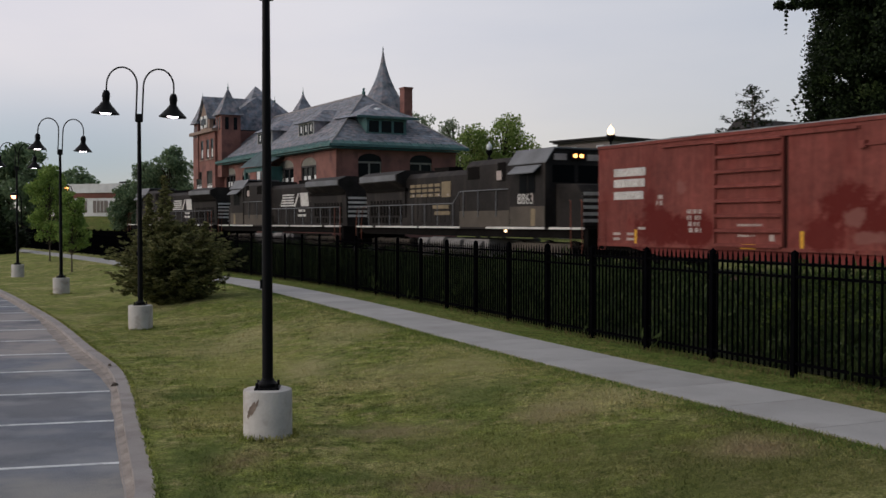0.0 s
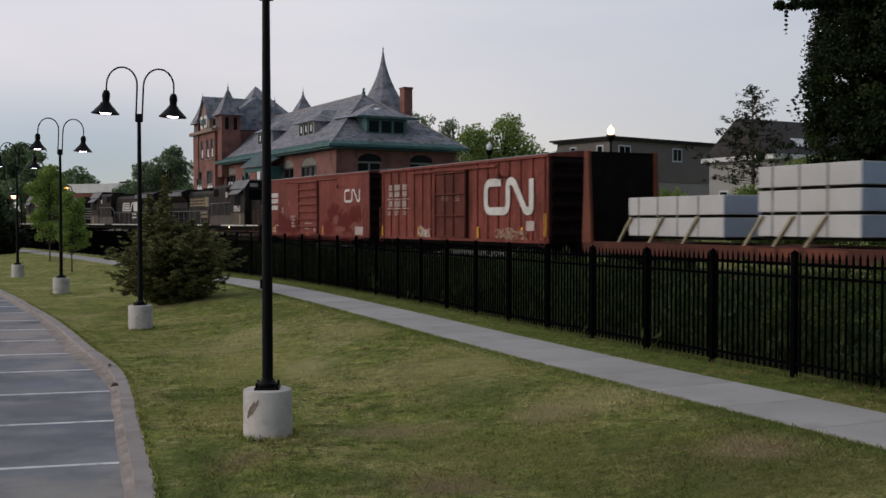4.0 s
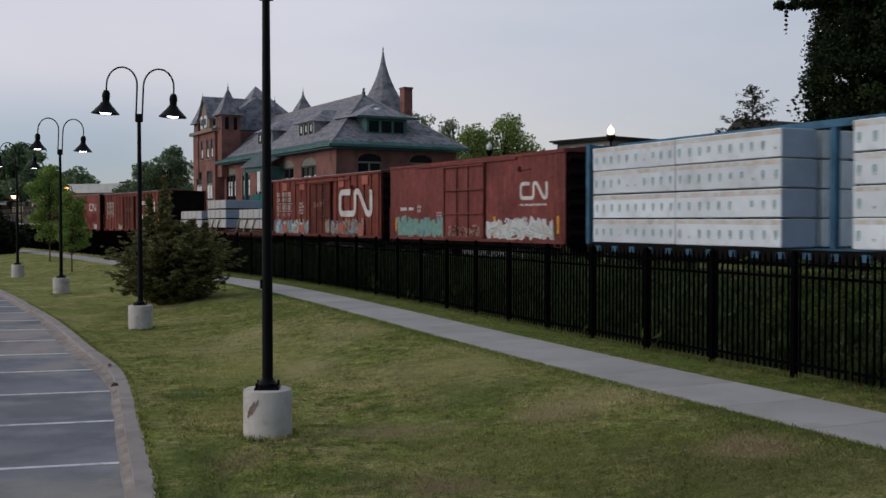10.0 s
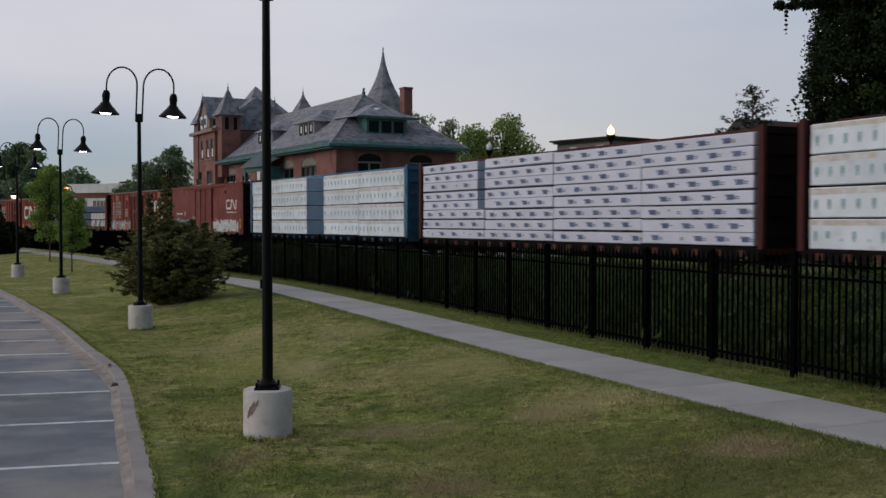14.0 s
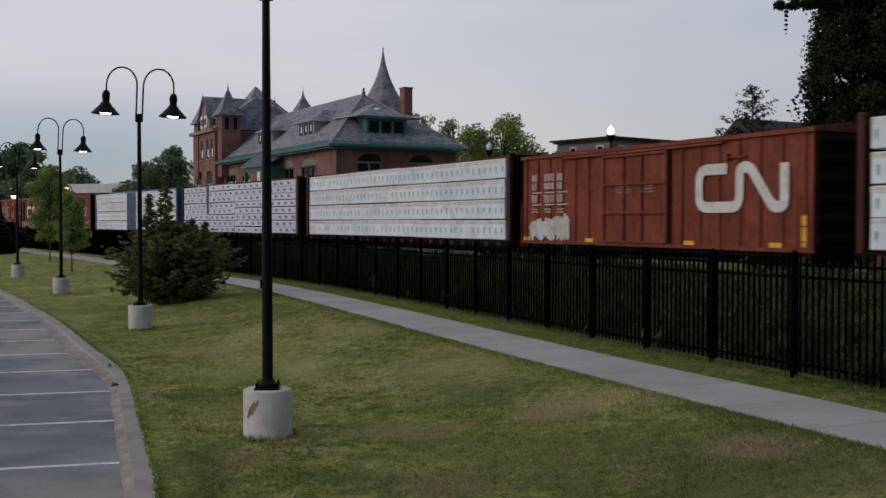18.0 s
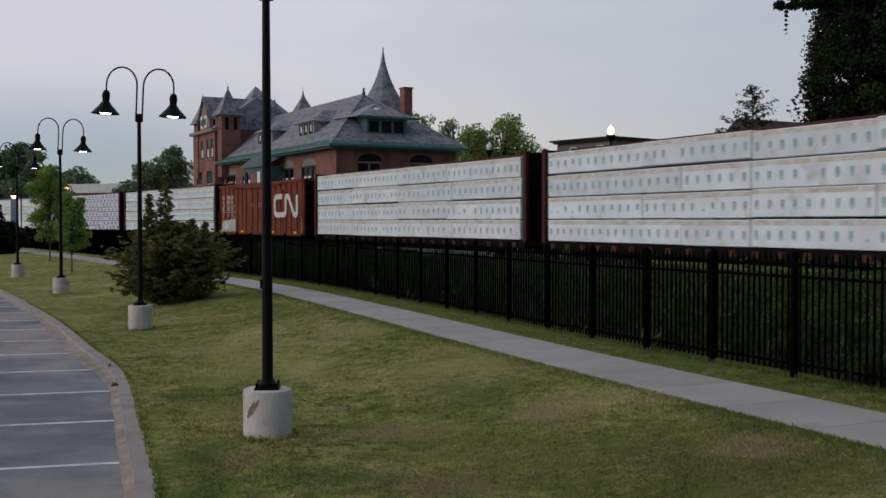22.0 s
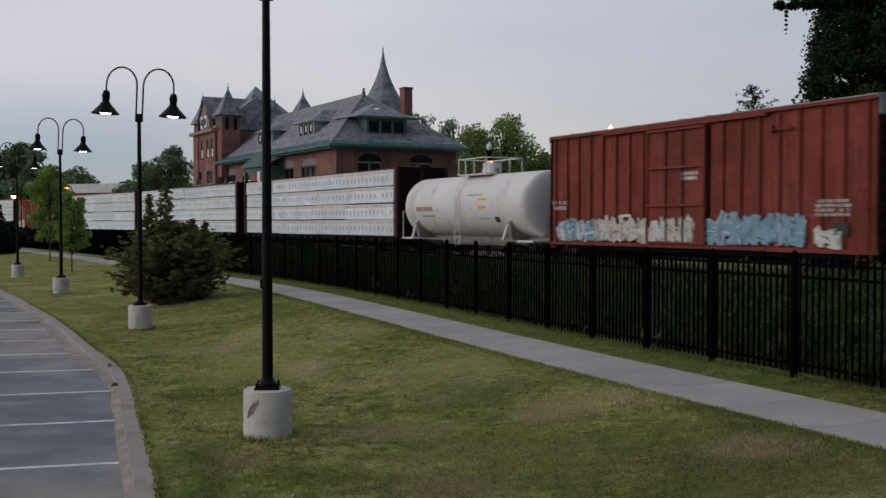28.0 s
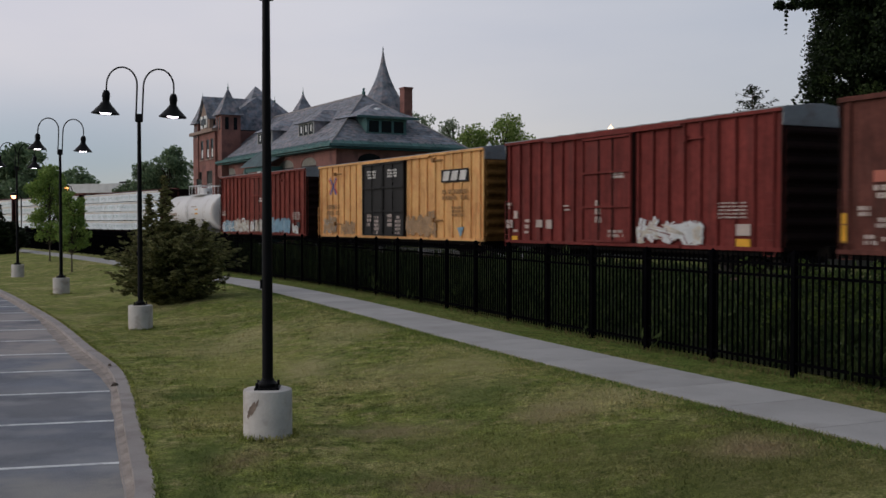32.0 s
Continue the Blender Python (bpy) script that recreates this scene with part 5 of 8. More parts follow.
# the pitched-roof house shows over the wagons beside the big tree
wh = thing("white_house", "white clapboard house with a dark gabled roof", "house", at=house_frame(28.6, 90, 28))
part("wall", Shape().box(0, 0, 0, 12, 8, 7.5), M["clap_light"], wh)
part("roof", Shape().add([(-0.5, -0.5, 7.4), (12.5, -0.5, 7.4), (12.5, 8.5, 7.4), (-0.5, 8.5, 7.4), (-0.5, 4, 11.0), (12.5, 4, 11.0)], [(0, 1, 5, 4), (2, 3, 4, 5), (0, 4, 3), (1, 2, 5), (0, 3, 2, 1)]), M["roof_dark"], wh)
part("eave_board", Shape().box(-0.55, -0.6, 7.2, 12.55, -0.45, 7.6).box(-0.6, -0.5, 7.2, -0.5, 8.5, 7.6), M["white"], wh)
part("skylight", Shape().hexa([(3.4 + a, b, 8.2 + (b + 0.5 - 0.9) * 0.8 + c) for c in (0.12, 0.2) for b in (0.5, 1.4) for a in (0, 1.5)]), M["white"], wh, "pale roof light")
for a in (1.4, 5.4):
    w = part("window", Shape().box(-0.08, a, 2.6, 0.0, a + 1.2, 4.6), M["white"], wh)
    part("pane", Shape().box(-0.1, a + 0.15, 2.75, -0.08, a + 1.05, 4.45), M["pane"], w)

bank = Shape().add([(-80, 146, 0.6), (-34, 146, 0.6), (-34, 163, 3.5), (-80, 163, 3.5), (-80, 195, 3.5), (-34, 195, 3.5)], [(0, 1, 2, 3), (3, 2, 5, 4), (1, 5, 2), (0, 3, 4)])
tagged(part("bank", bank, M["lush"]), "grassy bank before the white building", "bank", kind="structure")
lw = thing("low_warehouse", "long low white building with a brick band", "warehouse", at=pose(-60.5, 168, 3.5, 0, 0, -24))
part("wall", Shape().box(0, 0, -0.5, 18, 12, 2.9), M["white"], lw)
part("wall", Shape().box(-0.02, -0.02, 2.9, 18.02, 12, 3.75), M["far_brick"], lw)
part("roof", Shape().box(-0.3, -0.3, 3.75, 18.3, 12.3, 5.2), M["white"], lw)
part("roof_rail", Shape().box(10.0, 0.5, 5.2, 18.0, 0.9, 5.5), M["roof_dark"], lw)
for i in range(4):
    w = part("window", Shape().box(0.8 + 4.3 * i, -0.06, 0.6, 3.8 + 4.3 * i, 0, 2.5), M["clap"], lw)
    for k in range(3):
        part("mullion", Shape().box(1.5 + 4.3 * i + 0.75 * k, -0.1, 0.6, 1.58 + 4.3 * i + 0.75 * k, -0.06, 2.5), M["white"], w)


# ---- lights beyond the railway ----
def build_globe_lamp(x, y, lit):
    g = thing("globe_lamp", ("lit" if lit else "unlit") + " globe lamp on a dark post behind the track", "street lamp", at=pose(x, y, 0.9))
    part("post", Shape().tube([(0, 0, -0.1), (0, 0, 0.8), (0, 0, 5.3)], [0.12, 0.07, 0.05], 10), M["iron"], g)
    part("fitter", Shape().lathe([(0.05, 5.2), (0.16, 5.35), (0.2, 5.5), (0.12, 5.5)], 12), M["iron"], g)
    part("globe", Shape().lathe([(0.09, 5.5), (0.14, 5.57), (0.155, 5.67), (0.13, 5.78), (0.065, 5.86), (0.025, 5.9), (0, 5.97)], 16), M["glow_warm"] if lit else M["globe"], g, smooth=True)


build_globe_lamp(7.25, 45.0, True)
build_globe_lamp(2.42, 54.5, False)


def build_sodium(x, y, z, material, label, r=0.45):
    g = thing("street_light", label, "street light", at=pose(x, y, 0.9))
    part("pole", Shape().tube([(0.8, 0, 0), (0.8, 0, z - 1.2), (0.6, 0, z - 0.75), (0.0, 0, z - 0.68)], 0.07, 8), M["iron"], g)
    part("lantern", Shape().lathe([(0, -0.05), (r, 0), (r * 0.8, 0.25), (0, 0.32)], 12, (0, 0, z - 0.9 + 0.1)), M["iron"], g)
    part("bulb", Shape().lathe([(0, -r * 0.9), (r * 0.6, -r * 0.6), (r * 0.85, 0), (r * 0.4, 0.05), (0, 0.06)], 12, (0, 0, z - 0.9 + 0.05)), material, g, "glowing lamp", smooth=True)


build_sodium(4.3, 95, 8.1, M["glow_orange"], "lit sodium street light among the trees", 0.3)
build_sodium(-54.3, 150, 7.6, M["glow_orange"], "lit sodium street light far behind the track", 0.42)
build_sodium(-49.5, 120, 5.6, M["glow_red"], "lit reddish street light far behind the track", 0.42)

# ---- the freight train ----
DEEP_RED, CHALK = (0.115, 0.013, 0.010), (0.27, 0.12, 0.10)
M.update(
    car_a=patched(surf("boxcar_oxide", (0.205, 0.060, 0.049), 0.65, var=0.2, scale=0.5, fine=8, bump=0.1, stain=(0.19, 0.045, 0.036), amount=0.5, spec=0.1, runs=0.4), [(4.6, 1.6, 1.3, 0.75, DEEP_RED, 0.9), (2.9, 1.5, 1.2, 0.6, DEEP_RED, 0.9), (5.0, 2.5, 0.3, 0.5, DEEP_RED, 0.6), (-3.4, 2.3, 0.8, 0.6, DEEP_RED, 0.9), (-5.2, 1.7, 1.8, 0.7, DEEP_RED, 0.9), (-6.3, 2.2, 1.0, 0.5, DEEP_RED, 0.8), (-2.6, 1.4, 0.9, 0.5, DEEP_RED, 0.8), (-4.3, 1.35, 0.8, 0.2, CHALK, 0.7), (-6.2, 1.5, 0.6, 0.25, CHALK, 0.6), (-3.7, 1.9, 0.35, 0.3, CHALK, 0.7), (3.4, 2.9, 0.3, 0.3, CHALK, 0.6)], True),
    car_m=surf("boxcar_dull_brown", (0.125, 0.047, 0.037), 0.7, var=0.26, scale=0.6, fine=8, bump=0.1, stain=(0.09, 0.04, 0.032), amount=0.5, streak=1.5, spec=0.1, runs=0.45),
    car_b=surf("boxcar_brown", (0.228, 0.066, 0.052), 0.7, var=0.28, scale=0.6, fine=8, bump=0.1, stain=(0.12, 0.04, 0.03), amount=0.55, streak=1.6, spec=0.1, runs=0.45),
    car_d=surf("boxcar_maroon", (0.20, 0.061, 0.053), 0.65, var=0.24, scale=0.5, fine=8, bump=0.08, stain=(0.16, 0.05, 0.04), amount=0.5, streak=1.2, spec=0.1, runs=0.45),
    car_f=surf("boxcar_rust", (0.205, 0.057, 0.035), 0.7, var=0.26, scale=0.6, fine=8, bump=0.1, stain=(0.15, 0.05, 0.035), amount=0.5, streak=1.8, spec=0.1, runs=0.45),
    car_h=surf("boxcar_red", (0.205, 0.049, 0.038), 0.65, var=0.24, scale=0.6, fine=8, bump=0.08, stain=(0.14, 0.042, 0.034), amount=0.55, streak=1.5, spec=0.1, runs=0.45),
    car_k=surf("boxcar_dark_red", (0.175, 0.037, 0.032), 0.65, var=0.24, scale=0.6, fine=8, bump=0.08, stain=(0.15, 0.045, 0.04), amount=0.45, streak=1.5, spec=0.1, runs=0.45),
    car_y=surf("boxcar_yellow", (0.72, 0.40, 0.16), 0.6, var=0.14, scale=0.6, fine=8, bump=0.08, stain=(0.50, 0.25, 0.10), amount=0.5, streak=1.5, spec=0.1, runs=0.45),
    # wagon ends turned from the bright sky: shade painted in as colour
    end_shade=surf("shaded_end", (0.014, 0.0068, 0.006), 0.85, var=0.3, scale=1, fine=8, bump=0.1, spec=0.1),
    end_shade_y=surf("shaded_yellow_end", (0.17, 0.085, 0.025), 0.85, var=0.4, scale=1, fine=8, bump=0.1, spec=0.1),
    door_brown=surf("door_brown", (0.135, 0.042, 0.032), 0.75, var=0.3, scale=0.8, fine=8, bump=0.1, stain=(0.07, 0.03, 0.025), amount=0.5, streak=1.8, spec=0.1),
    door_black=surf("door_black", (0.013, 0.012, 0.012), 0.6, var=0.2, scale=1, fine=8, bump=0.08),
    patch=surf("primer_patch", (0.42, 0.14, 0.10), 0.75, var=0.1, scale=1, bump=0.05),
    galv=surf("galvanised_roof", (0.30, 0.31, 0.32), 0.55, metal=0.3, var=0.2, scale=0.8, fine=10, bump=0.1, stain=(0.2, 0.15, 0.13), amount=0.4),
    underframe=surf("underframe", (0.011, 0.0098, 0.009), 0.9, var=0.3, scale=2, bump=0.2, spec=0.03),
    loco_glass=surf("cab_glass", (0.006, 0.007, 0.008), 0.5, var=0.1, bump=0, spec=0.02),
    tank_dust=surf("dusty_tank", (0.22, 0.205, 0.195), 0.8, var=0.3, scale=1.5, bump=0.1),
    x_blue=surf("emblem_blue", (0.04, 0.09, 0.30), 0.6, var=0.1, bump=0.02),
    x_red=surf("emblem_red", (0.50, 0.055, 0.035), 0.6, var=0.1, bump=0.02),
    g_smoke=surf("spray_smoke", (0.36, 0.235, 0.135), 0.8, var=0.3, scale=1.5, fine=6, bump=0.02),
    g_slate=surf("spray_slate", (0.30, 0.30, 0.27), 0.8, var=0.3, scale=1.5, fine=6, bump=0.02),
    wheel=surf("wheel_steel", (0.05, 0.042, 0.038), 0.6, metal=0.4, var=0.3, scale=3),
    mark=surf("white_marking", (0.66, 0.64, 0.60), 0.75, var=0.15, scale=1.5, fine=12, bump=0.03, stain=(0.42, 0.3, 0.25), amount=0.35),
    mark_dim=surf("worn_marking", (0.48, 0.40, 0.36), 0.75, var=0.2, scale=2, fine=12, bump=0.03),
    mark_faint=surf("rubbed_marking", (0.36, 0.22, 0.18), 0.75, var=0.25, scale=2, fine=12, bump=0.03),
    mark_dark=surf("dark_marking", (0.30, 0.165, 0.07), 0.75, var=0.2, scale=2, bump=0.03),
    mark_gold=surf("faded_gold_marking", (0.27, 0.21, 0.13), 0.75, var=0.2, scale=2, bump=0.03),
    yellow=surf("reflector_yellow", (0.80, 0.42, 0.04), 0.6, var=0.15, scale=2, bump=0.03),
    g_white=surf("spray_white", (0.62, 0.64, 0.64), 0.7, var=0.12, scale=3, bump=0.02),
    g_blue=surf("spray_blue", (0.22, 0.36, 0.46), 0.7, var=0.2, scale=3, bump=0.02),
    g_teal=surf("spray_teal", (0.20, 0.36, 0.31), 0.7, var=0.25, scale=3, bump=0.02),
    g_cream=surf("spray_cream", (0.55, 0.50, 0.42), 0.7, var=0.2, scale=3, bump=0.02),
    g_grey=surf("spray_grey", (0.34, 0.25, 0.17), 0.7, var=0.25, scale=3, bump=0.02),
    g_black=surf("spray_black", (0.05, 0.05, 0.055), 0.7, var=0.2, scale=3, bump=0.02),
    loco=surf("loco_black", (0.030, 0.0265, 0.025), 0.6, var=0.35, scale=0.7, fine=8, bump=0.08, stain=(0.065, 0.055, 0.048), amount=0.5, streak=1.2, spec=0.06),
    loco_roof=surf("loco_roof", (0.17, 0.175, 0.185), 0.6, var=0.25, scale=1, bump=0.1),
    loco_dust=surf("loco_dusty", (0.10, 0.083, 0.066), 0.75, var=0.25, scale=1, bump=0.1),
    tank_white=surf("tank_white", (0.72, 0.71, 0.70), 0.5, var=0.06, scale=0.7, fine=8, bump=0.05, stain=(0.46, 0.40, 0.35), amount=0.4, streak=1.5),
    wrap=surf("lumber_wrap", (0.74, 0.80, 0.84), 0.55, var=0.1, scale=0.9, fine=5, bump=0.5, spread=0.09, stain=(0.52, 0.53, 0.53), amount=0.4),
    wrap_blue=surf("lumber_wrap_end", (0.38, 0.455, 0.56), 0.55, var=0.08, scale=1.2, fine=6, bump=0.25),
    wrap_lilac=surf("lumber_wrap_lilac", (0.66, 0.67, 0.76), 0.55, var=0.06, scale=1.2, fine=6, bump=0.25, spread=0.05),
    lumber=surf("lumber_edge", (0.60, 0.55, 0.47), 0.8, var=0.15, scale=2, fine=20, bump=0.1, stain=(0.70, 0.735, 0.75), amount=0.72),
    print_teal=surf("print_teal", (0.27, 0.42, 0.43), 0.7, var=0.25, scale=3, bump=0.0),
    print_blue=surf("print_blue", (0.12, 0.155, 0.25), 0.7, var=0.3, scale=3, bump=0.0),
    cb_red=surf("centerbeam_oxide", (0.065, 0.016, 0.0145), 0.7, var=0.2, scale=1, bump=0.1),
    cb_blue=surf("centerbeam_blue", (0.055, 0.15, 0.24), 0.65, var=0.2, scale=1, bump=0.1, stain=(0.03, 0.06, 0.09), amount=0.5),
    flat_rust=surf("flatcar_rust", (0.155, 0.05, 0.03), 0.75, var=0.25, scale=1, bump=0.15, stain=(0.14, 0.055, 0.035), amount=0.5),
    rust_dark=surf("dark_rust", (0.085, 0.03, 0.02), 0.8, var=0.4, scale=1, bump=0.15, stain=(0.24, 0.085, 0.035), amount=0.3),
    board=surf("white_panel", (0.52, 0.51, 0.50), 0.7, var=0.06, scale=1, fine=10, bump=0.08, spread=0.04),
    strap=surf("timber_brace", (0.38, 0.33, 0.22), 0.8, var=0.2, scale=2, bump=0.1),
)
Y0 = 1.55
RUN_END = 32


def travel(t):
    """Metres that the train has gone at t seconds."""
    return 9.1092 * t + 0.018058 * t * t + 0.00016 * t ** 3 - 0.13 * max(0.0, t - 23)


def stroke(sh, pts, w, y, depth=0.004):
    """A band of width w along points (x, z), laid on the near side."""
    k = len(pts)
    lo, hi = [], []
    for i in range(k):
        a, b = Vector(pts[max(i - 1, 0)]), Vector(pts[min(i + 1, k - 1)])
        d = (b - a).normalized()
        n_ = Vector((-d.y, d.x))
        p = Vector(pts[i])
        lo.append(p - n_ * w / 2)
        hi.append(p + n_ * w / 2)
    v = [(p.x, y, p.y) for p in lo] + [(p.x, y, p.y) for p in hi]
    sh.add(v, [(i, i + 1, k + i + 1, k + i) for i in range(k - 1)])


def rounded(pts, r, n_=5):
    """The corners of a line rounded off."""
    out = [Vector(pts[0])]
    for a, b, c in zip(pts, pts[1:], pts[2:]):
        a, b, c = Vector(a), Vector(b), Vector(c)
        q = min(r, (b - a).length * 0.45, (c - b).length * 0.45)
        p0, p1 = b + (a - b).normalized() * q, b + (c - b).normalized() * q
        out += [p0.lerp(b, t).lerp(b.lerp(p1, t), t) for t in (i / n_ for i in range(n_ + 1))]
    return out + [Vector(pts[-1])]


def road_number(c, dx0, seed):
    """The owner's name in three broken lines between the posts, ruled off, as plain bars."""
    for z0, z1 in ((3.37, 3.66), (3.04, 3.31), (2.53, 2.84)):
        for k in range(3):
            c.bars(dx0 + 0.92 * k, dx0 + 0.92 * k + (0.68 if k < 2 else 0.5), z0, z1, 1, M["mark_dim"], seed + k, fill=1.0, gaps=0.24)
    for z0 in (2.90, 2.42):
        for k in range(3):
            c.plate("rule_line", dx0 + 0.92 * k, dx0 + 0.92 * k + 0.7, z0, z0 + 0.05, M["mark_dim"], 0.006)
    for k in range(3):
        c.bars(dx0 + 0.92 * k, dx0 + 0.92 * k + 0.5, 2.1, 2.32, 2, M["mark_dim"], seed + 7 + k, fill=0.6)


class Car:
    """A wagon in its own space: x towards its front end, y towards the car park, z up from the rail head."""

    def __init__(self, name, label, category, s_front, length, group=""):
        self.ob = thing(name, label, category, group)
        self.L, self.s = length, s_front - length / 2
        TRAIN.append(self)

    def x(self, dx):
        return self.L / 2 - dx

    def part(self, name, sh, material, parent=None, label="", **k):
        return part(name, sh, material, parent or self.ob, label, **k)

    def plate(self, name, dx0, dx1, z0, z1, material, off=0.004, parent=None, label=""):
        return self.part(name, Shape().box(self.x(dx1), Y0 + off - 0.02, z0, self.x(dx0), Y0 + off, z1), material, parent, label)

    def bars(self, dx0, dx1, z0, z1, rows, material, seed, off=0.006, fill=0.72, name="lettering", gaps=0.12):
        """Rows of short bars that stand for small writing."""
        rng, sh = random.Random(seed), Shape()
        h = (z1 - z0) / rows
        for r in range(rows):
            d = dx0
            zz = z1 - (r + 1) * h + h * (1 - fill) / 2
            while d < dx1 - 0.05:
                w = min(rng.uniform(0.34, 0.62) * h * fill, dx1 - d)
                if rng.random() < (0.88 if gaps > 0.1 else 1.1):
                    x1, x0 = self.x(d), self.x(d + w)
                    sh.add([(x0, Y0 + off, zz), (x1, Y0 + off, zz), (x1, Y0 + off, zz + h * fill), (x0, Y0 + off, zz + h * fill)], [(0, 3, 2, 1)])
                d += w + (gaps if rng.random() < 0.86 or gaps < 0.1 else 0.6) * h * fill
        tagged(self.part(name, sh, material), kind="stuff")

    def emblem(self, dx0, dx1, z0, z1, material, off=0.006, w=0.2):
        """The railway's emblem: one bent white band."""
        a = lambda fx, fz: (self.x(dx0 + w / 2 + fx * (dx1 - dx0 - w)), z0 + w / 2 + fz * (z1 - z0 - w))
        sh = Shape()
        stroke(sh, rounded([a(0.35, 1), a(0, 1), a(0, 0), a(0.5, 0), a(0.5, 1), a(0.62, 1.02), a(0.88, -0.02), a(1.0, 0.0), a(1.0, 1.06)], 0.25 * (z1 - z0), 6), w, Y0 + off)
        self.part("emblem", sh, material, label="white bent-band emblem")

    def graffiti(self, dx0, dx1, z0, z1, fills, lines, seed, off=0.006, size=0.8):
        """Bubbly spray-painted shapes: bodies, then outlines over them."""
        rng = random.Random(seed)
        d, n_ = dx0, 0
        body = {m: Shape() for m in fills}
        line = {m: Shape() for m in lines}
        while d < dx1 - 0.2:
            w = min(rng.uniform(0.55, 1.1) * size, dx1 - d)
            zt = z1 - rng.uniform(0, 0.22) * (z1 - z0)
            zb = z0 + rng.uniform(0, 0.06) * (z1 - z0)
            lay = Y0 + off + 0.0018 * (n_ % 3)
            n_ += 1
            hgt, edge = zt - zb, rng.choice(lines)
            fill = rng.choice(fills)
            for k in range(3):
                u = (0.15, 0.5, 0.85)[k] + rng.uniform(-0.1, 0.1)
                pts = [(self.x(d + w * (u + rng.uniform(-0.25, 0.25))), zb + hgt * (0.06 + rng.uniform(-0.05, 0.1))),
                       (self.x(d + w * (u + rng.uniform(-0.15, 0.15))), zb + hgt * rng.uniform(0.4, 0.6)),
                       (self.x(d + w * (u + rng.uniform(-0.3, 0.3))), zb + hgt * (0.94 + rng.uniform(-0.12, 0.06)))]
                if k == 1:
                    pts = [(self.x(d - 0.05 * w), zb + hgt * rng.uniform(0.2, 0.8)), pts[1], (self.x(d + 1.05 * w), zb + hgt * rng.uniform(0.2, 0.8))]
                wide = w * rng.uniform(0.2, 0.32)
                way = rounded(pts, 0.3)
                stroke(line[edge], way, wide + 0.09, lay + 0.0004 * k)
                stroke(body[fill], way, wide, lay + 0.006 + 0.0004 * k)
                if rng.random() < 0.5:
                    stroke(line[rng.choice(lines)], way, 0.035, lay + 0.012)
            stroke(body[rng.choice(fills)], [(self.x(d - 0.1 * w), zb + hgt * rng.uniform(0.3, 0.6)), (self.x(d + 1.1 * w), zb + hgt * rng.uniform(0.3, 0.6))], hgt * rng.uniform(0.35, 0.6), lay - 0.0006)
            for _ in range(3):
                pts = [(self.x(d + rng.uniform(-0.15, 1.15) * w), zb + hgt * rng.uniform(-0.03, 1.06)) for _ in range(3)]
                stroke(body[rng.choice(fills)], rounded(pts, 0.25), rng.uniform(0.04, 0.1), lay + 0.013)
            d += w * 0.66
        for m, sh in (*body.items(), *line.items()):
            if sh.v:
                tagged(self.part("graffiti", sh, M[m], label="spray-painted graffiti"), kind="stuff")


TRAIN = []
_wheel = Shape().lathe([(0.0, -0.07), (0.2, -0.07), (0.22, -0.03), (0.40, -0.03), (0.42, -0.07), (0.46, -0.07), (0.46, 0.05), (0.49, 0.06), (0.49, 0.08), (0.2, 0.08), (0.0, 0.1)], 20)
_wheel.v = [(x, z, y) for x, y, z in _wheel.v]
WHEEL = _wheel.mesh("wheel", M["wheel"], smooth=True)
_bogie = Shape()
for y in (-1.0, 1.0):
    _bogie.prism([(-1.15, 0.42), (-0.95, 0.62), (-0.45, 0.70), (-0.3, 0.82), (0.3, 0.82), (0.45, 0.70), (0.95, 0.62), (1.15, 0.42), (0.75, 0.40), (0.4, 0.22), (-0.4, 0.22), (-0.75, 0.40)], y - 0.08, y + 0.08, "y")
_bogie.box(-0.2, -1.0, 0.35, 0.2, 1.0, 0.75)
BOGIE = _bogie.mesh("bogie", M["underframe"])
AXLE = Shape().cyl((0, -0.95, 0), (0, 0.95, 0), 0.08, seg=8).mesh("axle", M["wheel"])
COUPLER = Shape().box(-0.55, -0.1, -0.12, 0.3, 0.1, 0.12).box(0.3, -0.16, -0.18, 0.5, 0.14, 0.18).mesh("coupler", M["underframe"])


def running_gear(car, inset=2.0, reach=0.0):
    for sx in (-1, 1):
        b = part("bogie", BOGIE, None, car.ob, at=pose(sx * (car.L / 2 - inset), 0, 0))
        for ax in (-0.88, 0.88):
            part("axle", AXLE, None, b, at=pose(ax, 0, 0.46))
            for y in (-0.75, 0.75):
                part("wheel", WHEEL, None, b, at=pose(ax, y, 0.46, 0, 0, 0 if y < 0 else 180))
        part("coupler", COUPLER, None, car.ob, at=pose(sx * (car.L / 2 + reach), 0, 0.87, 0, 0, 0 if sx > 0 else 180))


def ladder(car, dx, z0, z1, material, w=0.42):
    sh = Shape()
    x = car.x(dx)
    for a in (x - w / 2, x + w / 2):
        sh.cyl((a, Y0 + 0.09, z0), (a, Y0 + 0.09, z1), 0.018, seg=5)
    k = int((z1 - z0) / 0.42)
    for i in range(k + 1):
        z = z0 + (z1 - z0) * i / k
        sh.cyl((x - w / 2, Y0 + 0.09, z), (x + w / 2, Y0 + 0.09, z), 0.014, seg=5)
    car.part("ladder", sh, material)


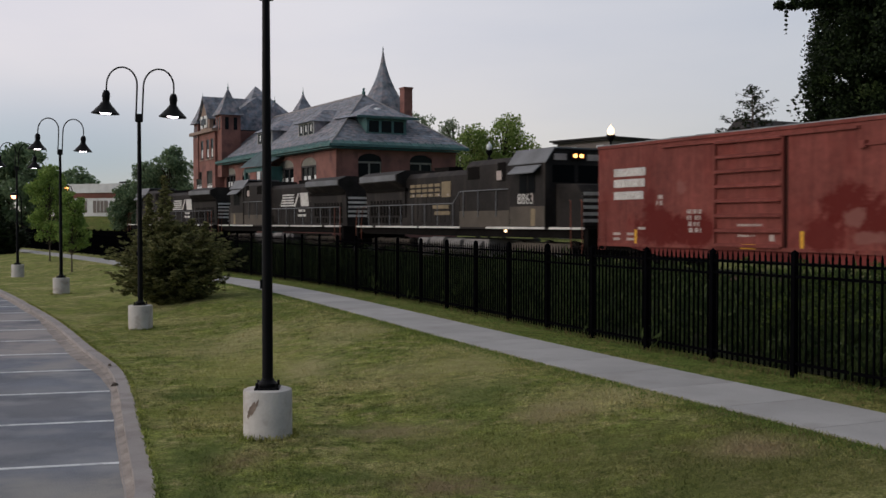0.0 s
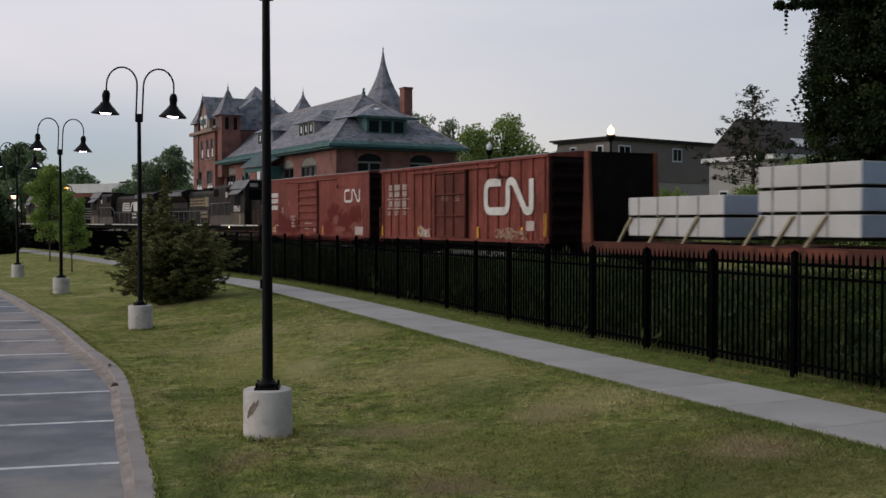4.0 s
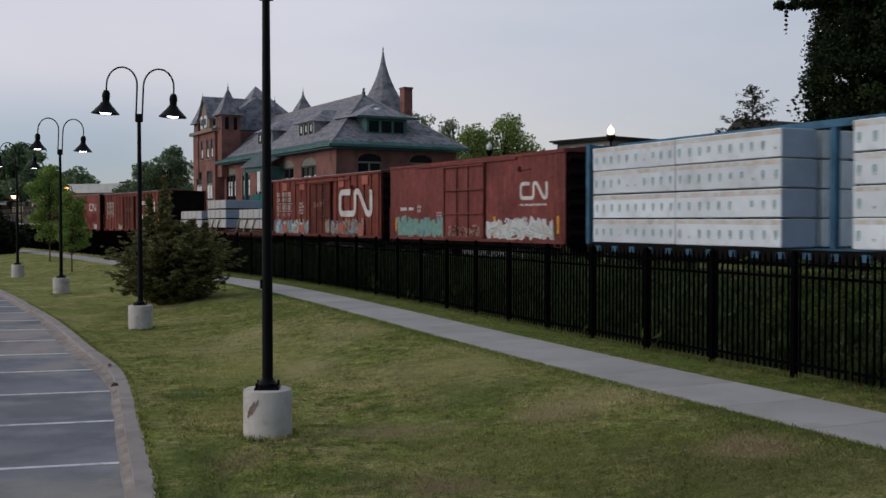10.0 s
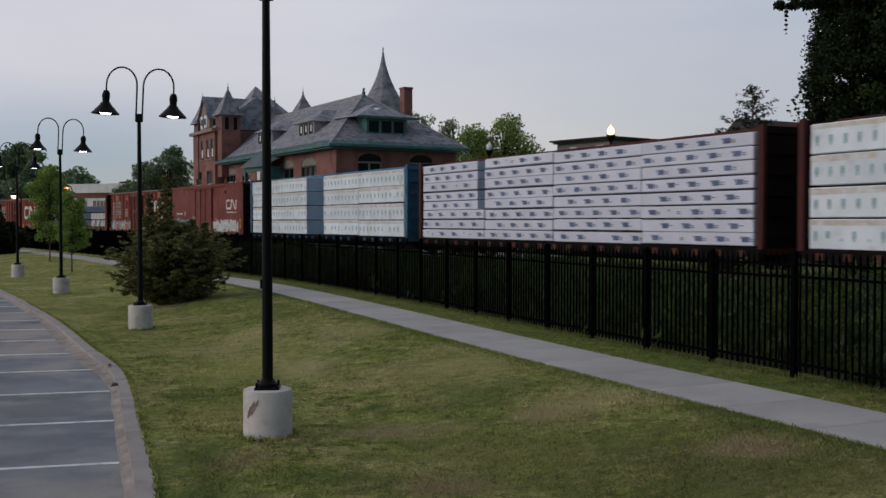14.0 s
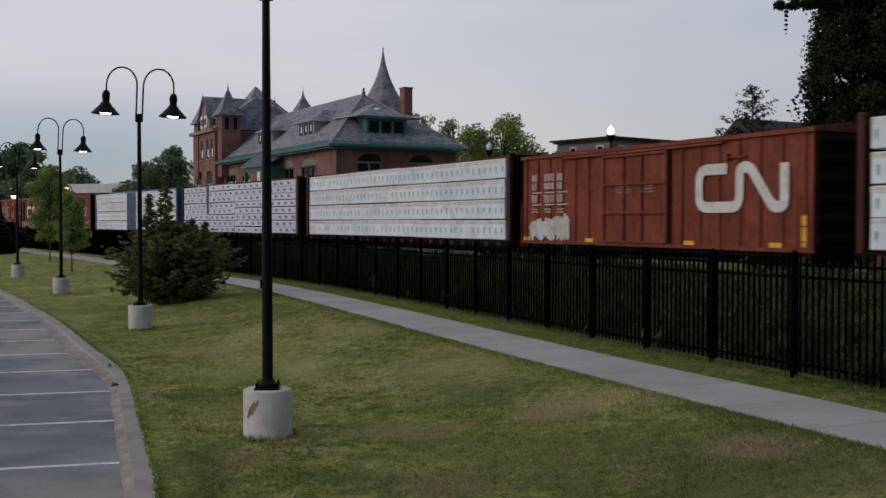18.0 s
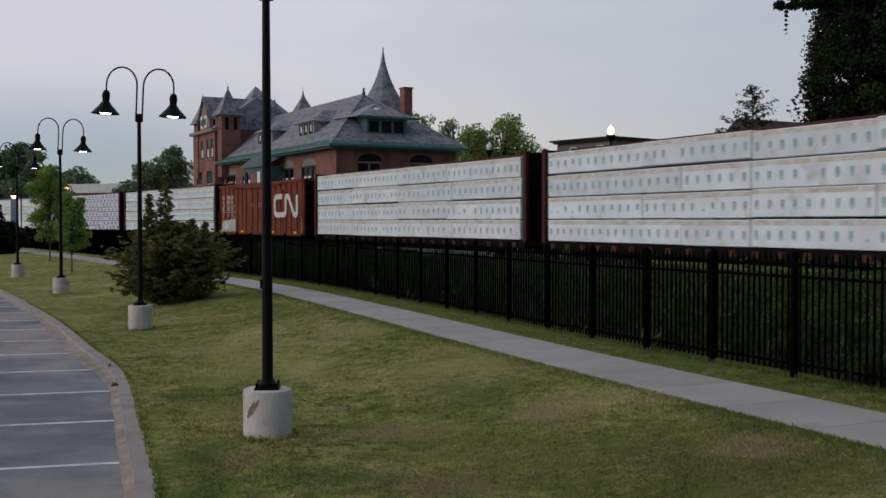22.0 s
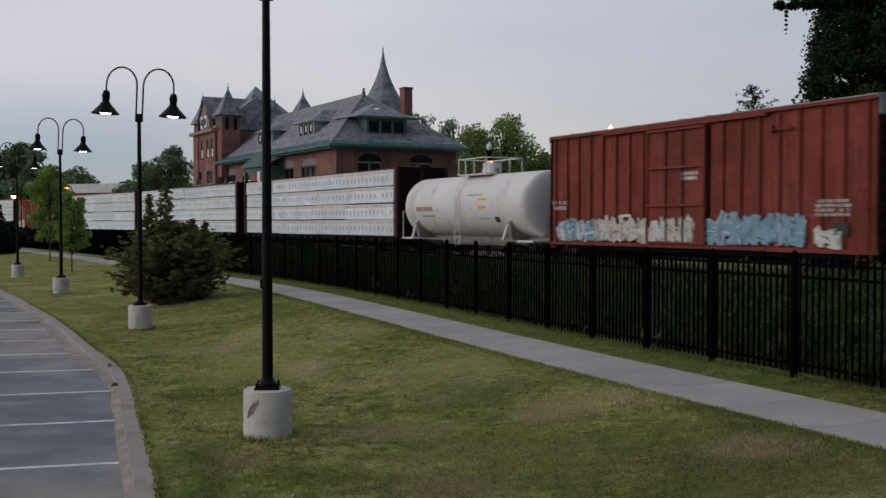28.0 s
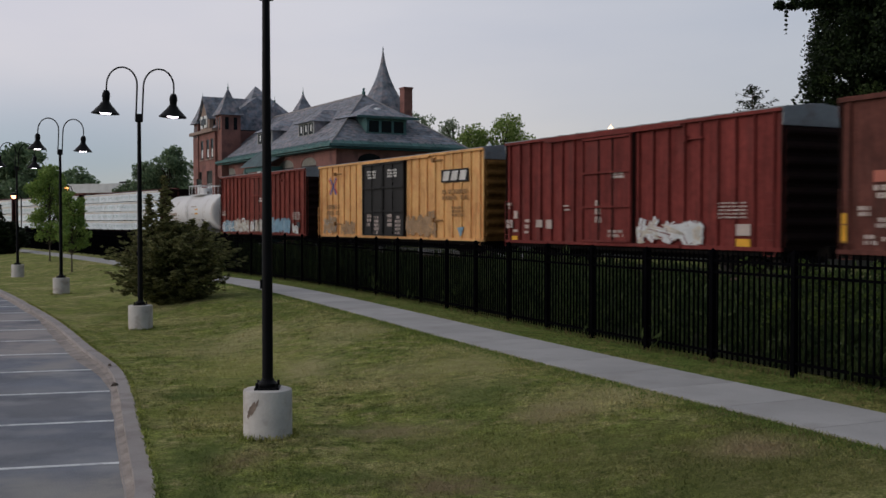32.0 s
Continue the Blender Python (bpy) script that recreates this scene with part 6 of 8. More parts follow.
def boxcar(label, s_front, L, eave, paint, door, style, posts=(), door_paint=None, tall=False, roof="galv", sill=0.92):
    """A covered wagon: sheeted sides with or without outside posts, doors, ribbed ends, roof, running gear."""
    c = Car("boxcar", label, "boxcar", s_front, L, "wagons of the freight train")
    p, h = M[paint], L / 2
    skin = (0.095 if tall and paint != "car_y" else 0.065) if posts else 0.0
    for y in (1, -1):
        c.part("side", Shape().box(-h, y * (Y0 - skin) - (0.06 if y > 0 else 0), sill + 0.1, h, y * (Y0 - skin) + (0.06 if y < 0 else 0), eave), p)
        c.part("side_sill", Shape().box(-h, y * (Y0 - 0.02) - 0.05, sill - 0.02, h, y * (Y0 - 0.02) + 0.05, sill + 0.1).box(-h, y * (Y0 + 0.005) - 0.04, eave - 0.02, h, y * (Y0 + 0.005) + 0.04, eave + 0.08), p)
    for dx in posts:
        if not door[0] - 0.1 < dx < door[1] + 0.1:
            c.part("side_post", Shape().box(c.x(dx) - 0.035, Y0 - skin, sill + 0.1, c.x(dx) + 0.035, Y0, eave - 0.02), p)
            c.part("side_post", Shape().box(c.x(dx) - 0.05, -Y0 - 0.03, sill + 0.1, c.x(dx) + 0.05, -Y0 + skin, eave - 0.02), p)
    # ends with pressed ribs; their shade is put into a dark colour
    ep = M["end_shade_y" if paint == "car_y" else "end_shade"]
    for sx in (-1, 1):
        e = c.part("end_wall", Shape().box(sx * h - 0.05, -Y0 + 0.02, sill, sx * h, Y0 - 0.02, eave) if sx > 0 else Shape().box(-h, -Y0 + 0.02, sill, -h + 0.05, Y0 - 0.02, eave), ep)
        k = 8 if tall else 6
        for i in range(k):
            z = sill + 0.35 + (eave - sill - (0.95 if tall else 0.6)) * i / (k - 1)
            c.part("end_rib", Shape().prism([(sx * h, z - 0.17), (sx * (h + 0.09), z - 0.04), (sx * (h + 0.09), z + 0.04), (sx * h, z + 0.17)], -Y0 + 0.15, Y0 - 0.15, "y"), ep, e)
        top = Shape().prism([(-Y0, eave - 0.0), (Y0, eave - 0.0), (Y0, eave + 0.1), (0, eave + 0.26), (-Y0, eave + 0.1)], sx * h - 0.03, sx * h + 0.02, "x")
        if tall:
            top.box(sx * (h + 0.01) - 0.02, -Y0 + 0.02, eave - 0.42, sx * (h + 0.01) + 0.02, Y0 - 0.02, eave)
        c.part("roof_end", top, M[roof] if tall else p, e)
    r = c.part("roof", Shape().prism([(-Y0 - 0.04, eave + 0.06), (Y0 + 0.04, eave + 0.06), (Y0 + 0.04, eave + 0.11), (0, eave + 0.27), (-Y0 - 0.04, eave + 0.11)], -h, h, "x"), M[roof], label="ribbed sheet roof")
    for i in range(13):
        x = -h + 0.3 + (L - 0.6) * i / 12
        c.part("roof_rib", Shape().prism([(-Y0 - 0.05, eave + 0.08), (Y0 + 0.05, eave + 0.08), (Y0 + 0.05, eave + 0.125), (0, eave + 0.30), (-Y0 - 0.05, eave + 0.125)], x - 0.04, x + 0.04, "x"), M[roof], r)
    # doors
    dp = M[door_paint or paint]
    d0, d1, dz0, dz1 = door[0], door[1], sill + 0.12, door[2]
    leaves = [(d0, (d0 + d1) / 2), ((d0 + d1) / 2, d1)] if style == "double" else [(d0, d1)]
    for a, b in leaves:
        dr = c.part("door", Shape().box(c.x(b - 0.02), Y0 - 0.02, dz0, c.x(a + 0.02), Y0 + 0.05, dz1), dp, label="sliding wagon door")
        c.part("door_gap", Shape().box(c.x(b + 0.05), Y0 - 0.02, dz0 - 0.04, c.x(b - 0.02), Y0 + 0.012, dz1 + 0.06).box(c.x(a + 0.02), Y0 - 0.02, dz0 - 0.04, c.x(a - 0.05), Y0 + 0.012, dz1 + 0.06).box(c.x(b), Y0 - 0.02, dz1, c.x(a), Y0 + 0.012, dz1 + 0.06), M["underframe"], dr)
        for e0, e1 in ((b - 0.02, b - 0.10), (a + 0.10, a + 0.02)):
            c.part("door_edge", Shape().box(c.x(e0), Y0 + 0.05, dz0, c.x(e1), Y0 + 0.12, dz1), dp, dr)
        if style == "slats":
            for i in range(8):
                z = dz0 + (dz1 - dz0) * i / 7
                c.part("door_rib", Shape().prism([(Y0 + 0.05, z - 0.05), (Y0 + 0.17, z - 0.04), (Y0 + 0.17, z + 0.01), (Y0 + 0.05, z + 0.08)], c.x(b - 0.1), c.x(a + 0.1), "x"), dp, dr)
        else:
            for i in (0, 1, 2, 3):
                z = dz0 + (dz1 - dz0 - 0.1) * i / 3
                c.part("door_rib", Shape().box(c.x(b - 0.1), Y0 + 0.05, z, c.x(a + 0.1), Y0 + 0.15, z + 0.07), dp, dr)
            for q in ((0.5,) if style == "double" else (0.36, 0.64)):
                xq = c.x(a + (b - a) * q)
                c.part("lock_bar", Shape().cyl((xq, Y0 + 0.11, dz0), (xq, Y0 + 0.11, dz1), 0.025, seg=6), M["underframe"], dr)
    ext = d0 - 2.6 if style != "double" else d0 - 0.4
    c.part("door_track", Shape().box(c.x(d1 + 2.6), Y0, door[2] + 0.02, c.x(max(0.2, ext)), Y0 + 0.09, door[2] + 0.1), p)
    c.part("door_sill", Shape().box(c.x(d1 + 2.6), Y0, sill + 0.0, c.x(max(0.2, ext)), Y0 + 0.08, sill + 0.1), p)
    c.part("underframe", Shape().box(-h + 0.1, -0.35, 0.55, h - 0.1, 0.35, sill).box(-h + 0.1, -Y0 + 0.1, 0.75, h - 0.1, Y0 - 0.1, sill), M["underframe"])
    for dx in ((d1 + 2.75, 3.1, dz1 - 0.5),) if not tall or style != "double" else ((d0 - 3.9, 0, dz1 - 0.45), (d1 + 3.0, 0, dz1 - 0.25), (d1 + 3.0, 0, 1.75), (d0 - 3.9, 0, 1.55)):
        st = c.part("door_stop", Shape().box(c.x(dx[0] + 0.13), Y0 - 0.02, dx[2], c.x(dx[0] - 0.05), Y0 + 0.13, dx[2] + 0.2), dp if style != "double" else M["mark_dark"])
        c.part("stop_arm", Shape().box(c.x(dx[0] + 0.85), Y0 - 0.01, dx[2] + 0.06, c.x(dx[0] + 0.13), Y0 + 0.05, dx[2] + 0.12), dp if style != "double" else M["mark_dark"], st)
    for dx in (0.35, L - 0.35):
        ladder(c, dx, sill - 0.15, sill + (1.6 if not tall else 1.7), p)
    running_gear(c, 2.1)
    return c


def even(L, k, a=0.35):
    return [a + (L - 2 * a) * i / (k - 1) for i in range(k)]


# 1: smooth-sided boxcar with a slatted door
c = boxcar("faded oxide-red boxcar with smooth sides and a slatted door", 8.45, 16.2, 4.42, "car_a", (6.35, 9.35, 4.2), "slats")
for z_, e_ in ((3.36, 2.85), (2.98, 2.75), (2.55, 2.68)):
    c.bars(0.98, e_, z_, z_ + 0.28, 1, M["mark"], int(z_ * 100), fill=1.0, gaps=0.05)
for dx, z_ in ((0.95, 1.3), (0.95, 1.12), (1.75, 1.3), (1.75, 1.12), (2.4, 1.5)):
    c.plate("stencil_patch", dx, dx + 0.4, z_, z_ + 0.09, M["mark_dim"], 0.006)
c.bars(3.4, 3.75, 2.3, 2.7, 2, M["mark_dim"], 2)
c.bars(5.0, 5.7, 1.4, 2.2, 4, M["mark_dim"], 3)
c.emblem(13.0, 15.05, 2.85, 3.6, M["mark"], w=0.13)
c.part("fishbelly_sill", Shape().prism([(c.x(15.6), 0.92), (c.x(13.6), 0.62), (c.x(3.6), 0.62), (c.x(1.6), 0.92)], Y0 - 0.07, Y0 - 0.03, "y"), M["car_k"], label="deep red side sill")
for dx in (2.2, 9.9, 15.1):
    c.plate("reflector", dx, dx + 0.12, 1.0, 1.5, M["yellow"])
c.plate("placard", 12.9 + 1.5, 13.9 + 1.5, 1.05, 1.5, M["mark_dim"], 0.006)
c.plate("door_plate", 7.6, 8.2, 0.95, 1.1, M["yellow"], 0.1)
c.bars(7.4, 8.5, 1.62, 1.72, 1, M["mark_dim"], 4, off=0.054)
c.bars(7.4, 8.2, 1.3, 1.4, 1, M["mark_dim"], 6, off=0.054)
c.plate("placard", 8.75, 8.95, 1.2, 1.4, M["mark_dim"], 0.056)

# 2: outside-post boxcar with a large emblem
c = boxcar("brown-red outside-post boxcar with a large white emblem", -9.13, 15.85, 4.36, "car_b", (6.3, 9.3, 4.1), "plug", even(15.85, 18), "door_brown")
c.emblem(10.8, 14.75, 2.05, 3.62, M["mark"], off=0.006, w=0.34)
road_number(c, 0.85, 500)
for dx in (0.2, 4.4, 10.2, 13.8):
    c.plate("reflector", dx, dx + 0.14, 1.05, 1.55, M["yellow"], 0.006)
c.plate("reflector", 15.5, 15.66, 1.15, 2.1, M["yellow"], 0.006)
c.plate("placard", 14.2, 14.8, 1.4, 1.8, M["mark_dim"], 0.006)
c.bars(7.0, 7.6, 2.7, 3.0, 3, M["mark_faint"], 6, off=0.06, fill=0.5)
c.bars(8.1, 8.7, 2.7, 3.0, 3, M["mark_faint"], 16, off=0.06, fill=0.5)
c.graffiti(7.2, 8.6, 1.15, 2.0, ["mark_faint"], ["mark_faint", "car_b"], 93, size=0.5)
c.graffiti(4.5, 5.7, 0.98, 1.6, ["g_cream", "car_b"], ["mark_dim", "car_b"], 90, size=0.6)
c.graffiti(11.8, 14.2, 0.98, 1.5, ["g_grey", "car_b"], ["g_grey", "car_b"], 91)

# 3: bulkhead flat wagon with wrapped panels
fl = Car("flat_wagon", "rust-orange bulkhead flat wagon loaded with stacks of white panels", "flat wagon", -27.19, 21.15, "wagons of the freight train")
h = fl.L / 2
fl.part("deck", Shape().box(-h, -Y0 + 0.1, 0.85, h, Y0 - 0.1, 1.02), M["rust_dark"])
fl.part("side_sill", Shape().box(-h, Y0 - 0.12, 0.62, h, Y0 - 0.02, 1.05).box(-h, -Y0 + 0.02, 0.62, h, -Y0 + 0.12, 1.05), M["rust_dark"], label="rusty side sill")
for sx in (-1, 1):
    # bulkhead and ribs are black: the shade on them is in the colour
    bk = fl.part("bulkhead", Shape().box(sx * (h - 0.3) - 0.06, -Y0 + 0.1, 1.0, sx * (h - 0.3) + 0.06, Y0 - 0.1, 4.4), M["underframe"], label="steel bulkhead with its shade painted black")
    for y in (-1, 1):
        pr = [(sx * (h - 0.05), 1.0), (sx * (h - 0.65), 1.0), (sx * (h - 0.42), 4.42), (sx * (h - 0.2), 4.42)]
        fl.part("bulkhead_post", Shape().prism(pr, y * (Y0 - 0.02) - 0.06, y * (Y0 - 0.02) + 0.06, "y"), M["flat_rust"], bk, "rusty orange bulkhead post")
    for i in range(5):
        fl.part("bulkhead_rib", Shape().box(sx * (h - 0.24) - 0.1, -Y0 + 0.12, 1.4 + 0.65 * i, sx * (h - 0.24) + 0.1, Y0 - 0.12, 1.5 + 0.65 * i), M["underframe"], bk)
    fl.part("end_plate", Shape().box(sx * (h - 0.05) - 0.05, -1.3, 0.95, sx * (h - 0.05) + 0.05, 1.3, 1.2), M["yellow"], bk)
for dx0, dx1, z0, tiers, y1 in ((2.6, 7.55, 1.28, 2, 1.32), (9.1, 12.95, 1.34, 3, 1.36), (15.6, 19.85, 1.30, 2, 1.32)):
    for i in range(tiers):
        z = z0 + 0.715 * i
        st = fl.part("white_panel", Shape().box(fl.x(dx1), -y1, z, fl.x(dx0), y1, z + 0.62), M["board"], label="wrapped stack of white panels", bevel=0.02)
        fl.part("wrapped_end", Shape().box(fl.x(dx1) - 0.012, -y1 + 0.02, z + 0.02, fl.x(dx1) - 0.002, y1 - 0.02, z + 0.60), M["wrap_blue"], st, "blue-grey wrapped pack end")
        # added black block that stands in for the shade between tiers
        fl.part("spacer", Shape().box(fl.x(dx1) + 0.05, -y1 + 0.1, z - 0.095, fl.x(dx0) - 0.05, y1 - 0.1, z), M["underframe"], st)
    zt = z0 + 0.715 * tiers
    for k in range(int((dx1 - dx0) / 1.0)):
        xx = fl.x(dx0 + 0.6 + k * 1.05)
        fl.part("strap_band", Shape().box(xx - 0.035, y1, z0, xx + 0.035, y1 + 0.008, zt - 0.1), M["arch_board"])
    for k in range(3):
        d = dx0 + 0.25 + (dx1 - dx0 - 1.4) * k / 2
        fl.part("timber_brace", Shape().hexa([(fl.x(d) + a + b * 0.75, y1 + 0.02 + cc, 1.04 + (1 - b) * 0.9) for b in (1, 0) for cc in (0, 0.08) for a in (-0.05, 0.05)]), M["strap"])
for q in (9.3, 10.2, 11.2, 12.0):
    fl.part("rust_plate", Shape().box(fl.x(q + 0.7), Y0 - 0.02, 0.74, fl.x(q), Y0 - 0.005, 1.0), M["flat_rust"], label="orange rusted sill plate")
fl.part("underframe", Shape().box(-h + 0.2, -0.4, 0.45, h - 0.2, 0.4, 0.85), M["underframe"])
running_gear(fl, 2.4)

# 4: outside-post boxcar with graffiti and primer patches
c = boxcar("brown-red outside-post boxcar with graffiti and primer patches", -49.5, 16.05, 4.38, "car_b", (6.5, 9.65, 4.1), "plug", even(16.05, 18), "door_brown")
c.emblem(10.65, 15.0, 2.05, 3.6, M["mark"], off=0.006, w=0.34)
road_number(c, 0.95, 520)
for dx, z in ((1.9, 3.75), (4.8, 3.75), (10.6, 3.75), (13.7, 3.8), (1.9, 1.1), (4.7, 1.1), (10.7, 1.15), (13.3, 1.1)):
    c.plate("primer_patch", dx, dx + 0.75, z, z + 0.5, M["patch"], (0.01 if z > 2 else 0.034 if dx < 6 else 0.086))
c.bars(7.1, 7.75, 2.62, 2.95, 4, M["mark_faint"], 81, off=0.056)
c.bars(8.0, 8.65, 2.66, 2.98, 4, M["mark_faint"], 82, off=0.056)
c.bars(4.7, 5.4, 2.2, 3.0, 4, M["mark_dim"], 8, off=0.006)
c.graffiti(0.4, 6.2, 0.98, 2.0, ["g_blue", "g_white", "g_grey"], ["g_white", "g_teal", "g_black"], 9)
c.graffiti(8.9, 14.0, 0.98, 2.0, ["g_blue", "g_grey", "car_b"], ["g_grey", "g_black"], 10, off=0.058)

# 5: smooth boxcar with two pale graffiti pieces
c = boxcar("maroon smooth-sided boxcar with pale green and white graffiti", -66.69, 15.75, 4.47, "car_d", (5.95, 9.7, 4.34), "plug", roof="car_d")
c.emblem(12.5, 14.55, 2.66, 3.4, M["mark"], w=0.15)
c.bars(12.5, 14.5, 2.4, 2.52, 1, M["mark"], 11)
c.bars(1.2, 2.7, 2.3, 2.52, 1, M["mark"], 12)
c.bars(3.1, 3.5, 2.2, 2.6, 2, M["mark_dim"], 13)
c.bars(5.1, 5.7, 2.0, 2.25, 2, M["mark_dim"], 14)
c.graffiti(6.4, 9.2, 1.05, 1.6, ["mark_faint", "door_brown"], ["mark_faint", "door_brown"], 94, off=0.054, size=0.6)
c.graffiti(0.95, 5.75, 0.98, 2.1, ["g_teal", "g_teal"], ["g_teal", "g_blue"], 15, off=0.005)
c.graffiti(9.85, 14.9, 0.98, 2.0, ["g_white", "g_cream", "g_white"], ["g_teal", "g_white"], 16, off=0.005, size=1.1)
for dx in (0.6, 10.4, 15.2):
    c.plate("reflector", dx, dx + 0.12, 1.3, 2.0, M["yellow"])


# 6..11: centre-beam lumber wagons
def centerbeam(label, s_load, frame_mat, layout, tiers, wrap, pr, step, seed, end_bundle=None, load=22.35, first_tier=0):
    """A centre-beam wagon: bulkheads, deck, spine with posts, and wrapped lumber packs on both sides."""
    cap = 0.35
    c = Car("lumber_wagon", label, "lumber wagon", s_load + cap, load + 2 * cap, "wagons of the freight train")
    h, m = c.L / 2, M[frame_mat]
    rng = random.Random(seed)
    # on oxide-red wagons the bulkheads take the painted-shade colour of the ends
    end_mat = M["end_shade"] if frame_mat == "cb_red" else m
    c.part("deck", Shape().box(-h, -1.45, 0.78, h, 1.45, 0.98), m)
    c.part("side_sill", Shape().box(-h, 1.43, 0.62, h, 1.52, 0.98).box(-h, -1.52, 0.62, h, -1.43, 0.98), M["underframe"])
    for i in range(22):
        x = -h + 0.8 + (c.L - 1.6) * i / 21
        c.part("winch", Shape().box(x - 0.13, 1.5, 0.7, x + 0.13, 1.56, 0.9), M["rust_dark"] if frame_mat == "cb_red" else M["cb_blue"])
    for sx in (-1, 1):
        b = c.part("bulkhead", Shape().box(min(sx * h, sx * (h - 0.12)), -1.5, 0.95, max(sx * h, sx * (h - 0.12)), 1.5, 4.62), end_mat, label="steel end bulkhead")
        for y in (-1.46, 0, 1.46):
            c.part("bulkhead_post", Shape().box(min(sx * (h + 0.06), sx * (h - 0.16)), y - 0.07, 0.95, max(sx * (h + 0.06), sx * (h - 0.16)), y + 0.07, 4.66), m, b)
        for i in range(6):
            c.part("bulkhead_rib", Shape().box(min(sx * h, sx * (h + 0.07)), -1.4, 1.3 + 0.62 * i, max(sx * h, sx * (h + 0.07)), 1.4, 1.42 + 0.62 * i), end_mat, b)
    spine = c.part("center_beam", Shape().box(-h, -0.12, 4.5, h, 0.12, 4.72), m)
    for i in range(12):
        x = -h + 0.5 + (c.L - 1) * i / 11
        c.part("beam_post", Shape().box(x - 0.1, -0.1, 0.98, x + 0.1, 0.1, 4.5), m, spine)
    th = 3.5 / tiers
    proto = {}
    for side in (1, -1):
        for t in range(tiers):
            z = 1.0 + th * t
            for d0, d1 in layout(t):
                key = (round(d1 - d0, 2), side)
                if key not in proto:
                    w = (d1 - d0) / 2 - 0.016
                    yb, ya = (0.16, 1.5) if side > 0 else (-1.5, -0.16)
                    pack = Shape().box(-w, ya if side < 0 else yb, 0.0, w, yb if side < 0 else ya, th - 0.045)
                    proto[key] = pack.mesh("lumber_pack", M[wrap], bevel=0.025)
                off = rng.uniform(-0.02, 0.02)
                pk = part("lumber_pack", proto[key], None, c.ob, at=pose(c.x((d0 + d1) / 2 + cap), off, z + 0.022, rng.uniform(-0.9, 0.9), 0, rng.uniform(-0.15, 0.15)))
                if side < 0:
                    continue
                # stickers between the packs, a bare timber edge, and rows of printed marks
                sh, bare, w = Shape(), Shape(), (d1 - d0) / 2
                if tiers <= 4:
                    bare.add([(-w + 0.03, 1.504, th - 0.22), (w - 0.03, 1.504, th - 0.22 + rng.uniform(-0.03, 0.03)), (w - 0.03, 1.504, th - 0.07), (-w + 0.03, 1.504, th - 0.07)], [(0, 3, 2, 1)])
                    part("bare_edge", bare, M["lumber"], pk)
                k = max(1, int((d1 - d0) / step))
                for i in range(k):
                    q = -w + (d1 - d0) * (i + 0.5) / k + rng.uniform(-0.03, 0.03)
                    if tiers <= 4:
                        ms = [(q - 0.06, 0.30, q + 0.06, 0.5), (q - 0.035, 0.22, q + 0.035, 0.3)]
                    else:
                        q += step * (0.22 if t % 2 else -0.22) + 0.06 * t
                        if abs(q) > w - 0.3:
                            continue
                        ms = [(q - 0.15, 0.11, q + 0.18, 0.28), (q - 0.36, 0.13, q - 0.17, 0.16), (q - 0.36, 0.19, q - 0.17, 0.22), (q + 0.2, 0.22, q + 0.26, 0.29)]
                    for x0, z0, x1, z1 in ms:
                        if rng.random() < 0.93:
                            sh.add([(x0, 1.505, z0), (x1, 1.505, z0), (x1, 1.505, z1), (x0, 1.505, z1)], [(0, 3, 2, 1)])
                if sh.v:
                    tagged(part("print", sh, M[pr], pk, "printed marks on the wrap"), kind="stuff")
    if end_bundle:
        for t in range(first_tier, tiers):
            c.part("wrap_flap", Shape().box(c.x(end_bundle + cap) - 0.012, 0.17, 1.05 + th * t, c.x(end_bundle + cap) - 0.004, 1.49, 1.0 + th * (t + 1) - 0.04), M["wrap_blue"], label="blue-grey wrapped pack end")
    c.part("underframe", Shape().box(-h + 0.2, -0.4, 0.4, h - 0.2, 0.4, 0.78), M["underframe"])
    running_gear(c, 2.2)
    return c


def rows_of(*cuts, load=22.35):
    def layout(t):
        cs = [0.0, *cuts[t % len(cuts)], load]
        return [(a, b) for a, b in zip(cs, cs[1:])]
    return layout


def notch_layout(t):
    """Upper tiers leave a short gap behind the first stack."""
    return [(0.0, 5.45) if t > 2 else (0.0, 6.05), (6.1, 11.5), (11.5, 17.0), (17.0, 22.35)]


def gap_layout(t):
    return [(0.0, 4.8), (4.8, 9.6), (12.2, 17.0), (17.0, 22.35)]


centerbeam("blue centre-beam wagon with white-wrapped lumber packs and a gap between stacks", -84.1, "cb_blue", gap_layout, 4, "wrap", "print_teal", 0.44, 61, 9.6)
centerbeam("oxide-red centre-beam wagon with lilac-white wrapped lumber packs", -108.55, "cb_red", notch_layout, 8, "wrap_lilac", "print_blue", 1.03, 62, 5.45, first_tier=3)
centerbeam("oxide-red centre-beam wagon with white-wrapped lumber packs", -133.1, "cb_red", rows_of((8.5, 14.0), (6.1, 12.2), (10.8, 16.5), (6.1, 12.2)), 4, "wrap", "print_teal", 0.47, 63)
# 9: rust-red outside-post boxcar
c = boxcar("rust-red outside-post boxcar with a large white emblem", -156.95, 15.7, 4.3, "car_f", (5.8, 9.45, 4.15), "plug", even(15.7, 18), roof="car_f")
c.emblem(10.75, 14.75, 2.05, 3.57, M["mark"], off=0.006, w=0.34)
road_number(c, 0.83, 540)
c.graffiti(0.75, 3.5, 1.0, 2.1, ["g_white", "g_cream"], ["g_white"], 18, size=1.2)
for dx in (0.15, 4.6, 10.2, 14.0):
    c.plate("reflector", dx, dx + 0.5, 1.02, 1.16, M["yellow"], 0.006)
c.plate("reflector", 15.25, 15.42, 1.05, 1.95, M["yellow"], 0.006)
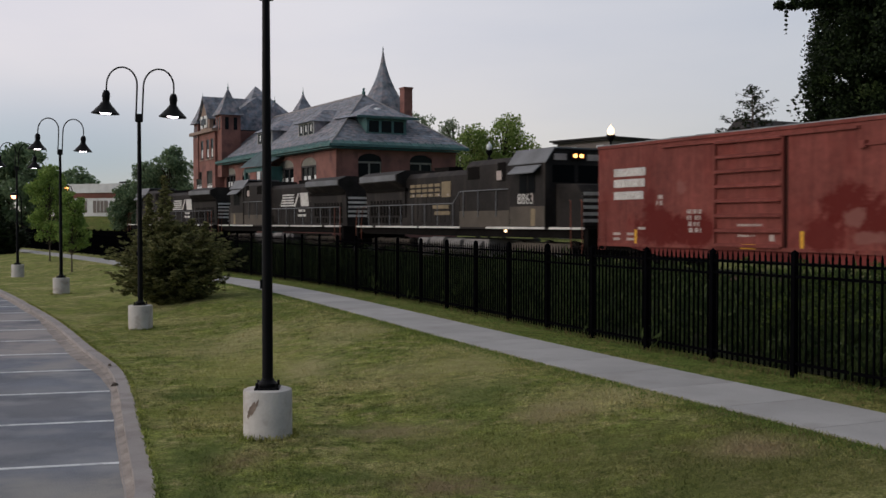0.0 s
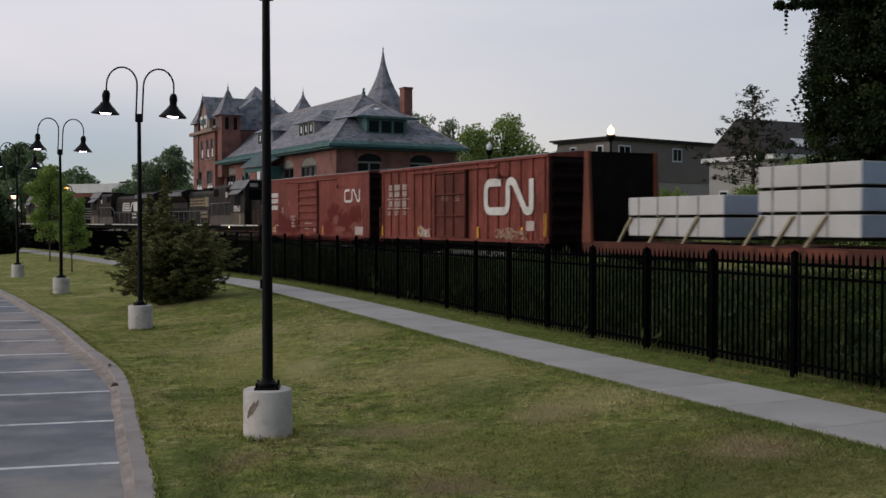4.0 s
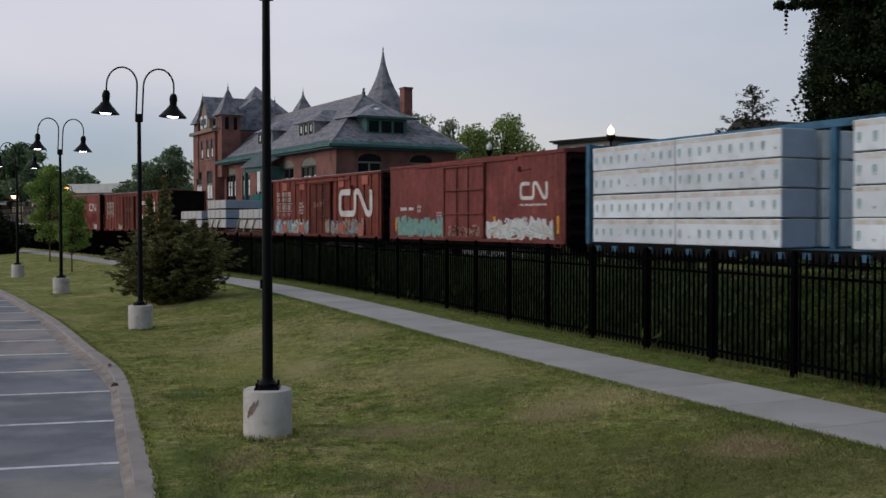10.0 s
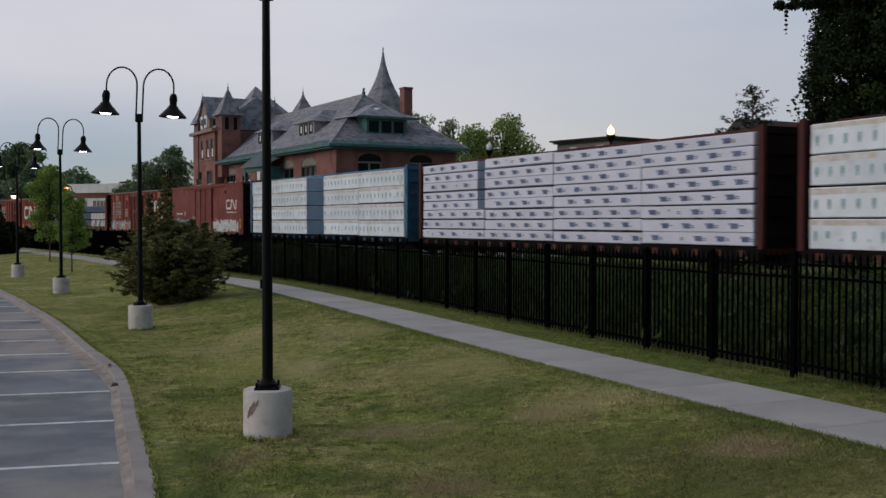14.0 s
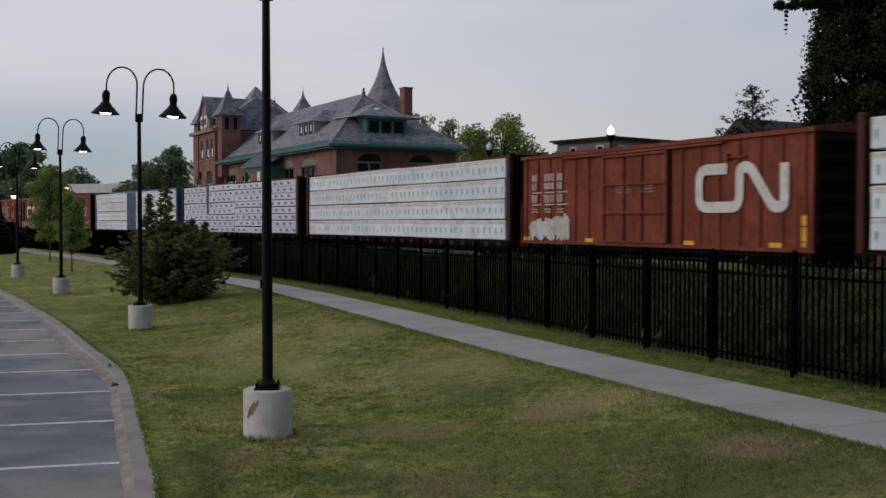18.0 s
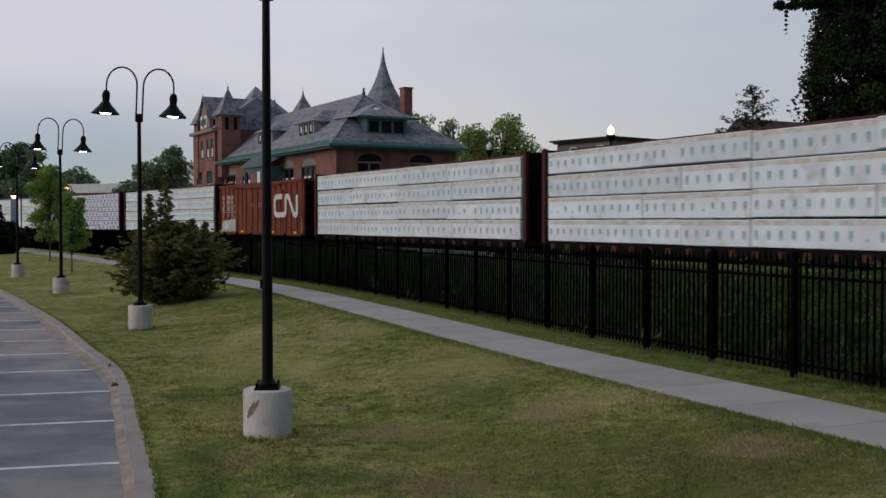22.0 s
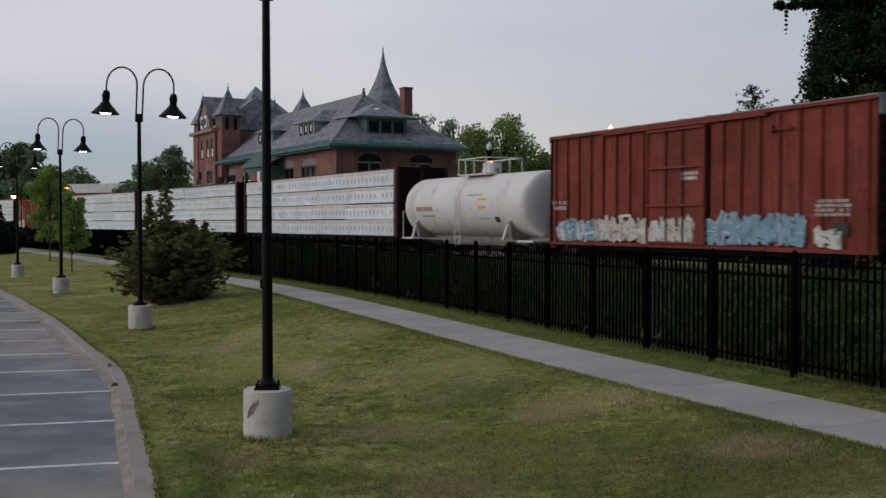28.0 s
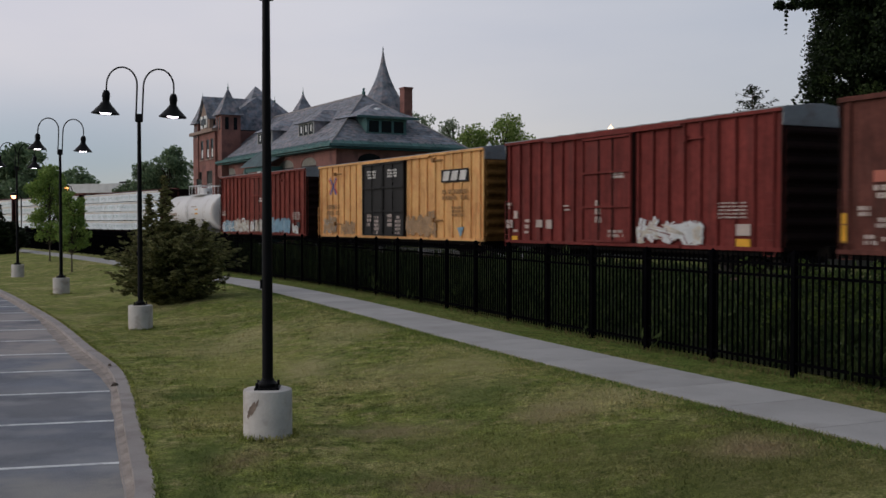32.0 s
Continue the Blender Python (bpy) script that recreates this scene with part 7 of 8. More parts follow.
c.bars(6.6, 7.4, 2.75, 3.05, 3, M["mark_faint"], 19, off=0.06, fill=0.5)
c.bars(8.0, 8.7, 2.75, 3.05, 3, M["mark_faint"], 20, off=0.06, fill=0.5)
c.graffiti(7.4, 8.2, 1.15, 1.75, ["mark_faint"], ["mark_faint", "car_f"], 92, size=0.5)
centerbeam("oxide-red centre-beam wagon with white-wrapped lumber packs", -174.45, "cb_red", rows_of((5.2, 10.9, 16.5), (6.1, 10.9, 16.0)), 4, "wrap", "print_teal", 0.47, 64)
centerbeam("oxide-red centre-beam wagon with white-wrapped lumber packs", -198.85, "cb_red", rows_of((8.2, 11.4, 16.5), (6.1, 11.4, 16.0)), 4, "wrap", "print_teal", 0.47, 65)
centerbeam("oxide-red centre-beam wagon with white-wrapped lumber packs", -223.45, "cb_red", rows_of((6.1, 11.6, 17.0), (5.0, 11.6, 16.5)), 4, "wrap", "print_teal", 0.47, 66)

# 13: white tank wagon
tk = Car("tank_wagon", "white tank wagon with a railed platform on top", "tank wagon", -246.75, 12.25, "wagons of the freight train")
t0, t1, dish = -5.3, 5.65, 0.32
prof = [(1.42 * math.sin(math.pi / 2 * i / 7), t0 - dish * math.cos(math.pi / 2 * i / 7)) for i in range(8)]
prof += [(1.425, t0 + 0.03), (1.425, 0), (1.425, t1 - 0.03)] + [(1.42 * math.sin(math.pi / 2 * i / 7), t1 + dish * math.cos(math.pi / 2 * i / 7)) for i in range(7, -1, -1)]
tb = Shape().lathe(prof, 48)
tb.v = [(z, x, y + 2.52) for x, y, z in tb.v]
tk.part("tank", tb, M["tank_white"], smooth=True)
tk.part("center_sill", Shape().box(-6.1, -0.35, 0.7, 6.1, 0.35, 1.12).box(-6.1, 1.32, 0.93, 6.1, 1.40, 1.0), M["tank_dust"])
for x0, x1 in ((-6.1, -4.9), (4.9, 6.1)):
    tk.part("end_deck", Shape().box(x0, -1.42, 0.92, x1, 1.42, 1.0), M["tank_white"])
tk.part("end_railing", Shape().tube([(6.0, 1.38, 0.98), (6.0, 1.38, 2.3), (6.0, 0.9, 2.35), (6.0, -1.38, 2.35)], 0.025, 6), M["tank_white"])
for x in (-4.1, 4.6):
    sd = tk.part("saddle", Shape().prism([(-1.2, 0.95), (1.2, 0.95), (1.35, 1.75), (0.9, 1.35), (0, 1.15), (-0.9, 1.35), (-1.35, 1.75)], x - 0.12, x + 0.12, "x"), M["tank_dust"])
    tk.part("saddle_leg", Shape().hexa([(x + 0.5 * (1 - k) + p_, 1.25 + q_, 1.0 + 0.85 * k) for k in (0, 1) for q_ in (0.0, 0.08) for p_ in (-0.09, 0.09)]), M["tank_white"], sd, "white slanting leg")
pf = tk.part("platform", Shape().box(-1.55, -0.95, 3.9, 0.95, 0.95, 3.96), M["tank_white"])
rail_sh = Shape()
for x in (-1.55, -0.5, 0.3, 0.95):
    for y in (-0.95, 0.95):
        rail_sh.cyl((x, y, 3.93), (x, y, 4.66), 0.028, seg=6)
for y in (-0.95, 0.95):
    rail_sh.cyl((-1.55, y, 4.66), (0.95, y, 4.66), 0.028, seg=6)
for x in (-1.55, 0.95):
    rail_sh.cyl((x, -0.95, 4.66), (x, 0.95, 4.66), 0.028, seg=6)
tk.part("railing", rail_sh, M["tank_white"], pf)
tk.part("valve_housing", Shape().lathe([(0.42, 3.8), (0.42, 4.42), (0.39, 4.48), (0, 4.5)], 18, (-0.5, 0, 0)), M["tank_white"], smooth=True)
for k, x in enumerate((0.1, -1.1)):
    tk.part("valve", Shape().cyl((x, 0.1, 3.9), (x, 0.1, 4.2), 0.1, seg=10), M["tank_dust"])
lad = Shape()
for x in (-0.1, 0.34):
    lad.tube([(x, 1.5, 0.55), (x, 1.5, 3.0), (x, 0.98, 3.95)], 0.02, 5)
for i in range(8):
    lad.cyl((-0.1, 1.5, 0.75 + 0.32 * i), (0.34, 1.5, 0.75 + 0.32 * i), 0.015, seg=5)
tk.part("ladder", lad, M["tank_white"])


def on_tank(x0, x1, z0, z1, material, name):
    yy = lambda z: math.sqrt(max(0.01, 1.43 ** 2 - (z - 2.52) ** 2)) + 0.006
    tk.part(name, Shape().add([(x0, yy(z0), z0), (x1, yy(z0), z0), (x1, yy(z1), z1), (x0, yy(z1), z1)], [(0, 3, 2, 1)]), material)


on_tank(-2.3, -1.6, 2.35, 2.8, M["yellow"], "placard")
for k in range(7):
    on_tank(2.75 + 0.25 * k, 2.93 + 0.25 * k, 2.28, 2.5, M["g_grey"], "lettering")
on_tank(2.6, 3.9, 2.02, 2.08, M["g_grey"], "lettering")
on_tank(-3.3, -2.9, 1.75, 1.98, M["g_black"], "placard")
on_tank(-3.75, -3.68, 1.9, 2.55, M["mark_dark"], "stencil_mark")
on_tank(-1.05, -0.98, 1.9, 2.4, M["mark_dark"], "stencil_mark")
on_tank(2.2, 2.28, 1.9, 2.35, M["mark_dark"], "stencil_mark")
on_tank(-5.2, -5.1, 1.6, 2.4, M["x_red"], "stencil_mark")
on_tank(-1.9, -0.6, 2.95, 2.99, M["g_grey"], "stencil_mark")
on_tank(-2.5, -1.6, 1.9, 1.94, M["g_grey"], "stencil_mark")
running_gear(tk, 1.9)

# 14: tall red boxcar with graffiti
c = boxcar("tall red outside-post boxcar with blue and white graffiti", -260.4, 15.75, 4.98, "car_h", (6.2, 9.2, 4.85), "plug", even(15.75, 20), tall=True)
c.graffiti(0.5, 3.4, 1.0, 2.0, ["g_blue", "g_blue", "g_white"], ["g_white", "g_black"], 21)
c.graffiti(3.2, 8.6, 1.0, 2.05, ["g_cream", "g_white", "g_cream"], ["g_white", "g_black", "car_k"], 22, off=0.058)
c.graffiti(8.7, 13.2, 1.0, 2.15, ["g_blue", "g_blue"], ["g_white", "g_blue", "g_black"], 23)
c.graffiti(13.7, 14.5, 1.0, 1.75, ["g_white"], ["g_cream"], 24)
c.bars(13.65, 14.9, 1.9, 2.4, 4, M["mark_dim"], 25, off=0.006)
c.bars(8.0, 8.8, 3.1, 3.4, 2, M["mark"], 26, off=0.06)
c.bars(0.2, 1.2, 2.2, 2.6, 2, M["mark_dim"], 27, off=0.006)
c.plate("placard", 14.3, 14.8, 1.4, 1.75, M["g_black"], 0.02)

# 15: long yellow boxcar with black double doors
c = boxcar("long yellow boxcar with black double doors", -278.05, 19.05, 4.95, "car_y", (6.45, 11.45, 4.85), "double", even(19.05, 23), "door_black", tall=True)
c.plate("sign_board", 15.2, 17.7, 3.6, 4.2, M["door_black"], 0.012, label="black board with a white emblem of plain bars")
for dx in (15.32, 16.1, 16.88):
    c.part("emblem", Shape().prism([(c.x(dx), 3.68), (c.x(dx + 0.56), 3.68), (c.x(dx + 0.7), 4.12), (c.x(dx + 0.14), 4.12)], Y0 + 0.0, Y0 + 0.018, "y"), M["mark"])
for q in (-1, 1):
    sh = Shape()
    stroke(sh, [(c.x(2.2 - 0.42 * q), 3.34), (c.x(2.2), 3.82), (c.x(2.2 - 0.42 * q), 4.30)], 0.14, Y0 + 0.006)
    c.part("emblem", sh, M["x_blue"], label="blue arrow of a crossed-arrow emblem")
    sh = Shape()
    stroke(sh, [(c.x(2.2 - 0.58 * q), 3.42), (c.x(2.2 - 0.22 * q), 3.82), (c.x(2.2 - 0.58 * q), 4.22)], 0.12, Y0 + 0.006)
    c.part("emblem", sh, M["x_red"], label="red arrow of a crossed-arrow emblem")
c.bars(1.3, 3.1, 2.1, 2.8, 2, M["mark_dark"], 31, off=0.006)
c.bars(15.3, 17.6, 2.75, 3.3, 2, M["mark_dark"], 32, off=0.006)
c.bars(16.2, 17.3, 2.0, 2.5, 3, M["mark_dark"], 33, off=0.006)
for dx in (7.0, 9.5):
    c.bars(dx, dx + 1.1, 4.05, 4.5, 3, M["mark"], int(dx), off=0.06)
    c.bars(dx, dx + 0.5, 1.5, 2.2, 3, M["mark_dim"], int(dx) + 40, off=0.06)
    c.bars(dx + 0.9, dx + 1.5, 1.1, 2.1, 5, M["mark_dim"], int(dx) + 50, off=0.06)
c.graffiti(11.6, 14.6, 1.0, 2.35, ["g_smoke", "g_smoke"], ["g_grey", "car_y", "g_smoke"], 34, size=1.0)
c.graffiti(0.9, 2.6, 1.0, 2.2, ["g_slate", "g_smoke"], ["g_slate", "g_smoke"], 35, size=1.1)
c.graffiti(3.4, 5.2, 1.0, 1.9, ["g_smoke"], ["g_smoke", "car_y"], 36)
c.part("spray_patch", Shape().prism([(c.x(17.3), 1.55), (c.x(16.7), 1.5), (c.x(17.0), 1.05)], Y0 - 0.01, Y0 + 0.007, "y"), M["g_blue"])

# 16, 17: two more tall boxcars
c = boxcar("tall dark red outside-post boxcar with a white graffiti block", -298.96, 15.75, 4.98, "car_k", (5.8, 8.8, 4.85), "plug", even(15.75, 20), tall=True)
c.graffiti(9.1, 12.3, 1.0, 1.95, ["g_cream", "g_white"], ["car_k", "g_white"], 41, size=1.3)
for dx, z, w_, h_ in ((0.2, 2.45, 0.3, 0.12), (0.25, 2.3, 0.2, 0.1), (0.72, 1.9, 0.28, 0.32), (0.1, 1.5, 0.5, 0.35), (1.6, 1.75, 0.35, 0.12), (1.6, 1.5, 0.3, 0.15), (2.45, 1.55, 0.45, 0.3), (3.2, 1.5, 0.4, 0.35), (0.65, 1.35, 0.35, 0.1), (1.55, 1.3, 0.3, 0.1), (4.4, 2.35, 0.4, 0.06), (4.5, 2.2, 0.35, 0.06)):
    c.plate("stencil_patch", dx, dx + w_, z, z + h_, M["mark_dim"], 0.006)
c.plate("placard", 0.55, 1.0, 1.0, 1.18, M["yellow"], 0.006)
c.bars(6.6, 7.0, 1.7, 2.6, 3, M["mark_dim"], 64, off=0.06)
c.bars(7.4, 8.3, 1.2, 1.5, 2, M["mark_dim"], 65, off=0.06)
c.bars(13.1, 14.4, 1.85, 2.4, 5, M["mark_dim"], 62, off=0.006, fill=0.5)
c.bars(7.6, 8.4, 3.3, 3.55, 2, M["mark"], 63, off=0.06)
c.plate("placard", 13.9, 14.5, 1.35, 1.7, M["mark_dim"], 0.006)
c.plate("placard", 13.9, 14.5, 1.0, 1.25, M["yellow"], 0.006)
c = boxcar("tall dull brown boxcar with small white stencil patches", -316.8, 15.75, 4.98, "car_m", (5.8, 8.8, 4.85), "plug", even(15.75, 13), tall=True, roof="car_m")
c.plate("reflector", 0.12, 0.3, 1.2, 2.0, M["yellow"], 0.006)
c.bars(1.2, 1.9, 2.35, 2.75, 2, M["mark_dim"], 71, off=0.006)
c.plate("stencil_patch", 1.2, 2.0, 2.8, 3.1, M["patch"], 0.006)
for k, (dx, z_) in enumerate(((0.9, 1.15), (1.5, 1.1), (2.1, 1.4), (1.3, 1.6), (0.7, 1.9))):
    c.bars(dx, dx + 0.45, z_, z_ + 0.3, 2, M["mark_dim"], 73 + k, off=0.006)


# ---- three black diesel locomotives ----
def locomotive(label, s_front, flip, lit, emblem):
    c = Car("locomotive", label, "locomotive", s_front, 22.05, "locomotives of the freight train")
    b, dust = M["loco"], M["loco_dust"]
    f = -1 if flip else 1
    # everything is drawn with the cab at +x and turned round for the one that runs backwards
    def P(name, sh, material, parent=None, label="", **k):
        sh.v = [(1.02 * f * x, y, z) for x, y, z in sh.v]
        if flip:
            sh.f = [q[::-1] for q in sh.f]
        return c.part(name, sh, material, parent, label, **k)
    P("underframe", Shape().box(-10.4, -1.35, 1.12, 10.4, 1.35, 1.5), M["underframe"])
    P("walkway", Shape().box(-10.5, -1.52, 1.46, 10.5, 1.52, 1.54), b)
    for a0, a1 in ((-10.5, -8.3), (-7.9, -3.1), (-2.9, 1.1), (3.4, 7.9), (8.2, 10.5)):
        P("sill_stripe", Shape().box(a0, 1.52, 1.47, a1, 1.535, 1.56), M["mark"], label="worn white sill stripe")
    P("fuel_tank", Shape().prism([(-1.35, 0.45), (-1.1, 0.25), (1.1, 0.25), (1.35, 0.45), (1.35, 1.0), (-1.35, 1.0)], -3.2, 3.4, "x"), M["tank_dust"], label="dusty grey fuel tank")
    for x in (-6.9, 6.9):
        g = P("bogie", Shape().prism([(x - 2.3, 0.35), (x - 2.2, 0.85), (x + 2.2, 0.85), (x + 2.3, 0.35), (x + 1.3, 0.45), (x - 1.3, 0.45)], 1.0, 1.15, "y").prism([(x - 2.3, 0.35), (x - 2.2, 0.85), (x + 2.2, 0.85), (x + 2.3, 0.35), (x + 1.3, 0.45), (x - 1.3, 0.45)], -1.15, -1.0, "y").box(x - 2.0, -1, 0.5, x + 2.0, 1, 0.9), M["loco_dust"])
        for dx in (-1.85, 0, 1.85):
            for y in (-0.75, 0.75):
                part("wheel", WHEEL, None, g, at=pose(1.02 * f * (x + dx), y, 0.5, 0, 0, 0 if y < 0 else 180))
    # long hood, engine doors and the wide radiator wings
    P("hood", Shape().prism([(-0.95, 1.54), (0.95, 1.54), (0.95, 3.95), (0.7, 4.2), (-0.7, 4.2), (-0.95, 3.95)], -10.1, 1.6, "x"), b)
    for i in range(14):
        x = -5.0 + i * 0.47
        P("hood_door", Shape().box(x, 0.95, 1.75, x + 0.43, 0.975, 3.0), b)
    P("radiator_cab", Shape().prism([(-1.0, 2.0), (1.0, 2.0), (1.05, 3.5), (1.5, 3.85), (1.5, 4.2), (1.0, 4.42), (-1.0, 4.42), (-1.5, 4.2), (-1.5, 3.85), (-1.05, 3.5)], -10.15, -5.4, "x"), b)
    P("radiator_wing", Shape().box(-10.0, 1.5, 3.9, -5.5, 1.53, 4.2), M["loco_roof"], label="grey radiator screens")
    for i in range(10):
        P("grille_slat", Shape().box(-9.6 + i * 0.4, 1.0, 2.1, -9.35 + i * 0.4, 1.03, 3.3), M["underframe"])
    P("exhaust", Shape().box(-3.4, -0.4, 4.2, -1.9, 0.4, 4.45), M["underframe"])
    P("equipment_cabin", Shape().prism([(-1.1, 1.54), (1.45, 1.54), (1.45, 4.25), (1.2, 4.5), (-0.95, 4.5), (-1.1, 4.3)], 1.6, 5.3, "x"), b)
    P("louvre", Shape().box(1.75, 1.45, 3.65, 2.75, 1.47, 4.2).box(4.3, 1.45, 3.5, 4.9, 1.47, 4.3), M["underframe"])
    P("air_inlet", Shape().box(1.0, 0.95, 1.54, 5.2, 1.47, 2.25), dust, label="dusty equipment box")
    for x0, x1, z1 in ((-2.9, -1.9, 1.05), (-1.7, -0.4, 1.1), (0.0, 1.2, 1.05), (1.5, 3.0, 0.95)):
        P("air_reservoir", Shape().cyl((x0, 1.32, z1 - 0.28), (x1, 1.32, z1 - 0.28), 0.26, seg=12), M["tank_dust"], label="pale dusty air reservoir", smooth=True)
    for i in range(9):
        P("grille_slat", Shape().box(-9.5 + 0.42 * i, 0.95, 1.7, -9.3 + 0.42 * i, 0.985, 2.9), M["underframe"])
    for k in range(5):
        P("latch", Shape().box(-4.6 + 0.9 * k, 0.975, 3.02, -4.5 + 0.9 * k, 0.99, 3.12), M["mark_dim"])
    # black strip painted in for the shadow below the radiator wing
    P("radiator_shade", Shape().box(-10.05, 0.95, 3.35, -5.2, 1.12, 3.5), M["underframe"])
    P("marker_light", Shape().cyl((5.0, 1.5, 1.38), (5.0, 1.53, 1.38), 0.07, seg=10), M["glow_warm"] if lit else M["pane"], label="small walkway light")
    P("vent", Shape().box(4.2, 1.45, 3.55, 4.6, 1.475, 3.95), M["mark_dim"])
    cab = P("cab", Shape().prism([(-1.5, 1.54), (1.5, 1.54), (1.5, 4.1), (1.1, 4.68), (-1.1, 4.68), (-1.5, 4.1)], 5.3, 7.9, "x"), b)
    P("cab_roof", Shape().prism([(-1.54, 4.12), (-1.1, 4.70), (1.1, 4.70), (1.54, 4.12), (1.54, 4.16), (1.12, 4.76), (-1.12, 4.76), (-1.54, 4.16)], 5.2, 8.0, "x"), M["loco_roof"], cab, "grey cab roof")
    for x0, x1 in ((6.05, 6.6), (6.68, 7.2)):
        P("cab_window", Shape().box(x0, 1.5, 2.95, x1, 1.512, 3.78), M["loco_glass"], cab)
    P("cab_skirt", Shape().box(5.32, 1.5, 1.58, 7.88, 1.512, 2.4), dust, cab, "dust-covered lower cab side")
    P("kick_plate", Shape().box(6.9, 1.512, 1.6, 7.2, 1.518, 2.3), M["mark_gold"], cab)
    P("awning", Shape().prism([(1.5, 4.02), (1.88, 3.72), (1.88, 3.76), (1.5, 4.07)], 5.7, 7.6, "x"), M["loco_roof"], cab, "grey window awning")
    P("windscreen", Shape().box(7.9, -1.15, 3.35, 7.915, -0.1, 4.05).box(7.9, 0.1, 3.35, 7.915, 1.15, 4.05), M["loco_glass"], cab)
    P("headlight_box", Shape().box(7.85, -0.32, 4.25, 8.05, 0.32, 4.6), M["underframe"], cab)
    for y in (-0.15, 0.15):
        P("headlight", Shape().cyl((8.05, y, 4.42), (8.075, y, 4.42), 0.085, seg=12), M["glow_orange"] if lit else M["pane"], cab, "lit warm headlight" if lit else "")
    for y in (0.5, -1.1):
        P("number_board", Shape().box(7.9, y, 4.25, 7.96, y + 0.6, 4.5), M["mark_dim"], cab)
    nose = P("nose", Shape().prism([(7.9, 1.54), (9.75, 1.54), (9.75, 2.7), (9.3, 3.25), (7.9, 3.3)], -1.0, 1.0, "y"), b, bevel=0.05)
    for i in range(5):
        z = 1.75 + i * 0.26
        P("nose_stripe", Shape().box(9.752, -0.75 + 0.06 * i, z, 9.76, 1.0, z + 0.13), M["mark"], nose, "white stripe")
        P("rear_stripe", Shape().box(-10.165, -0.9, z + 0.3, -10.155, 0.9, z + 0.43), M["mark"], label="white stripe")
    for sx in (-1, 1):
        P("pilot", Shape().box(min(sx * 10.35, sx * 10.65), -1.45, 0.35, max(sx * 10.35, sx * 10.65), 1.45, 1.5), M["underframe"])
        st = P("steps", Shape().box(min(sx * 9.75, sx * 10.4), 1.2, 0.45, max(sx * 9.75, sx * 10.4), 1.52, 0.5).box(min(sx * 9.75, sx * 10.4), 1.2, 0.8, max(sx * 9.75, sx * 10.4), 1.52, 0.85).box(min(sx * 9.75, sx * 10.4), 1.2, 1.15, max(sx * 9.75, sx * 10.4), 1.52, 1.2), M["underframe"])
        for x in (9.7, 10.42):
            P("grab_rail", Shape().tube([(sx * x, 1.54, 0.5), (sx * x, 1.56, 1.6), (sx * (x - 0.1), 1.5, 2.55), (sx * (x - 0.3), 1.4, 2.6)], 0.025, 6), M["flat_rust"], st, "rusty grab rail")
    rl = Shape()
    posts = [-10.2, -8.9, -7.6, -6.3, -5.0, -3.7, -2.4, -1.1, 0.4]
    for x in posts:
        rl.cyl((x, 1.48, 1.54), (x, 1.48, 2.62), 0.022, seg=6)
    rl.cyl((posts[0], 1.48, 2.62), (posts[-1], 1.48, 2.62), 0.025, seg=6)
    rl.tube([(0.4, 1.48, 2.62), (1.0, 1.5, 3.1), (1.2, 1.5, 3.15), (5.2, 1.53, 3.15)], 0.025, 6)
    for x in (1.4, 2.7, 4.2):
        rl.cyl((x, 1.5, 2.0), (x, 1.5, 3.15), 0.022, seg=6)
    P("handrail", rl, M["loco_roof"])
    # emblem of plain shapes on the hood, and the cab number
    yy, mk = 0.979, M["mark"] if emblem else M["mark_gold"]
    ox, oz = (-4.9, 2.75) if emblem else (-4.8, 3.0)
    def slab(a0, a1, z0, z1):
        P("emblem_bar", Shape().box(a0, yy - 0.01, z0, a1, yy + 0.004, z1), mk)
    if emblem:
        for i in range(5):
            slab(-2.4, -0.6 + 0.08 * (4 - i), oz + 0.02 + i * 0.17, oz + 0.12 + i * 0.17)
        P("emblem_bar", Shape().prism([(-2.7, oz), (-2.4, oz), (-3.1, oz + 0.85), (-3.3, oz + 0.85)], yy - 0.01, yy + 0.004, "y"), mk)
        P("emblem_block", Shape().prism([(-4.8, oz), (-3.6, oz), (-3.4, oz + 0.85), (-4.6, oz + 0.85)], yy - 0.01, yy + 0.004, "y"), mk)
        slab(-4.2, -3.2, oz - 0.35, oz - 0.2)
        slab(-4.3, -3.1, oz - 0.65, oz - 0.5)
    else:
        for r in range(3):
            for q in range(5):
                slab(-4.9 + q * 0.65, -4.4 + q * 0.65, oz + r * 0.24, oz + 0.15 + r * 0.24)
        slab(-1.6, -0.7, oz - 0.05, oz + 0.7)
        slab(-2.5, -0.9, oz - 0.6, oz - 0.42)
        slab(-2.3, -0.8, oz - 0.9, oz - 0.72)
    c.part("coupler", COUPLER, None, at=pose(10.95, 0, 0.87))
    c.part("coupler", COUPLER, None, at=pose(-10.95, 0, 0.87, 0, 0, 180))
    # cab number on the near side
    t = bpy.data.curves.new("cab_number", "FONT")
    t.body, t.size, t.extrude = "8863" if not emblem else "", 0.62, 0.003
    if t.body:
        tmp = bpy.data.objects.new("cab_number", t)
        scene.collection.objects.link(tmp)
        bpy.context.view_layer.update()
        me = bpy.data.meshes.new_from_object(tmp.evaluated_get(bpy.context.evaluated_depsgraph_get()))
        bpy.data.objects.remove(tmp)
        me.materials.clear()
        me.materials.append(M["mark"])
        part("cab_number", me, None, cab, "white cab number", at=pose(f * 6.0, 1.504, 2.5, 90, 0, 180))
    return c


locomotive("dusty black diesel locomotive with white stripes", 77.4, False, False, True)
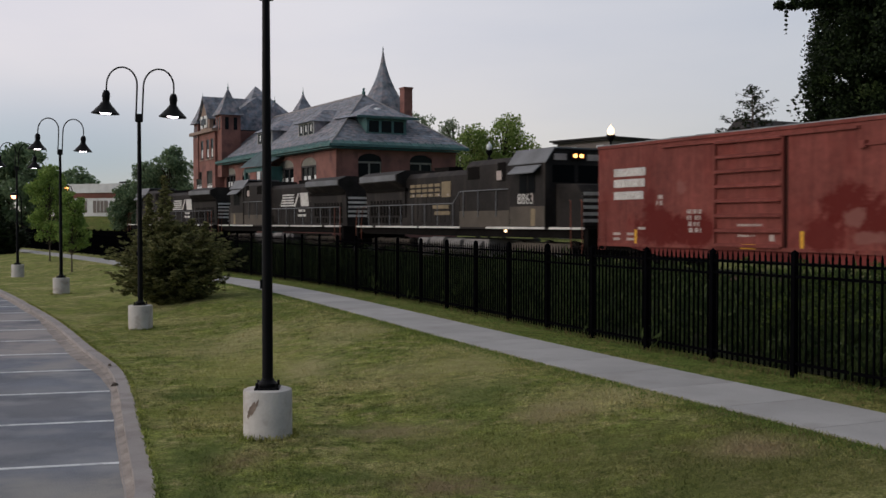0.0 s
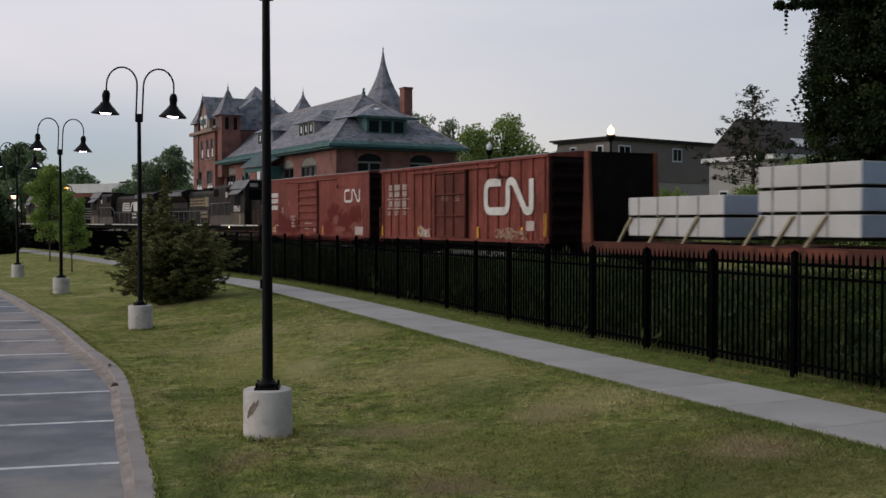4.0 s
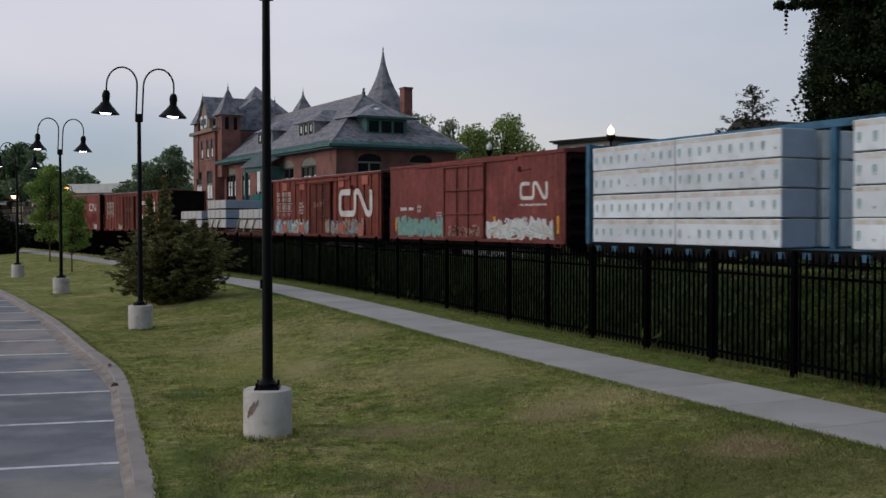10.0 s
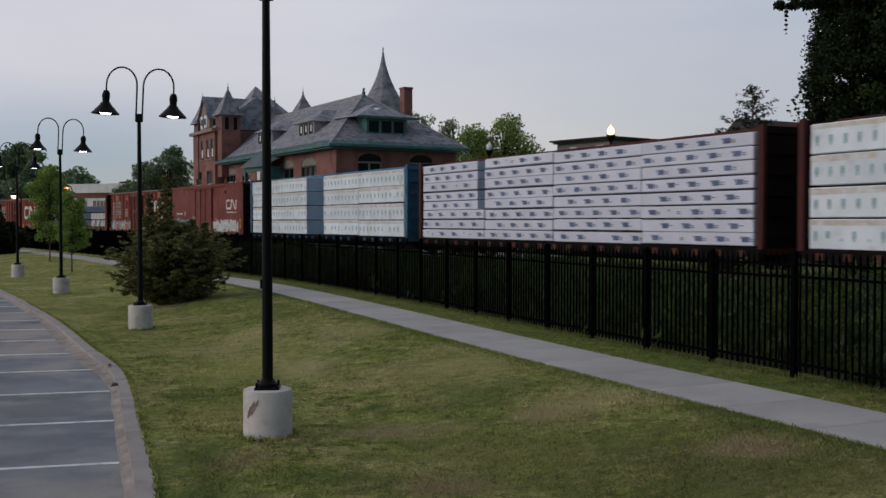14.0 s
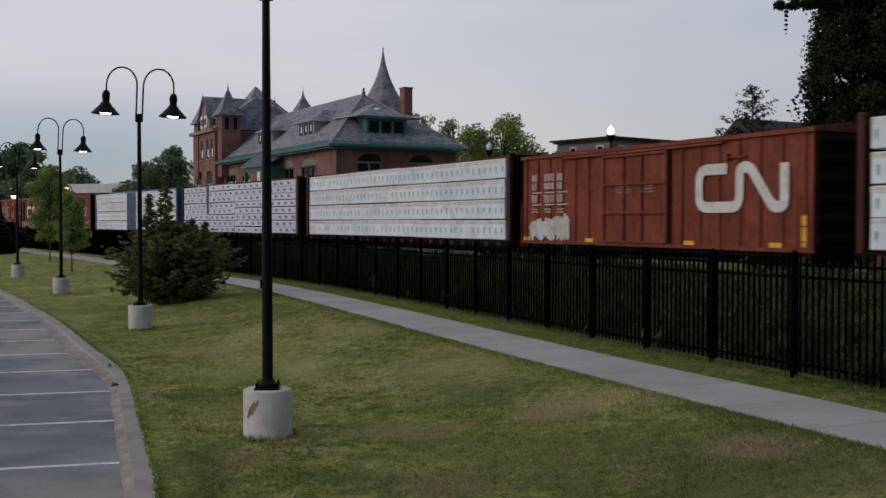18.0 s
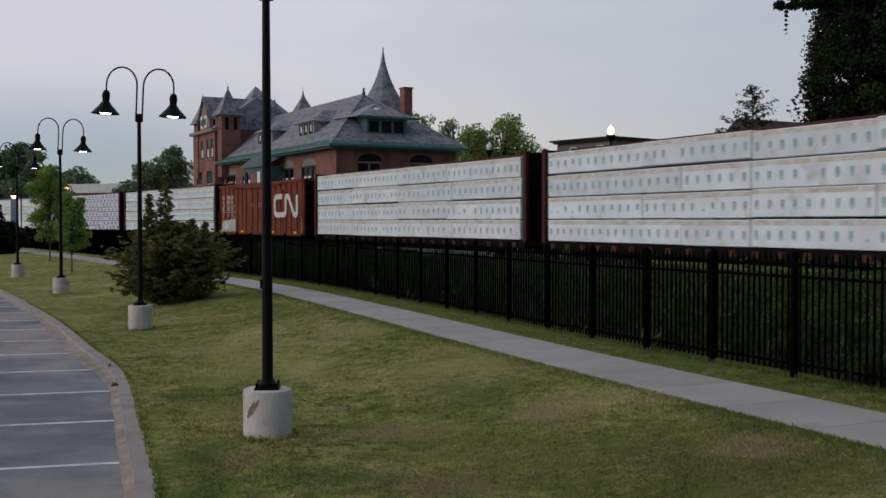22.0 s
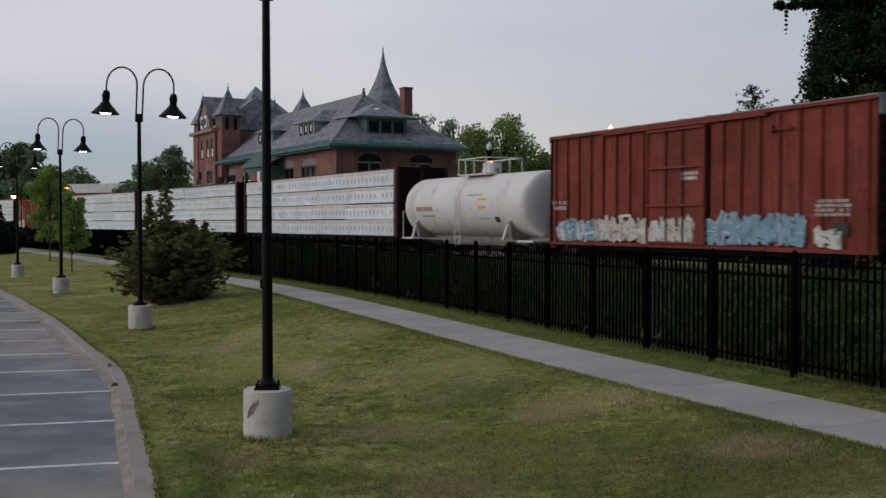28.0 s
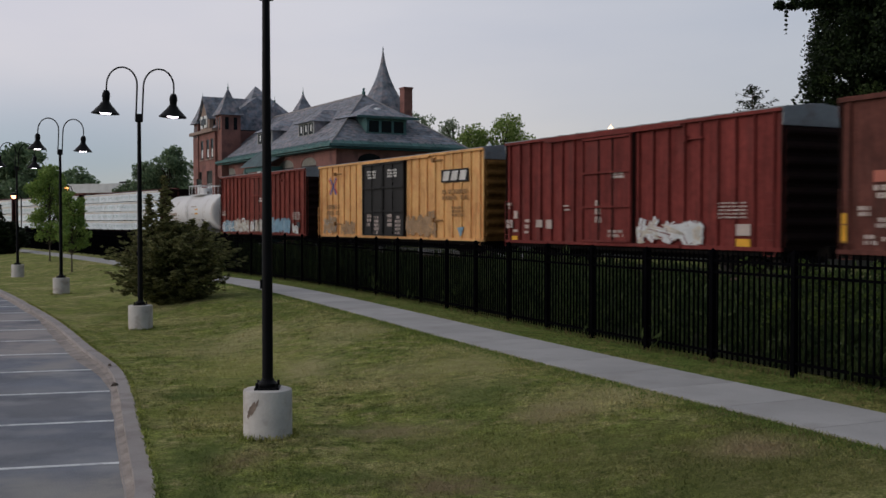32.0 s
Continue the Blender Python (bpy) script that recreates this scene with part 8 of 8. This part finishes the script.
locomotive("dusty black diesel locomotive with white stripes", 54.63, False, False, True)
locomotive("dusty black diesel locomotive with lit headlights facing back", 31.2, True, True, False)

# ---- undergrowth and grass ----
def build_weeds():
    rng = random.Random(77)
    low, high, light = [], [], []
    for i in range(1500):
        s = rng.uniform(-26, 48)
        n_ = fence_n(s) - rng.uniform(0.35, 8.6)
        x, y, _ = along(s, n_)
        h = rng.uniform(0.3, 0.85) * (0.8 + 0.5 * noise.noise((s * 0.25, n_ * 0.3, 3)))
        z = ground_z(x, y)
        low.append((x, y, z + h * 0.5, 0.34 + 0.3 * h))
        if rng.random() < 0.5:
            high.append((x, y, z + h * 1.15, 0.25))
    for _ in range(120):
        s = -10.6 - 4.4 * rng.random() ** 0.7
        x, y, _a = along(s, fence_n(s) - rng.uniform(0.15, 0.7))
        light.append((x, y, 0.4 + rng.uniform(0.75, 1.62) + 0.16 * math.sin(4.1 * s) ** 3, rng.uniform(0.08, 0.16)))
    w = leaf_mesh("weeds", cloud(5, low + high, 110000, 0.05, 1.0, 0.1, 0.0, 3.2, 2.2), M["weed"])
    tagged(new("weeds", w), "dense dark green weeds behind the fence", "undergrowth", kind="stuff")
    v = leaf_mesh("vines", cloud(6, light, 3000, 0.036, 0.8, 0.1), M["weed_light"])
    tagged(new("vine", v), "light green leafy vine behind the fence", "vine", kind="stuff")


build_weeds()


def build_grass():
    """Short blades over the near lawn, longer along the fence, the path and the plinths."""
    rng = np.random.default_rng(8)
    tufts = []
    def scatter(k, xs, ys, h, keep):
        made = 0
        while made < k:
            x, y = rng.uniform(*xs), rng.uniform(*ys)
            if keep(x, y):
                tufts.append((x, y, ground_z(x, y) if x > -1 or kerb_gap(x, y) > 0.35 else 0.0, h * rng.uniform(0.5, 1.3)))
                made += 1
    def lawn(x, y):
        if abs(x) > 0.46 * y + 0.5:
            return False
        s, n_ = where(x, y)
        if n_ < walk_n(s) + 1.42 or (x < 0 and kerb_gap(x, y) < 0.02):
            return False
        return noise.noise((x * 0.7, y * 0.7, 5)) + 0.6 * noise.noise((x * 2.1, y * 2.1, 9)) > -0.28 + rng.normal() * 0.22
    def verge(x, y):
        s, n_ = where(x, y)
        return fence_n(s) - 0.3 < n_ < walk_n(s) - 0.01 and x < 0.46 * y + 0.5
    scatter(46000, (-6, 5), (9, 17), 0.026, lawn)
    scatter(26000, (-9, 4), (17, 30), 0.032, lawn)
    for s in np.arange(-18, 24, 0.03):
        for e in (0.0, 1.45):
            x, y, _ = along(s, walk_n(s) + e + (0.02 if e else -0.02) + rng.normal() * 0.015)
            tufts.append((x, y, ground_z(x, y), rng.uniform(0.02, 0.06)))
    for p, q in zip(KERB, KERB[1:]):
        if 8 < p.y < 34:
            for k in rng.random(60):
                m_ = p.lerp(q, float(k))
                tufts.append((m_.x + rng.uniform(-0.03, 0.06), m_.y, 0.008, rng.uniform(0.015, 0.045)))
    for lx, ly, *_r in spots[:3]:
        for a in rng.uniform(0, 6.283, 260):
            r = 0.315 + abs(rng.normal()) * 0.03
            tufts.append((lx + r * math.cos(a), ly + r * math.sin(a), ground_z(lx, ly), rng.uniform(0.03, 0.08)))
    def planted(tufts, name, label, material):
        build_blades(np.array(tufts), name, label, material, rng)
    planted(tufts, "grass_blades", "short summer grass with dry tips", M["blade"])
    tufts = []
    for _ in range(16000):
        s = rng.uniform(-20, 30)
        x, y, _a = along(s, rng.uniform(fence_n(s) - 0.3, walk_n(s)))
        tufts.append((x, y, ground_z(x, y), rng.uniform(0.02, 0.06)))
    for s in np.arange(-20, 26, 0.012):
        x, y, _a = along(s + rng.normal() * 0.02, fence_n(s) + rng.normal() * 0.05)
        tufts.append((x, y, ground_z(x, y), rng.uniform(0.03, 0.10)))
    dry = []
    for s in np.arange(-20, 26, 0.014):
        x, y, _a = along(s + rng.normal() * 0.02, fence_n(s) + rng.normal() * 0.06)
        dry.append((x, y, ground_z(x, y), rng.uniform(0.03, 0.12)))
    planted(dry, "dry_grass", "dry tan grass stalks under the fence", M["dry_blade"])
    for _ in range(11000):
        s = rng.uniform(-17, 22)
        x, y, _a = along(s, walk_n(s) + 1.46 + abs(rng.normal()) * 0.2)
        tufts.append((x, y, ground_z(x, y), rng.uniform(0.015, 0.045)))
    planted(tufts, "verge_grass", "longer green grass along the fence", M["lush_blade"])


def build_blades(t, name, label, material, rng):
    k = len(t)
    a = rng.uniform(0, 6.283, k)
    wide = 0.006 + t[:, 3] * 0.06
    side = np.stack([np.cos(a), np.sin(a), np.zeros(k)], 1) * wide[:, None]
    tip = np.stack([rng.normal(size=k) * 0.5 * t[:, 3], rng.normal(size=k) * 0.5 * t[:, 3], t[:, 3]], 1)
    base = t[:, :3] - np.array([0, 0, 0.006])
    v = np.stack([base - side, base + side, base + tip + side * 0.25, base + tip - side * 0.25], 1).reshape(-1, 3)
    tagged(new(name, leaf_mesh(name, v, material)), label, "grass", kind="stuff")


build_grass()


# wind-blown scraps on the kerb
for x, y, r in ((-5.97, 19.0, 0.05), (-5.18, 16.75, 0.07)):
    rng_ = random.Random(int(y * 10))
    sh = Shape()
    ring = [(r * rng_.uniform(0.6, 1.3) * math.cos(k * 0.785), r * rng_.uniform(0.6, 1.3) * math.sin(k * 0.785), rng_.uniform(0.0, 0.02)) for k in range(8)]
    sh.v = ring + [(q[0] * 0.5, q[1] * 0.5, q[2] + 0.035) for q in ring]
    sh.f = [(k, (k + 1) % 8, 8 + (k + 1) % 8, 8 + k) for k in range(8)] + [tuple(range(8, 16)), tuple(range(8))[::-1]]
    clod = part("clod", sh, M["bark"], at=pose(x - 0.13, y - 0.05, 0.0))
    tagged(clod, "dark clod of earth lying on the kerb", "debris")


def motions():
    """The whole train runs along the curve, away from the camera."""
    for car in TRAIN:
        rows = []
        for t in range(0, RUN_END + 1):
            s = car.s + travel(t)
            rows.append((t, at_curve(s, MID, RAIL_Z)))
        walk(car.ob, rows)


motions()
